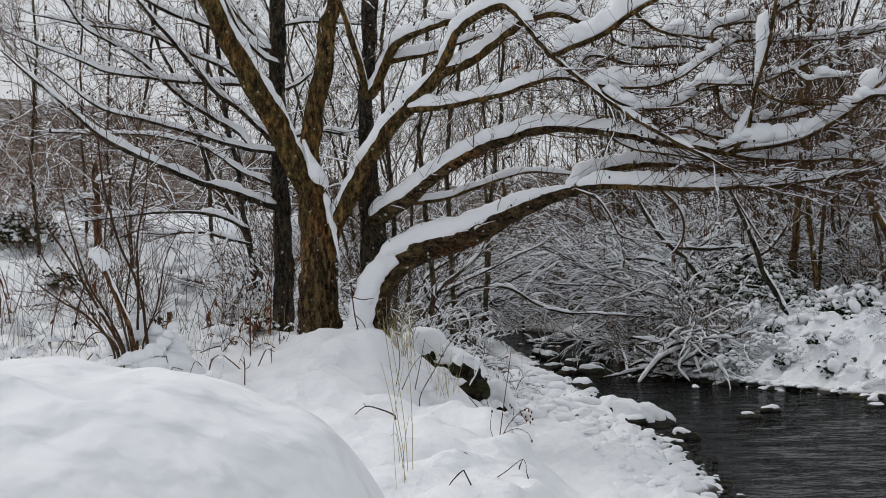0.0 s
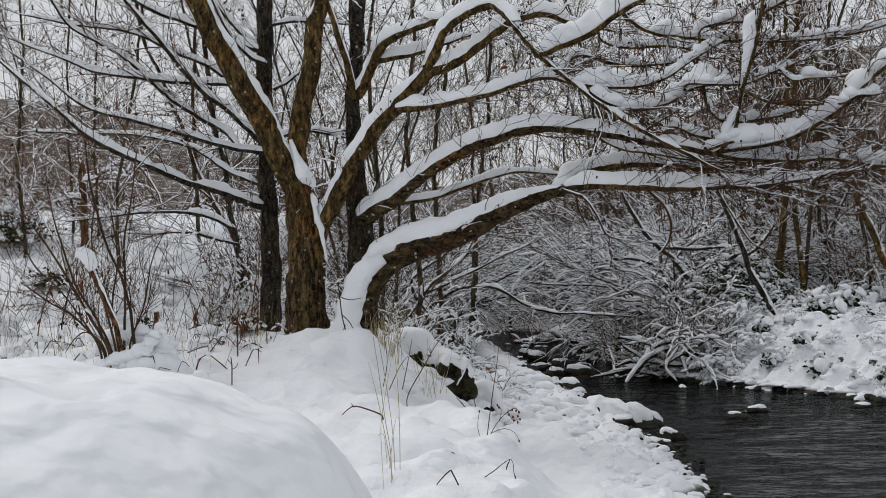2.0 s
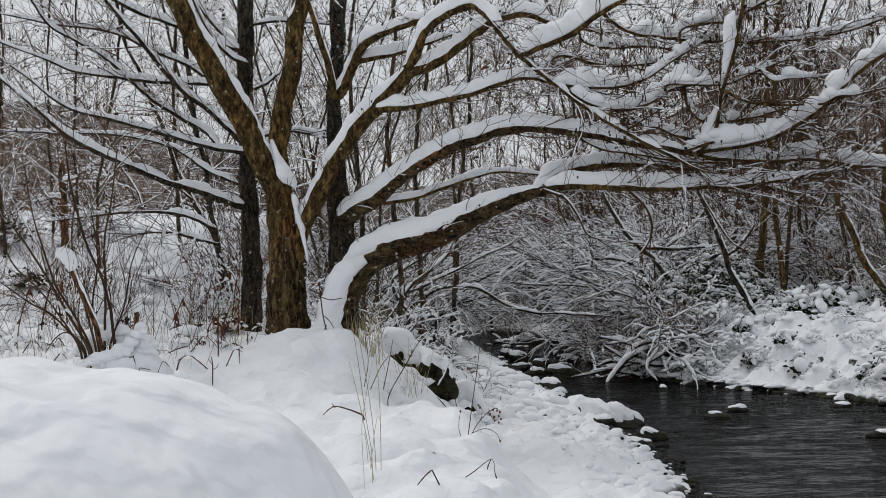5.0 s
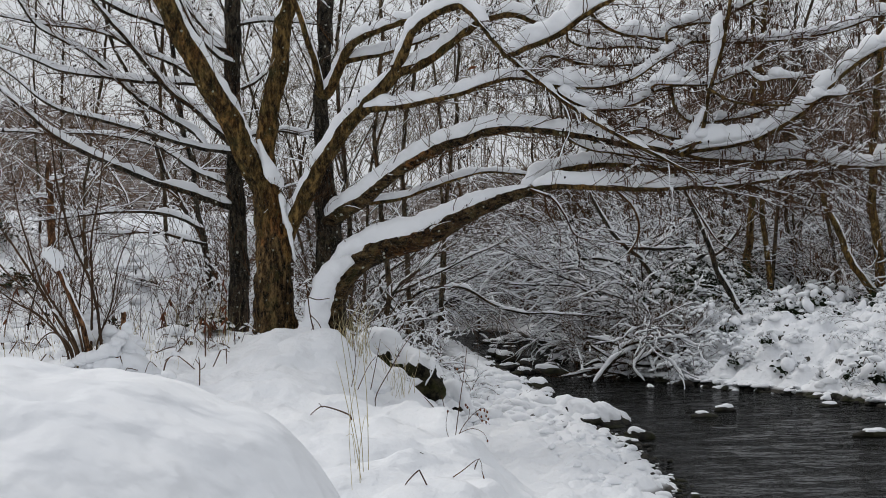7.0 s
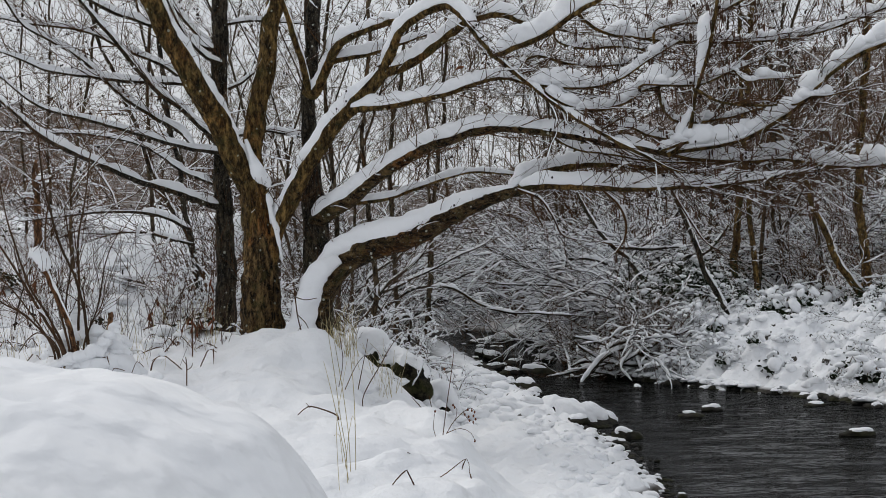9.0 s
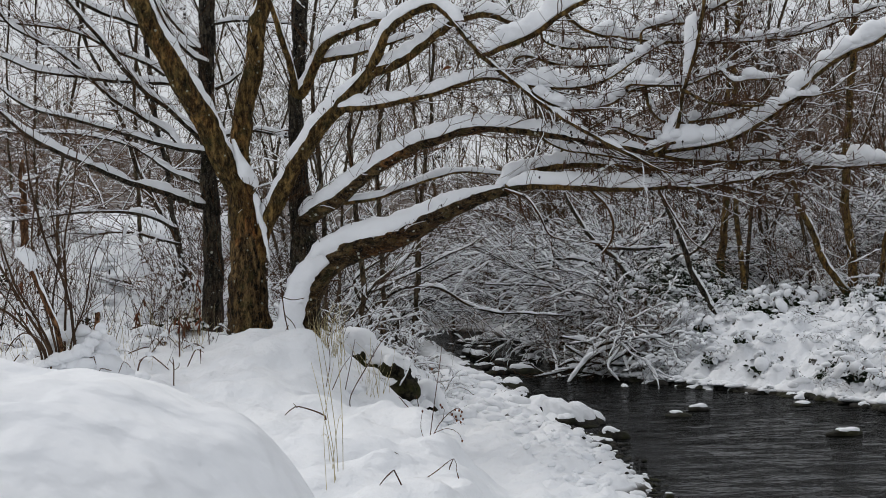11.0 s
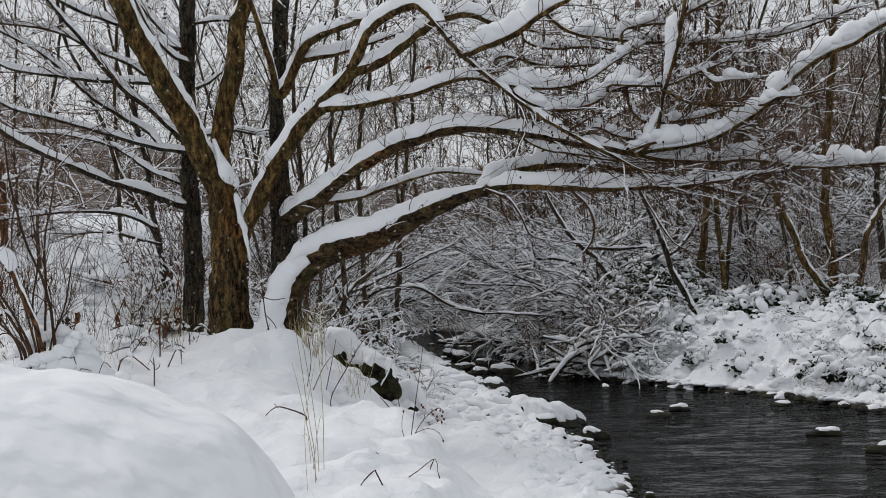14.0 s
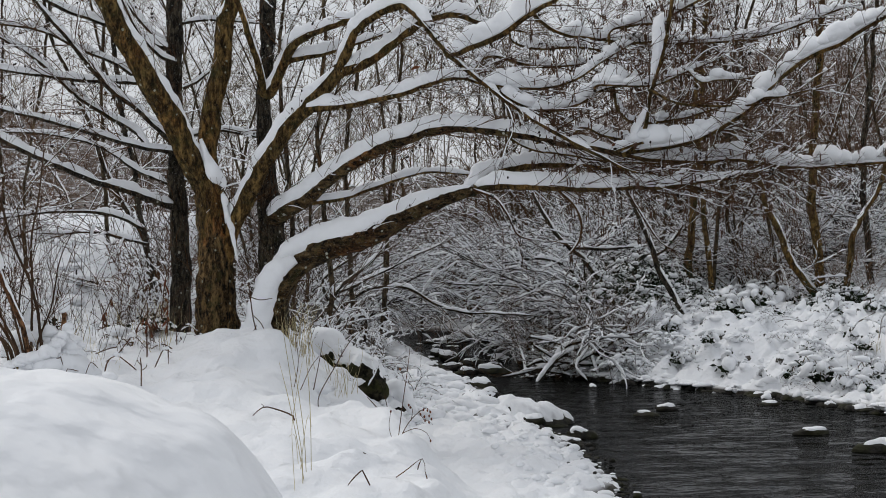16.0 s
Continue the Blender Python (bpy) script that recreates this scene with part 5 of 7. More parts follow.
# the wood on the far hillside, bare crowns with distance haze in their colour
far_rng = random.Random(71)
far_lines = Skin()
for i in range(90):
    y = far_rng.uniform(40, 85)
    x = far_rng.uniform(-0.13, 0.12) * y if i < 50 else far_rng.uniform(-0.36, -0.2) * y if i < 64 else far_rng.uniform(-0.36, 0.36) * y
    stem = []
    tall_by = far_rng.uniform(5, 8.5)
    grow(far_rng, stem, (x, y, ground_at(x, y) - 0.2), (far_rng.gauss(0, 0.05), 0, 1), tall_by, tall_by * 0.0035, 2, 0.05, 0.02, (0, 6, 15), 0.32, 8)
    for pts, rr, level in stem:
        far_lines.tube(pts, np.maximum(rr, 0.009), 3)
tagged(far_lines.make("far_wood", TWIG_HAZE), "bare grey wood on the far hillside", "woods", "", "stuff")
# brambles under snow, dry grass, saplings
bramble = [snowy_bush(300 + i, 0.32, 5, TWIG, "low bramble arching under snow", 0.024, -0.12, (0, 1, 3), "brambles", 0.85, 0.005, "bramble") for i in range(3)]
scatter(bramble, spots(rng, 20, 0.11, 0.19, 20.5, 23.5, lambda x, y: right_shore(y) + 0.1 < x < right_shore(y) + 4) + spots(rng, 14, 0.2, 0.32, 18, 25, lambda x, y: right_shore(y) + 0.1 < x < right_shore(y) + 4) + spots(rng, 22, -0.32, -0.1, 15, 21) + spots(rng, 18, -0.06, 0.01, 14.6, 19, lambda x, y: x < left_shore(y) - 1.0) + spots(rng, 22, -0.3, -0.12, 13.4, 17), rng, 0.6, 1.3)


def laden(seed, stems, spread):
    """Low bramble bent flat under lumps of snow, dark leaves showing in the gaps."""
    rng = random.Random(seed)
    root = thing("bramble", (0, 0, 0), "low bramble pressed flat under snow with dark leaves showing", "bramble", "snow-laden brambles")
    wood, white = Skin(), Skin()
    for _ in range(stems):
        a, k = rng.uniform(0, 2 * math.pi), rng.uniform(0.5, 1.2) * spread
        tip = np.array([math.cos(a) * k, math.sin(a) * k, rng.uniform(-0.03, 0.05)])
        mid = tip * 0.5 + np.array([0, 0, rng.uniform(0.05, 0.16)])
        line = smooth_path([(0, 0, -0.05, 0.004), (*mid, 0.0035), (*tip, 0.002)], 0.05)
        wood.tube(line[:, :3], line[:, 3], 3)
        for i in range(1, len(line), 2):
            size = rng.uniform(0.02, 0.05)
            white.pillow(line[i, :3] + np.array([0, 0, 0.4 * size]), line[min(i + 1, len(line) - 1), :3] - line[i - 1, :3], size * rng.uniform(1.0, 1.7), size, size * rng.uniform(0.6, 0.9), rng.uniform(0, 90), 5, 7)
    tagged(wood.make("stems", TWIG, root), kind="stuff")
    tagged(white.make("snow", SNOW, root, "lumps of snow along the shoots"), kind="stuff")
    leaves(root, 16, 0.5 * spread, 0.018, seed)
    return root


bent = [laden(350 + i, 8, 0.28) for i in range(4)]
scatter(bent, spots(random.Random(21), 84, 0.1, 0.33, 17.6, 24.5, lambda x, y: right_shore(y) + 0.12 < x < right_shore(y) + 3.6) + spots(random.Random(22), 16, -0.06, 0.02, 14.6, 18.5, lambda x, y: left_shore(y) - 2.2 < x < left_shore(y) - 0.9), random.Random(23), 0.5, 1.0)


hollow = [laden(360 + i, 3, 0.1) for i in range(3)]
for root in hollow:
    leaves(root, 46, 0.032, 0.022, 370)
heaped_up = [laden(380 + i, 15, 0.55) for i in range(3)]
scatter(heaped_up, spots(random.Random(26), 18, 0.12, 0.168, 21.0, 23.6, lambda x, y: right_shore(y) + 0.2 < x < right_shore(y) + 2.2), random.Random(27), 0.7, 1.2)
dark_gaps = random.Random(25)
for i, (x, y) in enumerate(spots(random.Random(24), 84, 0.1, 0.33, 17.4, 24.5, lambda x, y: right_shore(y) + 0.12 < x < right_shore(y) + 3.4)):
    plant(hollow[i % 3], i < 3, x, y, dark_gaps.uniform(0, 360), dark_gaps.uniform(0.7, 1.5), -0.03)


def tuft(seed, count, height, spread, mat, label, lean=0.22):
    rng = random.Random(seed)
    root = thing("dry_grass", (0, 0, 0), label, "grass", "dry grass tufts")
    s = Skin()
    for _ in range(count):
        q = np.array([rng.gauss(0, spread), rng.gauss(0, spread), -0.05])
        d = unit(np.array([rng.gauss(0, lean), rng.gauss(0, lean), 1]))
        n, pts = 6, []
        curl = np.array([rng.gauss(0, 0.07), rng.gauss(0, 0.07), -0.02])
        h = height * rng.uniform(0.4, 1.3)
        for k in range(n):
            pts.append(q)
            d = unit(d + curl * k * 0.6)
            q = q + d * h / n
        s.tube(np.array(pts), np.linspace(0.0021, 0.001, n), 3)
    tagged(s.make("stalks", mat, root), kind="stuff")
    return root


grass = [tuft(500, 14, 0.6, 0.12, RUSSET, "russet dry stalks standing in snow"), tuft(501, 14, 0.35, 0.12, STRAW, "pale dry grass standing in snow"), tuft(502, 10, 0.7, 0.14, RUSSET, "russet dry stalks standing in snow")]
scatter(grass, spots(rng, 32, -0.31, -0.13, 12.6, 15.8) + spots(random.Random(8), 12, -0.155, -0.108, 14.3, 15.4) + [(5.2, 18.2), (5.4, 18.5), (5.65, 18.9), (5.5, 18.2)], rng, 0.6, 1.2)
wands = [tuft(505 + i, 9, 1.0, 0.16, TWIG_HAZEL, "thin grey-brown shoots standing in snow", 0.3) for i in range(2)]
scatter(wands, spots(random.Random(12), 7, -0.23, -0.135, 13.1, 14.8) + spots(rng, 7, -0.22, -0.13, 14, 17) + spots(rng, 3, -0.31, -0.22, 13, 16), rng, 0.7, 1.25)
straw = [tuft(510, 14, 0.36, 0.08, STRAW, "straw-coloured dry grass at the foot of the alder")]
scatter(straw, [(-0.9, 13.80), (-0.86, 14.00), (-0.4, 14.30)], rng, 0.8, 1.4)
for x, y, turn, k in ((-0.8, 13.72, 40, 1.2), (-0.93, 13.6, 130, 1.0), (-0.7, 13.85, 250, 1.1), (-0.47, 14.1, 10, 0.8)):
    plant(straw[0], False, x, y, turn, k)
sapling = [wood_tree(520 + i, 2.6, TWIG_BROWN, "thin red-brown sapling with bare shoots", 0.01, 0.2, kids=(0, 2, 3, 9), group="saplings", girth=0.0032) for i in range(3)]
scatter(sapling, spots(rng, 8, -0.33, -0.2, 14, 18), rng, 0.7, 1.2)


# ---------------- trees on the far bank ----------------
def bank_tree(seed, *stems, label="leafless alder on the far bank with snowy twigs", snow=0.022, twigs=9, bark=BARK_DARK):
    x, y, z, _ = stems[0][0]
    t = thing("alder_tree", (x, y, min(z, ground_at(x, y)) - 0.05), label, "tree", "trees on the far bank")
    grow_limb = Limbs(t, bark, seed, 0.014)
    for points in stems:
        grow_limb([(*points[0][:2], points[0][2] - 0.35, points[0][3] * 1.1), *points] if points is stems[0] else points, snow, twigs, "trunk" if points is stems[0] else "limb", 0.4, 1.1, 1.0, None, -0.3)
    return t


bank_tree(1, [(4.504, 23, 0.686, 0.046), (4.465, 23, 1.079, 0.04), (4.402, 23, 1.629, 0.037), (4.339, 23, 2.494, 0.035), (4.253, 23, 3.594, 0.032), (4.198, 23, 5.009, 0.027), (4.174, 23, 5.481, 0.024)], bark=BARK)
bank_tree(2, [(4.16, 23.5, 0.624, 0.065), (4.225, 23.5, 1.387, 0.057), (4.289, 23.5, 2.19, 0.049), (4.385, 23.5, 3.636, 0.041), (4.506, 23.5, 5.483, 0.035)], bark=BARK)
bank_tree(3, [(5.89, 22.5, 0.877, 0.084), (5.86, 22.5, 1.246, 0.068), (5.798, 22.5, 1.861, 0.06), (5.752, 22.5, 2.4, 0.058), (5.798, 22.5, 3.323, 0.052), (5.89, 22.5, 5.322, 0.042)],
          [(5.813, 22.5, 1.093, 0.052), (5.52, 22.4, 1.417, 0.047), (5.228, 22.3, 1.936, 0.042), (4.977, 22.2, 2.542, 0.033), (4.615, 22.1, 3.218, 0.026), (4.256, 22, 3.888, 0.018)], bark=BARK)
bank_tree(4, [(6.241, 22.6, 0.935, 0.053), (6.303, 22.6, 1.63, 0.045), (6.442, 22.6, 2.094, 0.039), (6.689, 22.6, 2.557, 0.034), (7.075, 22.6, 3.561, 0.026)], bark=BARK)
bank_tree(5, [(3.934, 21.8, 0.664, 0.042), (3.733, 21.8, 1.037, 0.039), (3.532, 21.8, 1.447, 0.037), (3.338, 21.8, 1.968, 0.031), (3.099, 21.8, 2.452, 0.025), (2.95, 21.8, 2.825, 0.019)], snow=0.035)
bank_tree(6, [(3.226, 22.8, 0.656, 0.044), (2.969, 22.8, 1.123, 0.038), (2.657, 22.8, 1.552, 0.035), (2.423, 22.8, 1.747, 0.032), (2.151, 22.8, 2.097, 0.026), (1.917, 22.8, 2.487, 0.02)],
          [(2.462, 22.8, 1.708, 0.029), (2.839, 22.7, 1.692, 0.023), (3.227, 22.7, 1.723, 0.017)], snow=0.035)
bank_tree(7, [(3.394, 23.2, 0.756, 0.044), (3.394, 23.2, 1.391, 0.039), (3.52, 23.2, 1.589, 0.03), (3.774, 23.2, 1.644, 0.024), (4.091, 23.2, 2.025, 0.018)], snow=0.035)
bank_tree(8, [(5.325, 24.5, 0.704, 0.04), (5.158, 24.5, 1.457, 0.034), (4.99, 24.5, 2.211, 0.028), (5.032, 24.5, 3.299, 0.023), (5.158, 24.5, 5.644, 0.02)], [(5.074, 24.5, 1.876, 0.026), (5.409, 24.5, 2.546, 0.02), (5.744, 24.5, 3.467, 0.014)])
bank_tree(9, [(7.021, 24, 1.052, 0.056), (6.939, 24, 1.872, 0.048), (6.898, 24, 2.857, 0.042), (7.021, 24, 4.497, 0.034), (7.103, 24, 5.563, 0.028)])
# long snowy boughs reaching low over the brook
bank_tree(10, [(-0.352, 21, 0.846, 0.02), (-0.603, 21, 0.846, 0.02), (-0.89, 21, 1.277, 0.018), (-0.495, 21, 1.578, 0.016), (-0.316, 21, 1.779, 0.014), (-0.172, 21, 2.102, 0.01)], label="low leaning bough lined with snow", snow=0.03)
bank_tree(11, [(-0.848, 20, 0.887, 0.023), (-0.643, 20, 1.228, 0.021), (-0.437, 20, 1.399, 0.019), (-0.198, 20, 1.638, 0.017), (-0.062, 20, 1.878, 0.013), (0.109, 20, 2.117, 0.01)], [(-0.643, 20, 1.194, 0.017), (-0.301, 20, 1.331, 0.015), (0.041, 20, 1.502, 0.013), (0.451, 20, 1.707, 0.01)], label="low leaning bough lined with snow", snow=0.03)
bank_tree(12, [(-0.707, 22, 0.805, 0.027), (-0.632, 22, 0.993, 0.025), (-0.18, 22, 1.196, 0.023), (0.271, 22, 1.159, 0.021), (0.609, 22, 0.956, 0.019), (0.91, 22, 0.865, 0.017), (1.474, 22, 0.835, 0.012), (2, 22, 0.805, 0.008)], label="low leaning bough lined with snow", snow=0.03)
bank_tree(13, [(3.275, 23.6, 0.74, 0.027), (2.71, 23.6, 0.861, 0.025), (2.226, 23.6, 0.902, 0.022), (1.903, 23.6, 1.127, 0.018), (1.258, 23.6, 1.184, 0.013), (0.774, 23.6, 1.224, 0.009)], label="low leaning bough lined with snow", snow=0.03)
bank_tree(14, [(2.897, 24.5, 0.704, 0.028), (2.646, 24.5, 1.373, 0.023), (2.227, 24.5, 1.558, 0.021), (1.725, 24.5, 1.516, 0.018), (1.306, 24.5, 1.491, 0.014), (0.971, 24.5, 1.625, 0.009)], label="low leaning bough lined with snow", snow=0.04)
# slim trunks behind the old alder
slim = "slim grey alder trunk with snow-lined side branches"
bank_tree(21, [(-2.417, 17, 0.776, 0.046), (-2.481, 17, 1.357, 0.031), (-2.568, 17, 1.996, 0.026), (-2.661, 17, 2.606, 0.026), (-2.748, 17, 2.984, 0.024), (-2.829, 17, 3.507, 0.024), (-2.87, 17, 4.03, 0.022), (-2.905, 17, 4.495, 0.02)], [(-2.53, 17, 1.9, 0.018), (-2.81, 16.8, 2.04, 0.018), (-3.26, 16.6, 2.07, 0.016), (-3.69, 16.5, 2.04, 0.012), (-4.0, 16.5, 2.0, 0.008)],
          [(-2.5, 17, 1.75, 0.016), (-2.7, 16.8, 1.81, 0.015), (-3.03, 16.7, 1.87, 0.012), (-3.4, 16.6, 1.86, 0.008)], snow=0.045, label=slim, bark=BARK_DARK)
bank_tree(22, [(-2.46, 17.6, 0.834, 0.046), (-2.641, 17.6, 1.766, 0.029), (-2.881, 17.6, 2.247, 0.027), (-3.056, 17.6, 2.638, 0.025), (-3.236, 17.6, 3.12, 0.025), (-3.423, 17.6, 3.571, 0.023), (-3.603, 17.6, 3.932, 0.02), (-3.693, 17.6, 4.533, 0.018)], label=slim, bark=BARK_DARK)
bank_tree(23, [(-3.326, 19.5, 1.174, 0.027), (-3.379, 19.5, 2.64, 0.023), (-3.392, 19.5, 3.639, 0.02), (-3.366, 19.5, 4.906, 0.017)], label=slim, bark=BARK_GREY)
bank_tree(24, [(-4.701, 19, 1.447, 0.019), (-4.753, 19, 2.94, 0.015), (-4.766, 19, 3.914, 0.012), (-4.74, 19, 4.823, 0.01)], label=slim, bark=BARK_GREY)
bank_tree(25, [(-4.409, 19, 1.317, 0.019), (-4.455, 19, 2.94, 0.015), (-4.435, 19, 3.914, 0.012), (-4.468, 19, 4.823, 0.01)], label=slim, bark=BARK_GREY)
bank_tree(26, [(-0.689, 18, 0.968, 0.032), (-0.664, 18, 1.337, 0.03), (-0.701, 18, 1.829, 0.028), (-0.794, 18, 2.813, 0.023), (-0.751, 18, 3.675, 0.021), (-0.732, 18, 4.659, 0.018)], label=slim, bark=BARK_GREY)
bank_tree(27, [(-0.504, 20.5, 1.006, 0.032), (-0.546, 20.5, 1.987, 0.029), (-0.56, 20.5, 3.038, 0.026), (-0.476, 20.5, 3.669, 0.024), (-0.378, 20.5, 4.369, 0.018), (-0.308, 20.5, 5.07, 0.016)], label=slim, bark=BARK_GREY)
bank_tree(28, [(-1.041, 17.5, 1.108, 0.027), (-1.077, 17.5, 2.244, 0.025), (-1.148, 17.5, 3.141, 0.022), (-1.19, 17.5, 3.979, 0.018), (-1.1, 17.5, 4.577, 0.016)], label=slim, bark=BARK_GREY)
bank_tree(29, [(-0.105, 22, 1.106, 0.031), (-0.03, 22, 2.384, 0.026), (0.083, 22, 3.512, 0.023), (0.12, 22, 4.64, 0.02), (0.045, 22, 5.317, 0.017)], label=slim, bark=BARK_GREY)
bank_tree(30, [(-3.9, 18, 0.968, 0.023), (-3.992, 18, 1.952, 0.018), (-3.9, 18, 2.875, 0.016), (-3.746, 18, 3.798, 0.014), (-3.716, 18, 4.659, 0.012)], label=slim, bark=BARK_GREY)
bank_tree(31, [(-5.083, 18.5, 1.201, 0.024), (-5.21, 18.5, 2.591, 0.019), (-5.147, 18.5, 3.856, 0.014), (-5.241, 18.5, 4.741, 0.012)], label=slim, bark=BARK_GREY)

# ---------------- heap of fallen branches at the far waterline ----------------
pile = thing("branch_pile", (2.554, 21.6, 0.083), "tangled fallen branches under snow at the waterline", "branches")
branch = Limbs(pile, BARK_DARK, 77)
branch([(1.855, 21.2, -0.017, 0.025), (2.024, 21.3, 0.179, 0.025), (2.201, 21.4, 0.318, 0.025), (2.554, 21.6, 0.438, 0.022), (3.025, 21.8, 0.5, 0.020), (3.429, 22, 0.505, 0.018)], 0.038, 9, "branch", 0.4, 1.35)
branch([(2.019, 21.4, 0.098, 0.020), (2.212, 21.5, 0.37, 0.022), (2.395, 21.5, 0.488, 0.022), (2.702, 21.6, 0.541, 0.022), (3.085, 21.7, 0.669, 0.020)], 0.038, 9, "branch", 0.4, 1.35)
branch([(2.259, 21.6, 0.6, 0.022), (2.616, 21.5, 0.385, 0.026), (2.883, 21.3, 0.142, 0.022), (3.014, 21.2, -0.032, 0.016)], 0.038, 9, "branch", 0.4, 1.35)
branch([(2.418, 21.7, 0.521, 0.024), (2.849, 21.6, 0.32, 0.022), (3.277, 21.5, 0.238, 0.020), (3.554, 21.4, 0.062, 0.014)], 0.038, 9, "branch", 0.4, 1.35)
branch([(2.102, 21.5, 0.238, 0.020), (2.604, 21.4, 0.208, 0.020), (3.043, 21.4, 0.245, 0.020), (3.481, 21.4, 0.157, 0.014)], 0.036, 7, "branch", 0.4, 1.35)
branch([(2.652, 21.2, 0.041, 0.016), (2.567, 21.4, 0.354, 0.020), (2.528, 21.5, 0.605, 0.020), (2.554, 21.6, 0.822, 0.014)], 0.036, 7, "branch", 0.4, 1.35)
branch([(2.82, 21.1, -0.06, 0.016), (2.919, 21.3, 0.251, 0.016), (2.895, 21.5, 0.605, 0.018), (2.702, 21.6, 0.895, 0.011)], 0.036, 7, "branch", 0.4, 1.35)
branch([(2.3, 21.3, 0.179, 0.016), (2.75, 21.4, 0.449, 0.020), (3.182, 21.6, 0.6, 0.018), (3.695, 21.8, 0.702, 0.015)], 0.036, 7, "branch", 0.4, 1.35)
branch([(2.986, 21, -0.087, 0.014), (3.029, 21.2, 0.113, 0.014), (2.992, 21.3, 0.324, 0.014), (3.152, 21.4, 0.537, 0.011)], 0.0, 4, "branch")
branch([(2.578, 21.8, 0.515, 0.024), (3.025, 21.8, 0.456, 0.020), (3.44, 21.6, 0.342, 0.018), (3.774, 21.4, 0.171, 0.011)], 0.036, 7, "branch", 0.4, 1.35)

tangle = random.Random(19)
for _ in range(26):
    a, b = tangle.uniform(0, 6.28), tangle.uniform(-0.5, 0.7)
    x, y, z = 2.6 + tangle.gauss(0, 0.4), 21.65 + tangle.gauss(0, 0.15), tangle.uniform(0.05, 0.42)
    k, r = tangle.uniform(0.3, 0.75), tangle.uniform(0.009, 0.018)
    d = Vector((math.cos(a), 0.4 * math.sin(a), math.sin(b))) * k
    e = Vector((tangle.gauss(0, 0.09), 0, tangle.gauss(0.03, 0.08)))
    branch([(x - d.x, y - d.y, max(z - d.z, 0.02), r * 0.7), (x - 0.4 * d.x + e.x, y - 0.4 * d.y, max(z - 0.4 * d.z + e.z, 0.03), r), (x + 0.4 * d.x - e.x, y + 0.4 * d.y, max(z + 0.4 * d.z + 0.5 * e.z, 0.03), r), (x + d.x, y + d.y, max(z + d.z - 0.04, 0.02), r * 0.7)], 0.03, 6, "branch", 0.5, 1.35)
caught = Skin()
for _ in range(280):
    f = tangle.random()
    x, y = 2.15 + 1.5 * f + tangle.gauss(0, 0.08), 21.7 + tangle.gauss(0, 0.14)
    z = tangle.uniform(0.08, 0.2 + 0.3 * math.sin(math.pi * (0.2 + 0.7 * f)))
    k = tangle.uniform(0.016, 0.042)
    caught.pillow(np.array([x, y, z]) - np.array(pile.location), np.array([tangle.gauss(0.8, 0.5), tangle.gauss(0, 0.4), tangle.gauss(0, 0.45)]), k * tangle.uniform(1.4, 3.6), k, k * tangle.uniform(0.6, 1.0), tangle.uniform(0, 99), 6, 8)
tagged(caught.make("snow", SNOW, pile, "snow caught among the branches"), kind="stuff")

# ---------------- the thicket of shoots close to the path ----------------
hazel = thing("shrub", (-2.73, 12.6, 0.929), "many-stemmed bare shrub rising from snow", "shrub")
stem_limb = Limbs(hazel, TWIG_HAZEL, 41)


def shoot(points, *rest):
    x, y, z, r = points[0]
    stem_limb([(x + 0.02, y, ground_at(x, y) - 0.08, r * 0.8), *[(*q[:3], q[3] * 0.72) for q in points]], *rest)


shoot([(-2.666, 12.6, 1.136, 0.017), (-2.739, 12.6, 1.446, 0.015), (-2.859, 12.6, 1.704, 0.014), (-2.928, 12.6, 1.92, 0.013), (-2.997, 12.6, 2.221, 0.011), (-3.032, 12.6, 2.522, 0.006)], 0.0, 6, "stem")
shoot([(-2.828, 12.5, 0.927, 0.017), (-3.008, 12.5, 1.256, 0.015), (-3.144, 12.5, 1.482, 0.013), (-3.272, 12.5, 1.683, 0.011), (-3.413, 12.5, 1.875, 0.009)], 0.0, 6, "stem")
shoot([(-2.814, 12.55, 0.911, 0.015), (-2.931, 12.5, 1.183, 0.013), (-3.06, 12.4, 1.441, 0.013), (-3.153, 12.4, 1.704, 0.011), (-3.229, 12.4, 1.959, 0.008), (-3.289, 12.4, 2.298, 0.006)], 0.0, 6, "stem")
shoot([(-2.752, 12.7, 0.966, 0.015), (-2.743, 12.7, 1.401, 0.013), (-2.752, 12.7, 1.769, 0.011), (-2.695, 12.7, 2.117, 0.009), (-2.656, 12.7, 2.442, 0.007)], 0.0, 6, "stem")
shoot([(-2.871, 12.5, 0.927, 0.013), (-3.06, 12.4, 1.183, 0.011), (-3.246, 12.4, 1.289, 0.008), (-3.471, 12.4, 1.45, 0.006)], 0.0, 4, "stem")
shoot([(-2.795, 12.6, 0.929, 0.013), (-2.902, 12.6, 1.36, 0.011), (-3.004, 12.7, 1.748, 0.009), (-2.992, 12.8, 2.142, 0.007)], 0.0, 5, "stem")
shoot([(-2.773, 12.6, 0.921, 0.013), (-2.847, 12.7, 1.27, 0.011), (-2.826, 12.8, 1.617, 0.009), (-2.905, 12.9, 2.013, 0.007)], 0.0, 5, "stem")
shoot([(-2.687, 12.6, 0.972, 0.011), (-2.579, 12.6, 1.274, 0.009), (-2.515, 12.6, 1.618, 0.006), (-2.394, 12.6, 1.877, 0.004)], 0.0, 5, "stem")
shoot([(-2.858, 12.5, 0.935, 0.011), (-2.962, 12.4, 1.069, 0.008), (-3.06, 12.4, 1.026, 0.006), (-3.132, 12.4, 0.92, 0.004)], 0.0, 2, "stem")
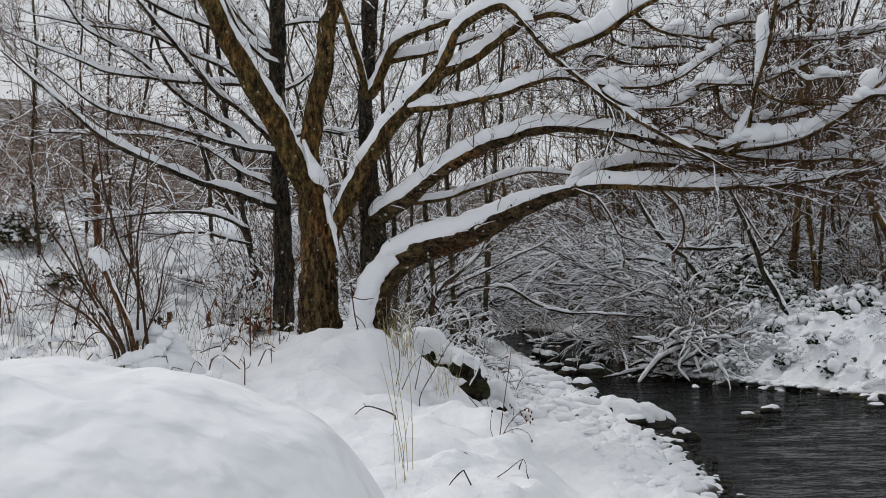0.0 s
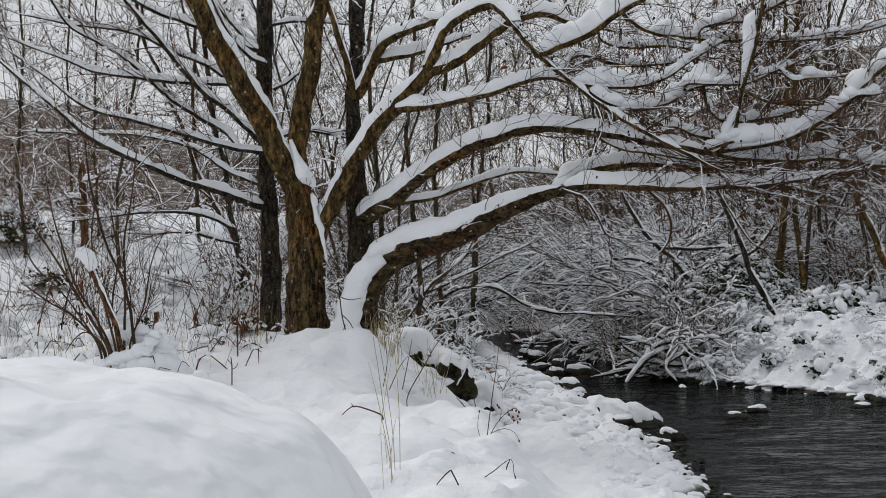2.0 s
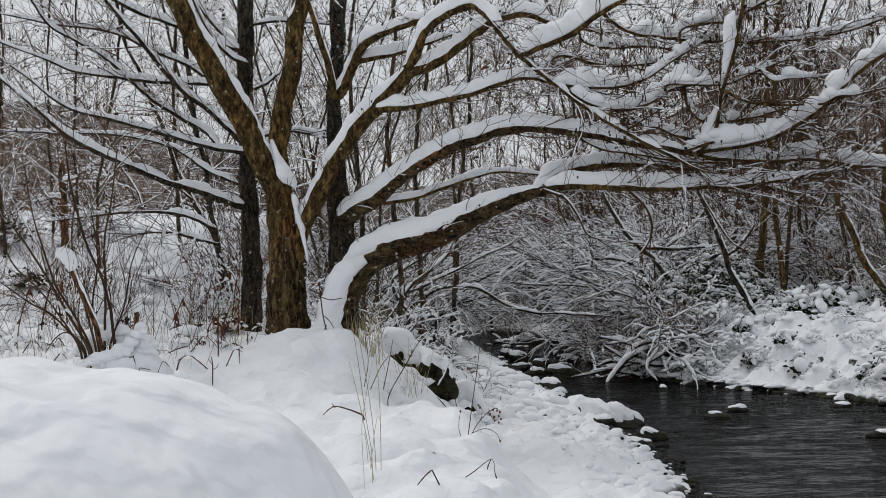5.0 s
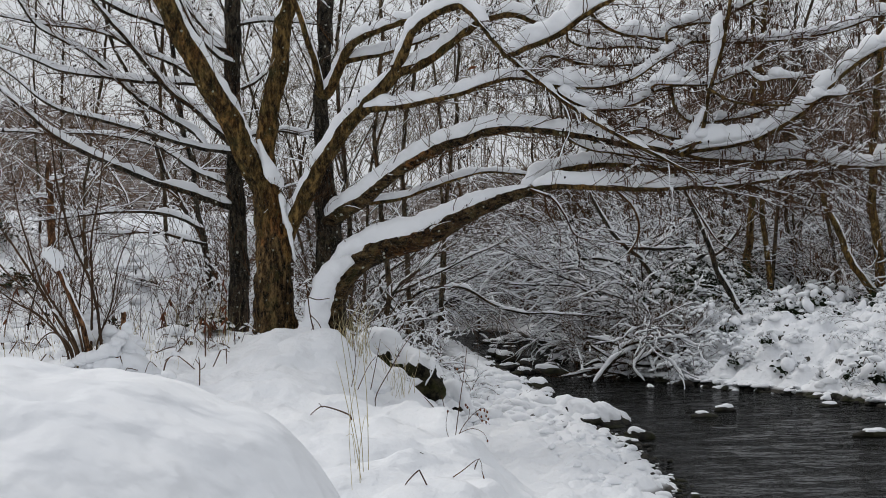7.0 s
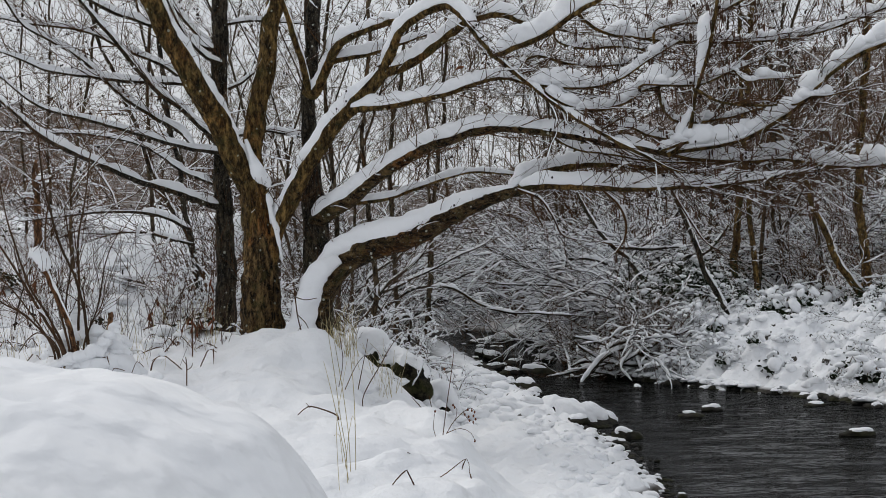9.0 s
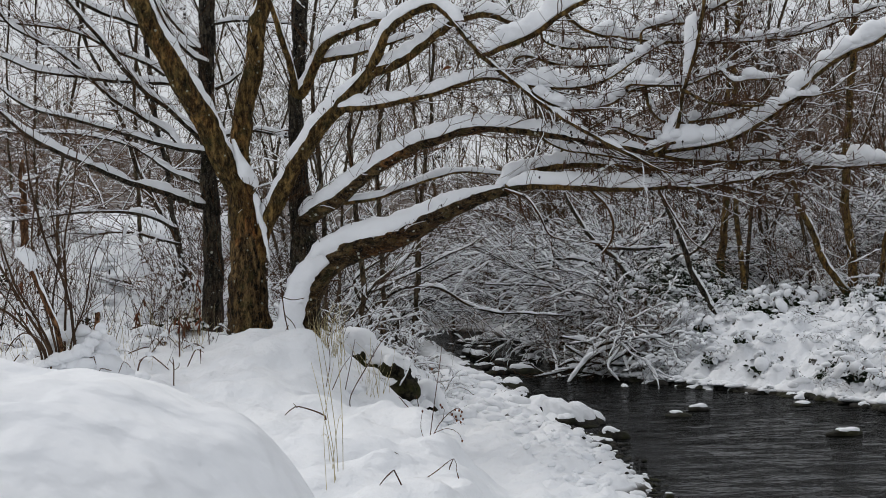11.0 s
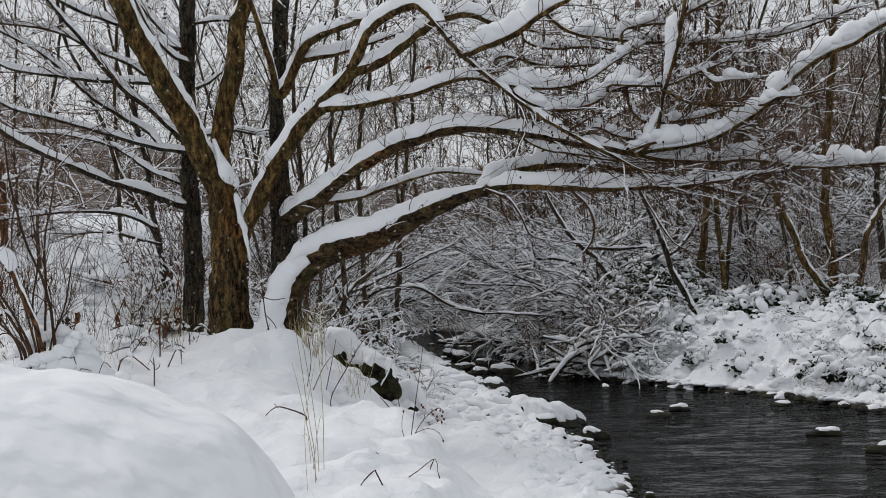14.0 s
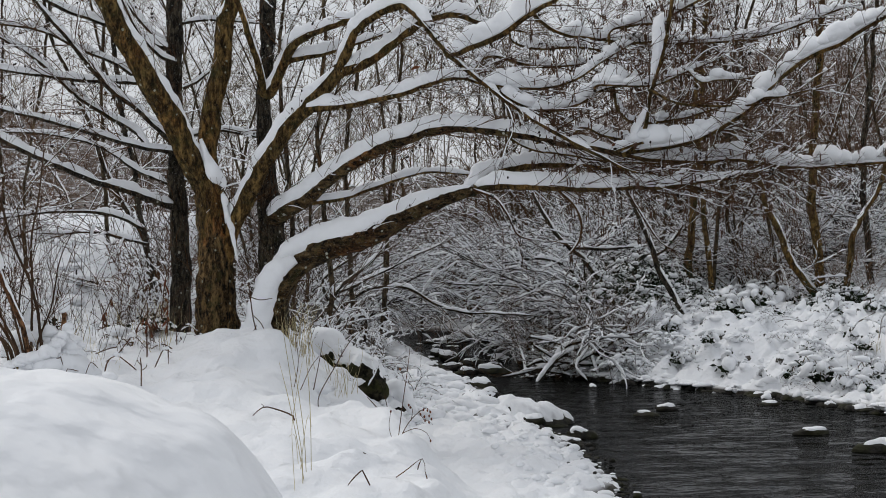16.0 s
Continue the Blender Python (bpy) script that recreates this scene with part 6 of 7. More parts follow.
shoot([(-2.901, 12.5, 0.957, 0.011), (-3.128, 12.3, 1.368, 0.008), (-3.338, 12.3, 1.578, 0.008), (-3.548, 12.3, 1.956, 0.006)], 0.0, 4, "stem")
stump = thing("broken_stem", (-4.44, 18.5, 1.6), "splintered brown trunk broken off with bare wood showing", "dead tree")
snapped = Limbs(stump, BARK_WOOD, 42)
snapped([(-4.43, 18.5, ground_at(-4.43, 18.5) - 0.1, 0.05), (-4.438, 18.5, 1.643, 0.046), (-4.464, 18.5, 2.02, 0.041), (-4.489, 18.5, 2.4, 0.037), (-4.5, 18.5, 2.59, 0.033), (-4.48, 18.5, 2.7, 0.01)], 0.0, 3, "trunk")
snapped([(-4.489, 18.48, 2.25, 0.012), (-4.55, 18.4, 2.275, 0.012), (-4.6, 18.35, 2.26, 0.009)], 0.1, 0, "limb", 0.4, 2.2)
snapped([(-4.48, 18.48, 2.45, 0.012), (-4.42, 18.4, 2.46, 0.012), (-4.37, 18.35, 2.47, 0.009)], 0.07, 0, "limb", 0.4, 2.2)
log = thing("broken_stem", (-2.78, 12.4, 1.196), "broken leaning stem with a cap of snow", "dead tree")
snapped = Limbs(log, BARK_WOOD, 43)
snapped([(-2.71, 12.55, 0.8, 0.013), (-2.75, 12.45, 1.069, 0.017), (-2.805, 12.4, 1.238, 0.019), (-2.899, 12.4, 1.45, 0.02), (-2.967, 12.4, 1.586, 0.024), (-3.017, 12.4, 1.641, 0.019)], 0.03, 0, "trunk", 0.4, 0.8)
plaster(log, [(-3.046, 12.38, 1.653, 0.021), (-3.002, 12.37, 1.662, 0.051), (-2.951, 12.37, 1.628, 0.055), (-2.915, 12.38, 1.543, 0.03)], "cap of snow on the broken end")


def snow_clump(at, wide, high, seed):
    """A rounded lump of snow hanging on low stems or stubble."""
    n, m = 8, 14
    v, f = [], []
    for i in range(n + 1):
        for j in range(m):
            th, ph = math.pi * i / n, 2 * math.pi * j / m
            u = Vector((math.sin(th) * math.cos(ph), math.sin(th) * math.sin(ph), math.cos(th)))
            g = 1 + 0.3 * noise.noise(u * 1.5 + Vector((seed, 0, 0))) + 0.26 * noise.noise(u * 3.2 + Vector((seed, 0, 0))) + 0.1 * noise.noise(u * 7 + Vector((seed, 0, 0)))
            v.append((at[0] + u.x * wide * g, at[1] + u.y * wide * g, at[2] + high * 0.4 + u.z * high * g * 0.8))
    for i in range(n):
        for j in range(m):
            a, b = i * m + j, i * m + (j + 1) % m
            f.append((a, a + m, b + m, b))
    return tagged(mesh_object("snow_clump", v, f, SNOW), "rounded lump of snow resting on low stems", "snow", "snow clumps")


def lumpy(skin, at, wide, high, seed):
    """One rounded lump of snow, added to a joined cover."""
    th, ph = np.linspace(0.15, math.pi - 0.15, 6), np.arange(10) * 2 * math.pi / 10
    rows = []
    for a in th:
        row = []
        for b in ph:
            u = Vector((math.sin(a) * math.cos(b), math.sin(a) * math.sin(b), math.cos(a)))
            g = 1 + 0.35 * noise.noise(u * 1.5 + Vector((seed, 0, 0))) + 0.2 * noise.noise(u * 3.2 + Vector((seed, 0, 0)))
            row.append((at[0] + u.x * wide * g, at[1] + u.y * wide * g, at[2] + high * 0.4 + u.z * high * g * 0.8))
        rows.append(row)
    skin.rings(np.array(rows))


for (x, y, z), wide, high, seed in (((-2.504, 12.7, 1.24), 0.05, 0.075, 3), 
                                    ((-1.978, 11.6, 0.784), 0.06, 0.05, 8), ((-2.316, 14, 0.987), 0.1, 0.06, 10), ((-2.151, 14.5, 0.986), 0.12, 0.06, 14)):
    snow_clump((x, y, z if 12.6 < y < 12.9 else min(z, ground_at(x, y) + 0.3)), wide, high, seed)
fold = random.Random(51)
for line in ([(-3.0, 12.8, 0.85, 0.06), (-2.9, 12.78, 0.98, 0.08), (-2.76, 12.78, 1.04, 0.09), (-2.64, 12.75, 0.98, 0.1), (-2.5, 12.75, 0.94, 0.08), (-2.38, 12.75, 0.84, 0.05)],
             [(-2.78, 12.82, 1.06, 0.06), (-2.79, 12.82, 1.16, 0.042), (-2.81, 12.82, 1.26, 0.028), (-2.815, 12.82, 1.34, 0.012)],
             [(-2.93, 12.5, 0.8, 0.04), (-2.75, 12.48, 0.86, 0.055), (-2.62, 12.5, 0.9, 0.06), (-2.52, 12.58, 0.98, 0.05), (-2.46, 12.62, 1.1, 0.045)],
             [(-3.05, 12.7, 0.74, 0.1), (-2.85, 12.62, 0.78, 0.12), (-2.65, 12.6, 0.8, 0.13), (-2.45, 12.62, 0.78, 0.12), (-2.3, 12.7, 0.74, 0.08)],
             [(-2.6, 12.85, 0.9, 0.07), (-2.5, 12.85, 1.0, 0.06), (-2.42, 12.85, 0.95, 0.05)]):
    heaped, ride = Skin(), smooth_path(line, 0.05)
    for x, y, z, r in ride:
        for share in (1.0, fold.uniform(0.5, 0.75)):
            k = max(r * share, 0.01)
            off = 0.75 * (r - k) + 0.25 * r * (share < 0.9)
            heaped.pillow(np.array([x + fold.gauss(0, off), y - abs(fold.gauss(0, off)), z + fold.gauss(0, 0.8 * off)]), np.array([1.0, fold.gauss(0, 0.6), fold.gauss(0, 0.4)]), k * fold.uniform(1.0, 1.5), k, k, fold.uniform(0, 90))
    tagged(heaped.make("snow_drift", SNOW), "snow heaped in soft folds over the foot of a shrub", "snow", "snow drifts", "stuff")
stub = Limbs(thing("broken_stem", (-2.5, 12.7, 0.9), "short snapped stem standing in snow under a snow cap", "dead tree"), BARK_WOOD, 44)
stub([(-2.515, 12.7, 0.78, 0.022), (-2.51, 12.7, 1.0, 0.02), (-2.5, 12.7, 1.27, 0.019)], 0.0, 0, "trunk")
lumps = random.Random(61)
for x, y in ((-0.623, 13.40), (-0.495, 13.30), (-0.358, 13.10), (-0.273, 12.90), (-0.171, 12.80), (-0.437, 13.60), (-0.082, 12.60)):
    k = lumps.uniform(0.1, 0.18)
    snow_clump((x, y, ground_at(x, y) - 0.03), k, k * lumps.uniform(0.35, 0.6), lumps.uniform(0, 90))
for _ in range(22):
    y = lumps.uniform(13.2, 16)
    x = lumps.uniform(-0.31, -0.2) * y
    snow_clump((x, y, ground_at(x, y) - 0.02), lumps.uniform(0.06, 0.16), lumps.uniform(0.04, 0.1), lumps.uniform(0, 90))
for _ in range(34):
    y = lumps.uniform(13.5, 20)
    x = lumps.uniform(-0.31, -0.14) * y
    snow_clump((x, y, ground_at(x, y) - 0.02), lumps.uniform(0.05, 0.12), lumps.uniform(0.05, 0.1), lumps.uniform(0, 90))

for _ in range(14):
    y = lumps.uniform(14.2, 18)
    x = lumps.uniform(-0.21, -0.125) * y
    k = lumps.uniform(0.12, 0.26)
    snow_clump((x, y, ground_at(x, y) - 0.05), k, k * lumps.uniform(0.25, 0.5), lumps.uniform(0, 90))
bank_cover = Skin()
for _ in range(850):
    y = lumps.uniform(17.0, 24.5)
    x = right_shore(y) + lumps.uniform(0.0, 3.6)
    k = lumps.uniform(0.022, 0.06)
    bank_cover.pillow(np.array([x, y, ground_at(x, y) + lumps.uniform(-0.8, 0.1) * k]), np.array([lumps.gauss(0, 1), lumps.gauss(0, 1), lumps.gauss(0, 0.4)]), k * lumps.uniform(1.0, 2.5), k * lumps.uniform(0.9, 1.5), k, lumps.uniform(0, 99), 6, 9)
# the torn lip of snow hanging over the far waterline
for i in range(330):
    y = 15.6 + 8.4 * i / 330
    if fuzz(0.0, y, 1.9, 3.3) < -0.12:
        continue
    x = right_shore(y) + lumps.gauss(-0.01, 0.05)
    k = lumps.uniform(0.022, 0.05)
    bank_cover.pillow(np.array([x, y, lumps.uniform(0.045, 0.1)]), np.array([lumps.gauss(0.5, 0.6), lumps.gauss(0.5, 0.6), 0.0]), k * lumps.uniform(1.2, 3.2), k * lumps.uniform(1.0, 1.6), k * lumps.uniform(0.6, 1.0), lumps.uniform(0, 99), 6, 9)
for _ in range(45):
    y = lumps.uniform(20.8, 22.8)
    x = lumps.uniform(0.13, 0.2) * y
    k = lumps.uniform(0.05, 0.12)
    lumpy(bank_cover, (x, y, ground_at(x, y) - 0.02), k, k * lumps.uniform(0.4, 0.8), lumps.uniform(0, 90))
for _ in range(60):
    y = lumps.uniform(14, 24)
    x = left_shore(y) - lumps.uniform(0.3, 2.4)
    k = lumps.uniform(0.05, 0.14)
    lumpy(bank_cover, (x, y, ground_at(x, y) - 0.05), k, k * lumps.uniform(0.5, 0.8), lumps.uniform(0, 90))
for _ in range(240):
    y = lumps.uniform(14.7, 20)
    x = left_shore(y) - lumps.uniform(0.5, 2.1)
    k = lumps.uniform(0.025, 0.06)
    bank_cover.pillow(np.array([x, y, ground_at(x, y) + lumps.uniform(-0.02, 0.1) * lumps.random()]), np.array([1.0, lumps.gauss(0, 0.5), lumps.gauss(0, 0.25)]), k * lumps.uniform(1.0, 2.6), k * lumps.uniform(1.0, 1.5), k, lumps.uniform(0, 99), 6, 9)
for _ in range(420):
    y = lumps.uniform(10.9, 15.2)
    d = 0.02 + 0.85 * lumps.random() ** 1.5
    x = left_shore(y) - d
    k = lumps.uniform(0.016, 0.042)
    bank_cover.pillow(np.array([x, y, ground_at(x, y) + lumps.uniform(-0.85, 0.05) * k]), np.array([lumps.gauss(0, 1), lumps.gauss(0, 1), lumps.gauss(0, 0.2)]), k * lumps.uniform(1.0, 2.0), k * lumps.uniform(0.9, 1.3), k * lumps.uniform(0.7, 1.0), lumps.uniform(0, 99), 6, 9)
tagged(bank_cover.make("snow_lumps", SNOW), "small rounded lumps of snow over brambles on both banks", "snow", "", "stuff")

# small caps of snow on snapped weeds and brambles beneath the alders
perch = random.Random(93)
for _ in range(48):
    y = perch.uniform(12.9, 15.8)
    x = perch.uniform(-0.3, -0.125) * y
    k = perch.uniform(0.016, 0.034)
    z = ground_at(x, y) + perch.uniform(0.0, 0.16) * (0.045 - k) / 0.03
    weed = Limbs(thing("dead_weed", (x, y, z), "snapped brown weed bent under a small cap of snow", "weed", "snapped weeds"), RUSSET, 900)
    dx, dy = perch.gauss(0, 0.1), perch.gauss(0, 0.08)
    low = ground_at(x + dx, y + dy) - 0.03
    weed([(x + dx, y + dy, low, 0.005), (x + 0.4 * dx, y + 0.4 * dy, 0.5 * (low + z) + 0.03, 0.0045), (x, y, z, 0.004), (x - 0.7 * dx, y - 0.5 * dy, z - perch.uniform(0.02, 0.12), 0.002)], 0.0, 0, "stalk")
    cap = Skin()
    for _ in range(perch.randrange(1, 3)):
        cap.pillow(np.array([perch.gauss(0, 0.6 * k), perch.gauss(0, 0.6 * k), 0.25 * k]), np.array([1.0, perch.gauss(0, 0.7), 0]), k * perch.uniform(0.8, 1.2), k * 0.85, k * perch.uniform(0.8, 1.2), perch.uniform(0, 90))
    cap.make("snow_cap", SNOW, weed.tree, "small rounded cap of snow")
# withered docks with hanging red-brown leaves
for i in range(11):
    y = perch.uniform(12.7, 15.2)
    x = perch.uniform(-0.31, -0.13) * y
    low, k = ground_at(x, y), perch.uniform(0.25, 0.55)
    dock = Limbs(thing("dead_weed", (x, y, low), "upright red-brown weed with shrivelled hanging leaves", "weed", "withered weeds"), RUSSET, 901)
    lean_x = perch.gauss(0, 0.1)
    dock([(x, y, low - 0.04, 0.006), (x + 0.4 * lean_x, y, low + 0.5 * k, 0.005), (x + lean_x, y, low + k, 0.003)], 0.0, 0, "stalk")
    for _ in range(perch.randrange(2, 6)):
        f = perch.uniform(0.3, 0.95)
        s = Skin()
        c = np.array([lean_x * f ** 1.3, 0, k * f])
        hang = np.array([perch.gauss(0, 0.02), perch.gauss(0, 0.02), -perch.uniform(0.04, 0.1)])
        s.tube(np.array([c, c + 0.3 * hang, c + 0.75 * hang, c + hang]), np.array([0.001, 0.007, 0.009, 0.001]), 4, True)
        s.make("shrivelled_leaf", LEAF_DRY, dock.tree)

# ---------------- single dry stalks in the foreground ----------------
def stalks(name, at, label, category, mat, *lines):
    root = thing(name, at, label, category)
    for points in lines:
        x, y, z, r = points[0]
        low = ground_at(x, y) - 0.02
        if points is lines[0] and z > low:
            points = [(x, y, low, r), *points]
        path = smooth_path(points, 0.03)
        s = Skin()
        s.tube(path[:, :3] - np.array(at), np.maximum(path[:, 3], 0.0012), 5, True)
        s.make("stalk", mat, root)
    return root


stalks("dry_grass", (-0.494, 9.1, 0.428), "tall straw stalks standing in snow", "grass", STRAW,
       [(-0.491, 9.1, 0.397, 0.0021), (-0.498, 9.1, 0.583, 0.0021), (-0.529, 9.1, 0.77, 0.0021), (-0.563, 9.1, 1.019, 0.0021), (-0.597, 9.1, 1.237, 0.0016), (-0.61, 9.1, 1.33, 0.001)],
       [(-0.473, 9.1, 0.475, 0.0021), (-0.485, 9.1, 0.677, 0.0021), (-0.513, 9.1, 0.894, 0.0021), (-0.554, 9.1, 1.143, 0.0016), (-0.585, 9.1, 1.299, 0.001)],
       [(-0.445, 9.1, 0.484, 0.0021), (-0.448, 9.1, 0.708, 0.0021), (-0.457, 9.1, 0.926, 0.0021), (-0.476, 9.1, 1.143, 0.0016), (-0.485, 9.1, 1.33, 0.001)],
       [(-0.529, 9, 0.387, 0.0016), (-0.541, 9, 0.596, 0.0016), (-0.544, 9, 0.75, 0.0016), (-0.517, 9, 0.934, 0.0016), (-0.489, 9, 1.088, 0.001)],
       [(-0.485, 9.1, 0.428, 0.0021), (-0.516, 9.1, 0.615, 0.0021), (-0.56, 9.1, 0.832, 0.0021), (-0.597, 9.1, 0.988, 0.0016), (-0.622, 9.1, 1.081, 0.001)],
       [(-0.504, 9.1, 0.49, 0.0016), (-0.479, 9.1, 0.708, 0.0016), (-0.46, 9.1, 0.786, 0.0016), (-0.445, 9.1, 0.723, 0.001)],
       [(-0.516, 9.1, 0.521, 0.0016), (-0.535, 9.1, 0.677, 0.0016), (-0.566, 9.1, 0.671, 0.001)])
stalks("dry_stalk", (-0.662, 11, 0.595), "bent red-brown stalk lying over snow", "twig", RUSSET,
       [(-0.658, 11, 0.591, 0.006), (-0.767, 11, 0.636, 0.005), (-0.857, 11, 0.651, 0.004), (-0.925, 11, 0.595, 0.003)], [(-0.842, 11, 0.644, 0.003), (-0.868, 11, 0.674, 0.002)])
stalks("dry_stalk", (-0.086, 8.7, 0.365), "bent brown stalk with a kink", "twig", RUSSET,
       [(-0.071, 8.7, 0.359, 0.004), (-0.146, 8.7, 0.514, 0.004), (-0.167, 8.7, 0.531, 0.004), (-0.232, 8.7, 0.46, 0.003), (-0.223, 8.7, 0.43, 0.002)])
stalks("dry_stalk", (-0.112, 9.6, 0.44), "small kinked brown stalk in snow", "twig", RUSSET,
       [(-0.105, 9.6, 0.45, 0.003), (-0.167, 9.6, 0.519, 0.004), (-0.197, 9.6, 0.437, 0.002)])
weed = stalks("dry_weed", (0.069, 10.6, 0.436), "branching dry weed with clusters of red-brown seed heads", "weed", RUSSET,
       [(0.036, 10.6, 0.47, 0.0035), (0.065, 10.6, 0.7, 0.003), (0.1, 10.6, 0.95, 0.0025), (0.115, 10.6, 1.09, 0.0015)],
       [(0.03, 10.6, 0.45, 0.003), (0.1, 10.6, 0.58, 0.0028), (0.17, 10.6, 0.655, 0.0025), (0.22, 10.6, 0.68, 0.002), (0.243, 10.6, 0.66, 0.0015)],
       [(0.17, 10.6, 0.655, 0.002), (0.2, 10.58, 0.61, 0.0018), (0.235, 10.58, 0.6, 0.0014)], [(0.12, 10.6, 0.6, 0.002), (0.13, 10.6, 0.67, 0.0018), (0.105, 10.6, 0.7, 0.0014)],
       [(0.065, 10.6, 0.52, 0.0025), (0.15, 10.6, 0.55, 0.0022), (0.22, 10.6, 0.52, 0.0018), (0.245, 10.6, 0.47, 0.0014)], [(0.02, 10.6, 0.43, 0.0025), (-0.02, 10.6, 0.55, 0.002), (-0.01, 10.6, 0.66, 0.0014)],
       [(0.05, 10.58, 0.44, 0.0025), (0.13, 10.55, 0.5, 0.0022), (0.16, 10.55, 0.43, 0.0016)], [(0.08, 10.6, 0.85, 0.0018), (0.05, 10.6, 0.93, 0.0012)])
for x, z in ((0.243, 0.655), (0.236, 0.63), (0.25, 0.61), (0.235, 0.59), (0.225, 0.665), (0.105, 0.7), (0.115, 0.685), (0.21, 0.6), (0.205, 0.625), (0.2, 0.67), (0.18, 0.64), (0.245, 0.47), (-0.01, 0.66), (0.05, 0.93)):
    head = Skin()
    c = np.array([x - 0.069, 0.0, z - 0.436])
    head.tube(np.array([c + [0, 0, 0.009], c + [0, 0, 0.005], c, c + [0, 0, -0.007], c + [0, 0, -0.01]]), np.array([0.001, 0.0055, 0.007, 0.005, 0.001]), 6, True)
    head.make("seed_head", LEAF_DRY, weed)
stalks("dry_weed", (0.003, 9.2, 0.414), "arching dry weed hanging its seed heads", "weed", RUSSET,
       [(-0.013, 9.2, 0.408, 0.003), (0.066, 9.2, 0.461, 0.003), (0.167, 9.2, 0.533, 0.002), (0.182, 9.2, 0.461, 0.002), (0.195, 9.2, 0.414, 0.005), (0.195, 9.2, 0.389, 0.002)],
       [(0.163, 9.2, 0.533, 0.002), (0.145, 9.2, 0.493, 0.004), (0.141, 9.2, 0.471, 0.002)])
stalks("dry_stalk", (-0.078, 12, 0.453), "thin grey twig poking out of snow", "twig", TWIG,
       [(-0.037, 12, 0.453, 0.004), (-0.111, 12, 0.548, 0.004), (-0.18, 12, 0.625, 0.003)], [(-0.057, 12, 0.638, 0.003), (-0.033, 12, 0.535, 0.003), (-0.016, 12, 0.474, 0.003)])
stalks("dry_stalk", (-0.405, 12.6, 0.585), "thin brown shoots leaning from snow", "twig", TWIG_BROWN,
       [(-0.556, 12.6, 0.585, 0.004), (-0.426, 12.6, 0.822, 0.004), (-0.34, 12.6, 0.972, 0.003), (-0.267, 12.6, 1.058, 0.002)], [(-0.599, 12.6, 0.628, 0.004), (-0.556, 12.6, 0.843, 0.003), (-0.525, 12.6, 1.015, 0.002)], [(-0.698, 12.6, 0.628, 0.004), (-0.62, 12.6, 0.8, 0.003), (-0.556, 12.6, 0.886, 0.002)], [(-0.749, 12.6, 0.628, 0.003), (-0.715, 12.6, 0.843, 0.003), (-0.741, 12.6, 1.058, 0.002)])
stalks("dry_stalk", (-1.875, 12.3, 0.737), "small dark weed stalk in snow", "twig", TWIG_BROWN,
       [(-1.858, 12.3, 0.716, 0.005), (-1.858, 12.3, 0.83, 0.005), (-1.866, 12.3, 0.897, 0.003)], [(-1.858, 12.3, 0.8, 0.003), (-1.824, 12.3, 0.821, 0.003), (-1.816, 12.3, 0.851, 0.002)], [(-1.862, 12.3, 0.842, 0.003), (-1.892, 12.3, 0.88, 0.003)])
stalks("dry_stalk", (-2.153, 12.5, 0.807), "dark broken stalks lying on snow", "twig", RUSSET,
       [(-2.717, 12.5, 0.829, 0.006), (-2.623, 12.5, 0.85, 0.006), (-2.495, 12.5, 0.884, 0.004)], [(-2.162, 12.5, 0.764, 0.006), (-2.145, 12.5, 0.841, 0.006), (-2.11, 12.5, 0.884, 0.003)], [(-2.555, 12.5, 0.786, 0.006), (-2.559, 12.5, 0.85, 0.004)], [(-2.469, 12.5, 0.807, 0.004), (-2.491, 12.5, 0.893, 0.004)], [(-2.303, 12.5, 0.764, 0.003), (-2.264, 12.5, 0.85, 0.003), (-2.213, 12.5, 0.807, 0.003)], [(-2.901, 12.5, 0.786, 0.003), (-2.888, 12.5, 0.884, 0.003), (-2.931, 12.5, 0.884, 0.003)], [(-2.452, 12.5, 0.747, 0.003), (-2.439, 12.5, 0.799, 0.003), (-2.358, 12.5, 0.782, 0.003)])
# drooping twigs under the lowest limb
droop = thing("hanging_branch", (0.726, 13.2, 2.165), "thin dark branch hanging below a snowy limb", "branch")
hang = Limbs(droop, TWIG, 88)
hang([(0.636, 13.2, 2.178, 0.009), (0.817, 13.2, 2.102, 0.009), (0.929, 13.2, 1.953, 0.008), (0.997, 13.2, 1.817, 0.007), (1.11, 13.2, 1.772, 0.005)], 0.012, 5, "twig")
hang([(1.293, 13, 2.171, 0.011), (1.426, 13, 2.051, 0.011), (1.488, 13, 1.918, 0.01), (1.484, 13, 1.793, 0.009), (1.404, 13, 1.66, 0.007)], 0.05, 4, "twig")
hang([(0.749, 13.2, 2.156, 0.007), (0.785, 13.2, 1.998, 0.007), (0.848, 13.2, 1.885, 0.005)], 0.0, 3, "twig")
hang([(1.82, 12.8, 2.151, 0.007), (1.973, 12.8, 1.901, 0.007), (2.091, 12.8, 1.748, 0.005), (2.214, 12.8, 1.683, 0.004)], 0.01, 4, "twig")
# a few withered leaves that still hang in the crown
for x, y, z in ((0.182, 13.3, 3.15), (1.731, 12.6, 2.497), (2.153, 12.7, 2.182), (2.044, 12.7, 2.203)):
    w = thing("withered_leaf", (x, y, z), "curled red-brown withered leaf hanging on a twig", "leaf", "withered leaves")
    leaves(w, 2, 0.008, 0.04, int(x * 100) % 97, LEAF_DRY).name = "blade"
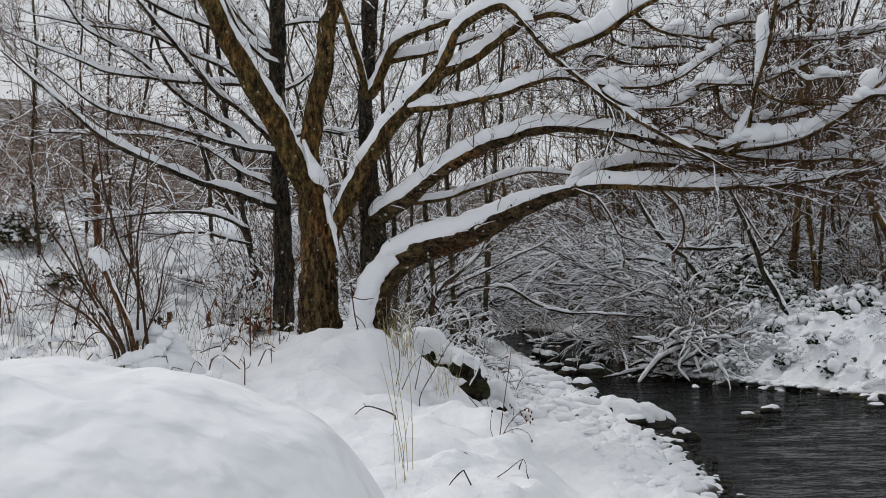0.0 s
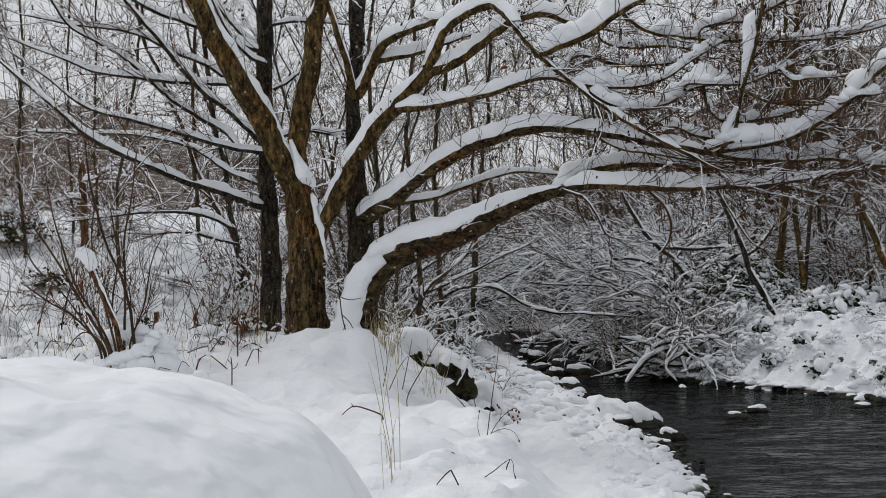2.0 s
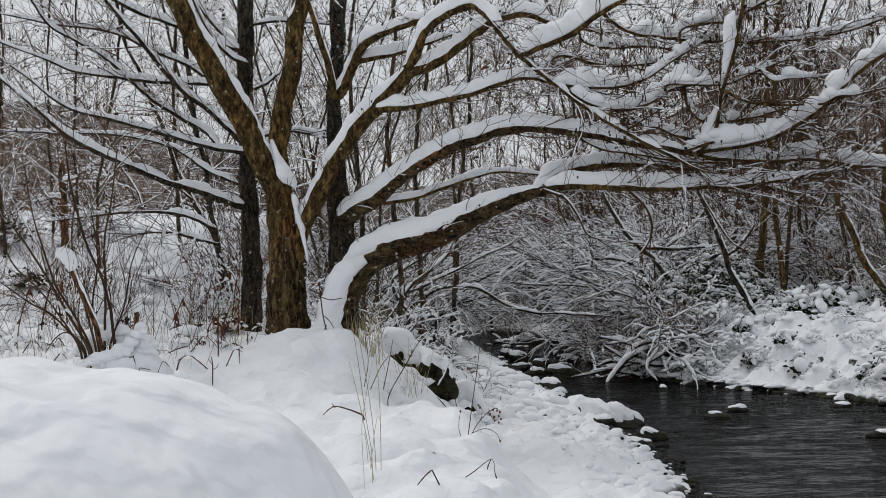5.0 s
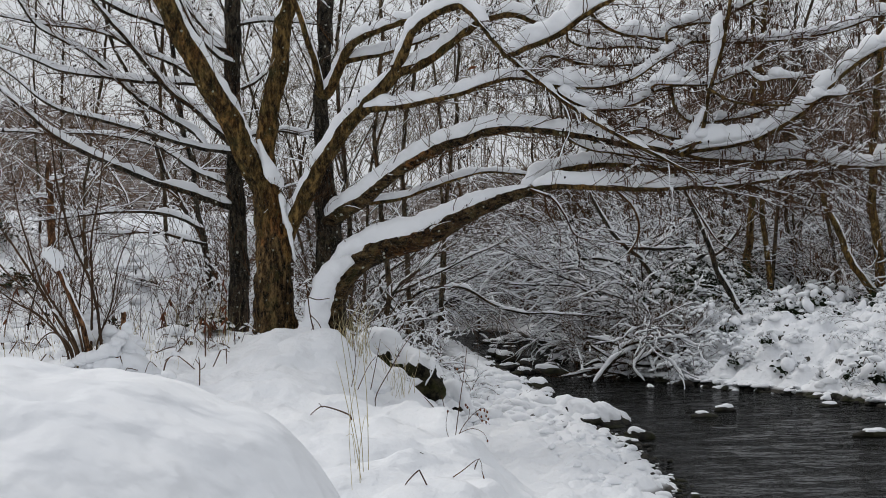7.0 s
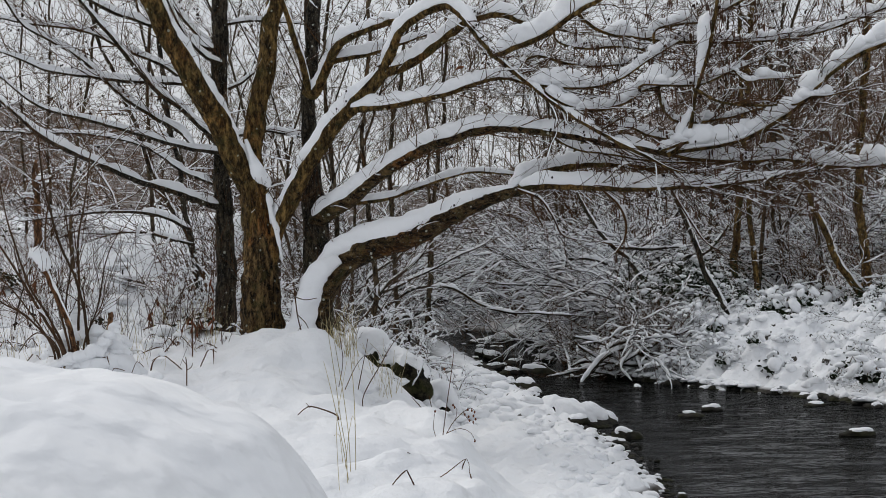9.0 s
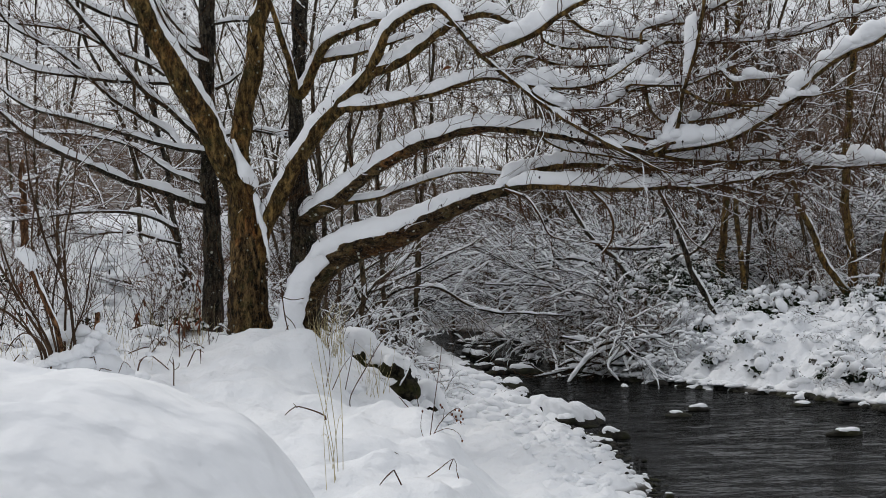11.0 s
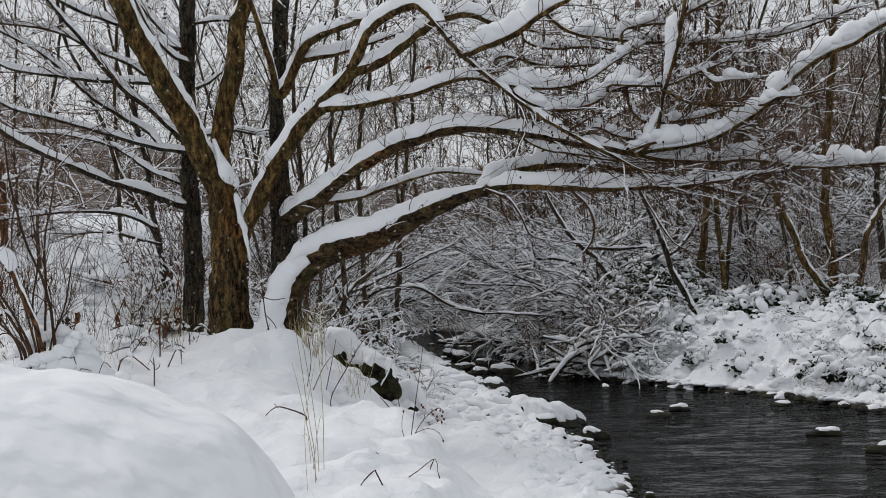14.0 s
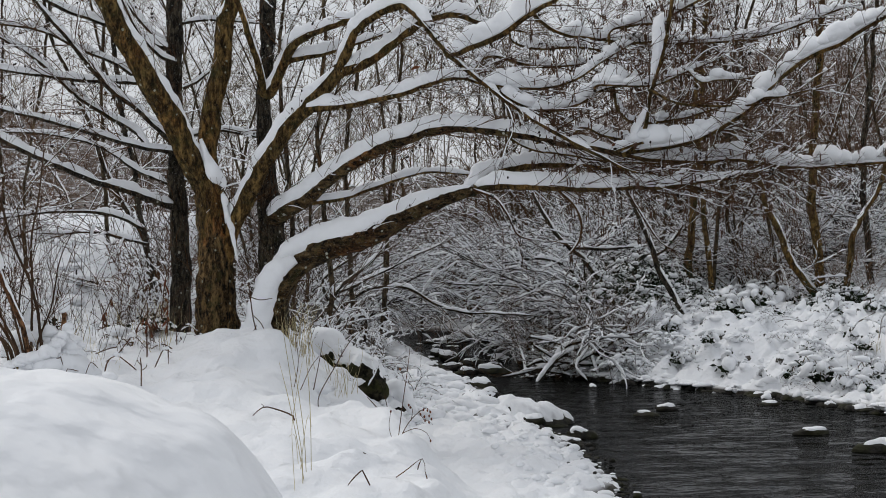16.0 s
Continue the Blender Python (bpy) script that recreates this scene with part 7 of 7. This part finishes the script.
# evergreen patches
for i, (x, y, k) in enumerate([(*(3.344, 22.70), 2.0), (*(2.664, 23.20), 1.7), (*(3.764, 22.90), 1.5), (*(5.95, 22.30), 0.8), (*(6.12, 22.00), 0.75), (*(5.7, 22.0), 0.5), (*(3.9, 22.4), 0.7), (*(5.85, 21.6), 0.35), (*(-2.019, 14.20), 0.22), (*(-5.441, 18.60), 1.1), (*(-5.351, 19.00), 0.7), (*(-3.131, 14.80), 0.4), (*(-2.365, 14.60), 0.2), (*(-2.05, 14.4), 0.25), (*(-2.33, 15.2), 0.3), (*(-3.6, 17.0), 0.2), (*(-4.45, 16.8), 0.4), (*(-3.15, 17.2), 0.18), (*(-2.75, 13.6), 0.18)]):
    e = thing("evergreen_shrub", (x, y, ground_at(x, y) + 0.05 * k), "dark evergreen leaves dusted with snow", "shrub", "evergreen shrubs")
    leaves(e, int(500 + 420 * k), 0.2 * k, 0.026, 700 + i)
    caps, pick = Skin(), random.Random(800 + i)
    for _ in range(int(34 * k + 10)):
        q = np.array([pick.gauss(0, 0.2 * k), pick.gauss(0, 0.2 * k), 0])
        q[2] = 0.16 * k * math.exp(-(q[0] ** 2 + q[1] ** 2) / (0.1 * k * k)) * pick.uniform(0.4, 2.4)
        caps.lump(q, pick.uniform(0.022, 0.075), pick)
    tagged(caps.make("snow", SNOW, e, "lumps of snow caught on the leaves"), kind="stuff")
stalks("vine", (-1.095, 13.4, 0.972), "thin dark vine climbing over plastered snow", "vine", TWIG,
       [(-1.081, 13.4, 0.789, 0.006), (-1.084, 13.38, 0.973, 0.006), (-1.123, 13.36, 1.157, 0.005), (-1.148, 13.38, 1.339, 0.005), (-1.163, 13.4, 1.43, 0.003)], [(-1.123, 13.36, 1.166, 0.004), (-1.059, 13.36, 1.102, 0.004), (-1.024, 13.38, 1.019, 0.003)], [(-1.146, 13.36, 1.316, 0.004), (-1.068, 13.36, 1.289, 0.004), (-0.971, 13.4, 1.302, 0.003)],
       [(-1.301, 13.4, 1.018, 0.004), (-1.244, 13.38, 0.955, 0.004), (-1.161, 13.38, 0.973, 0.004), (-1.091, 13.36, 1.088, 0.003)])
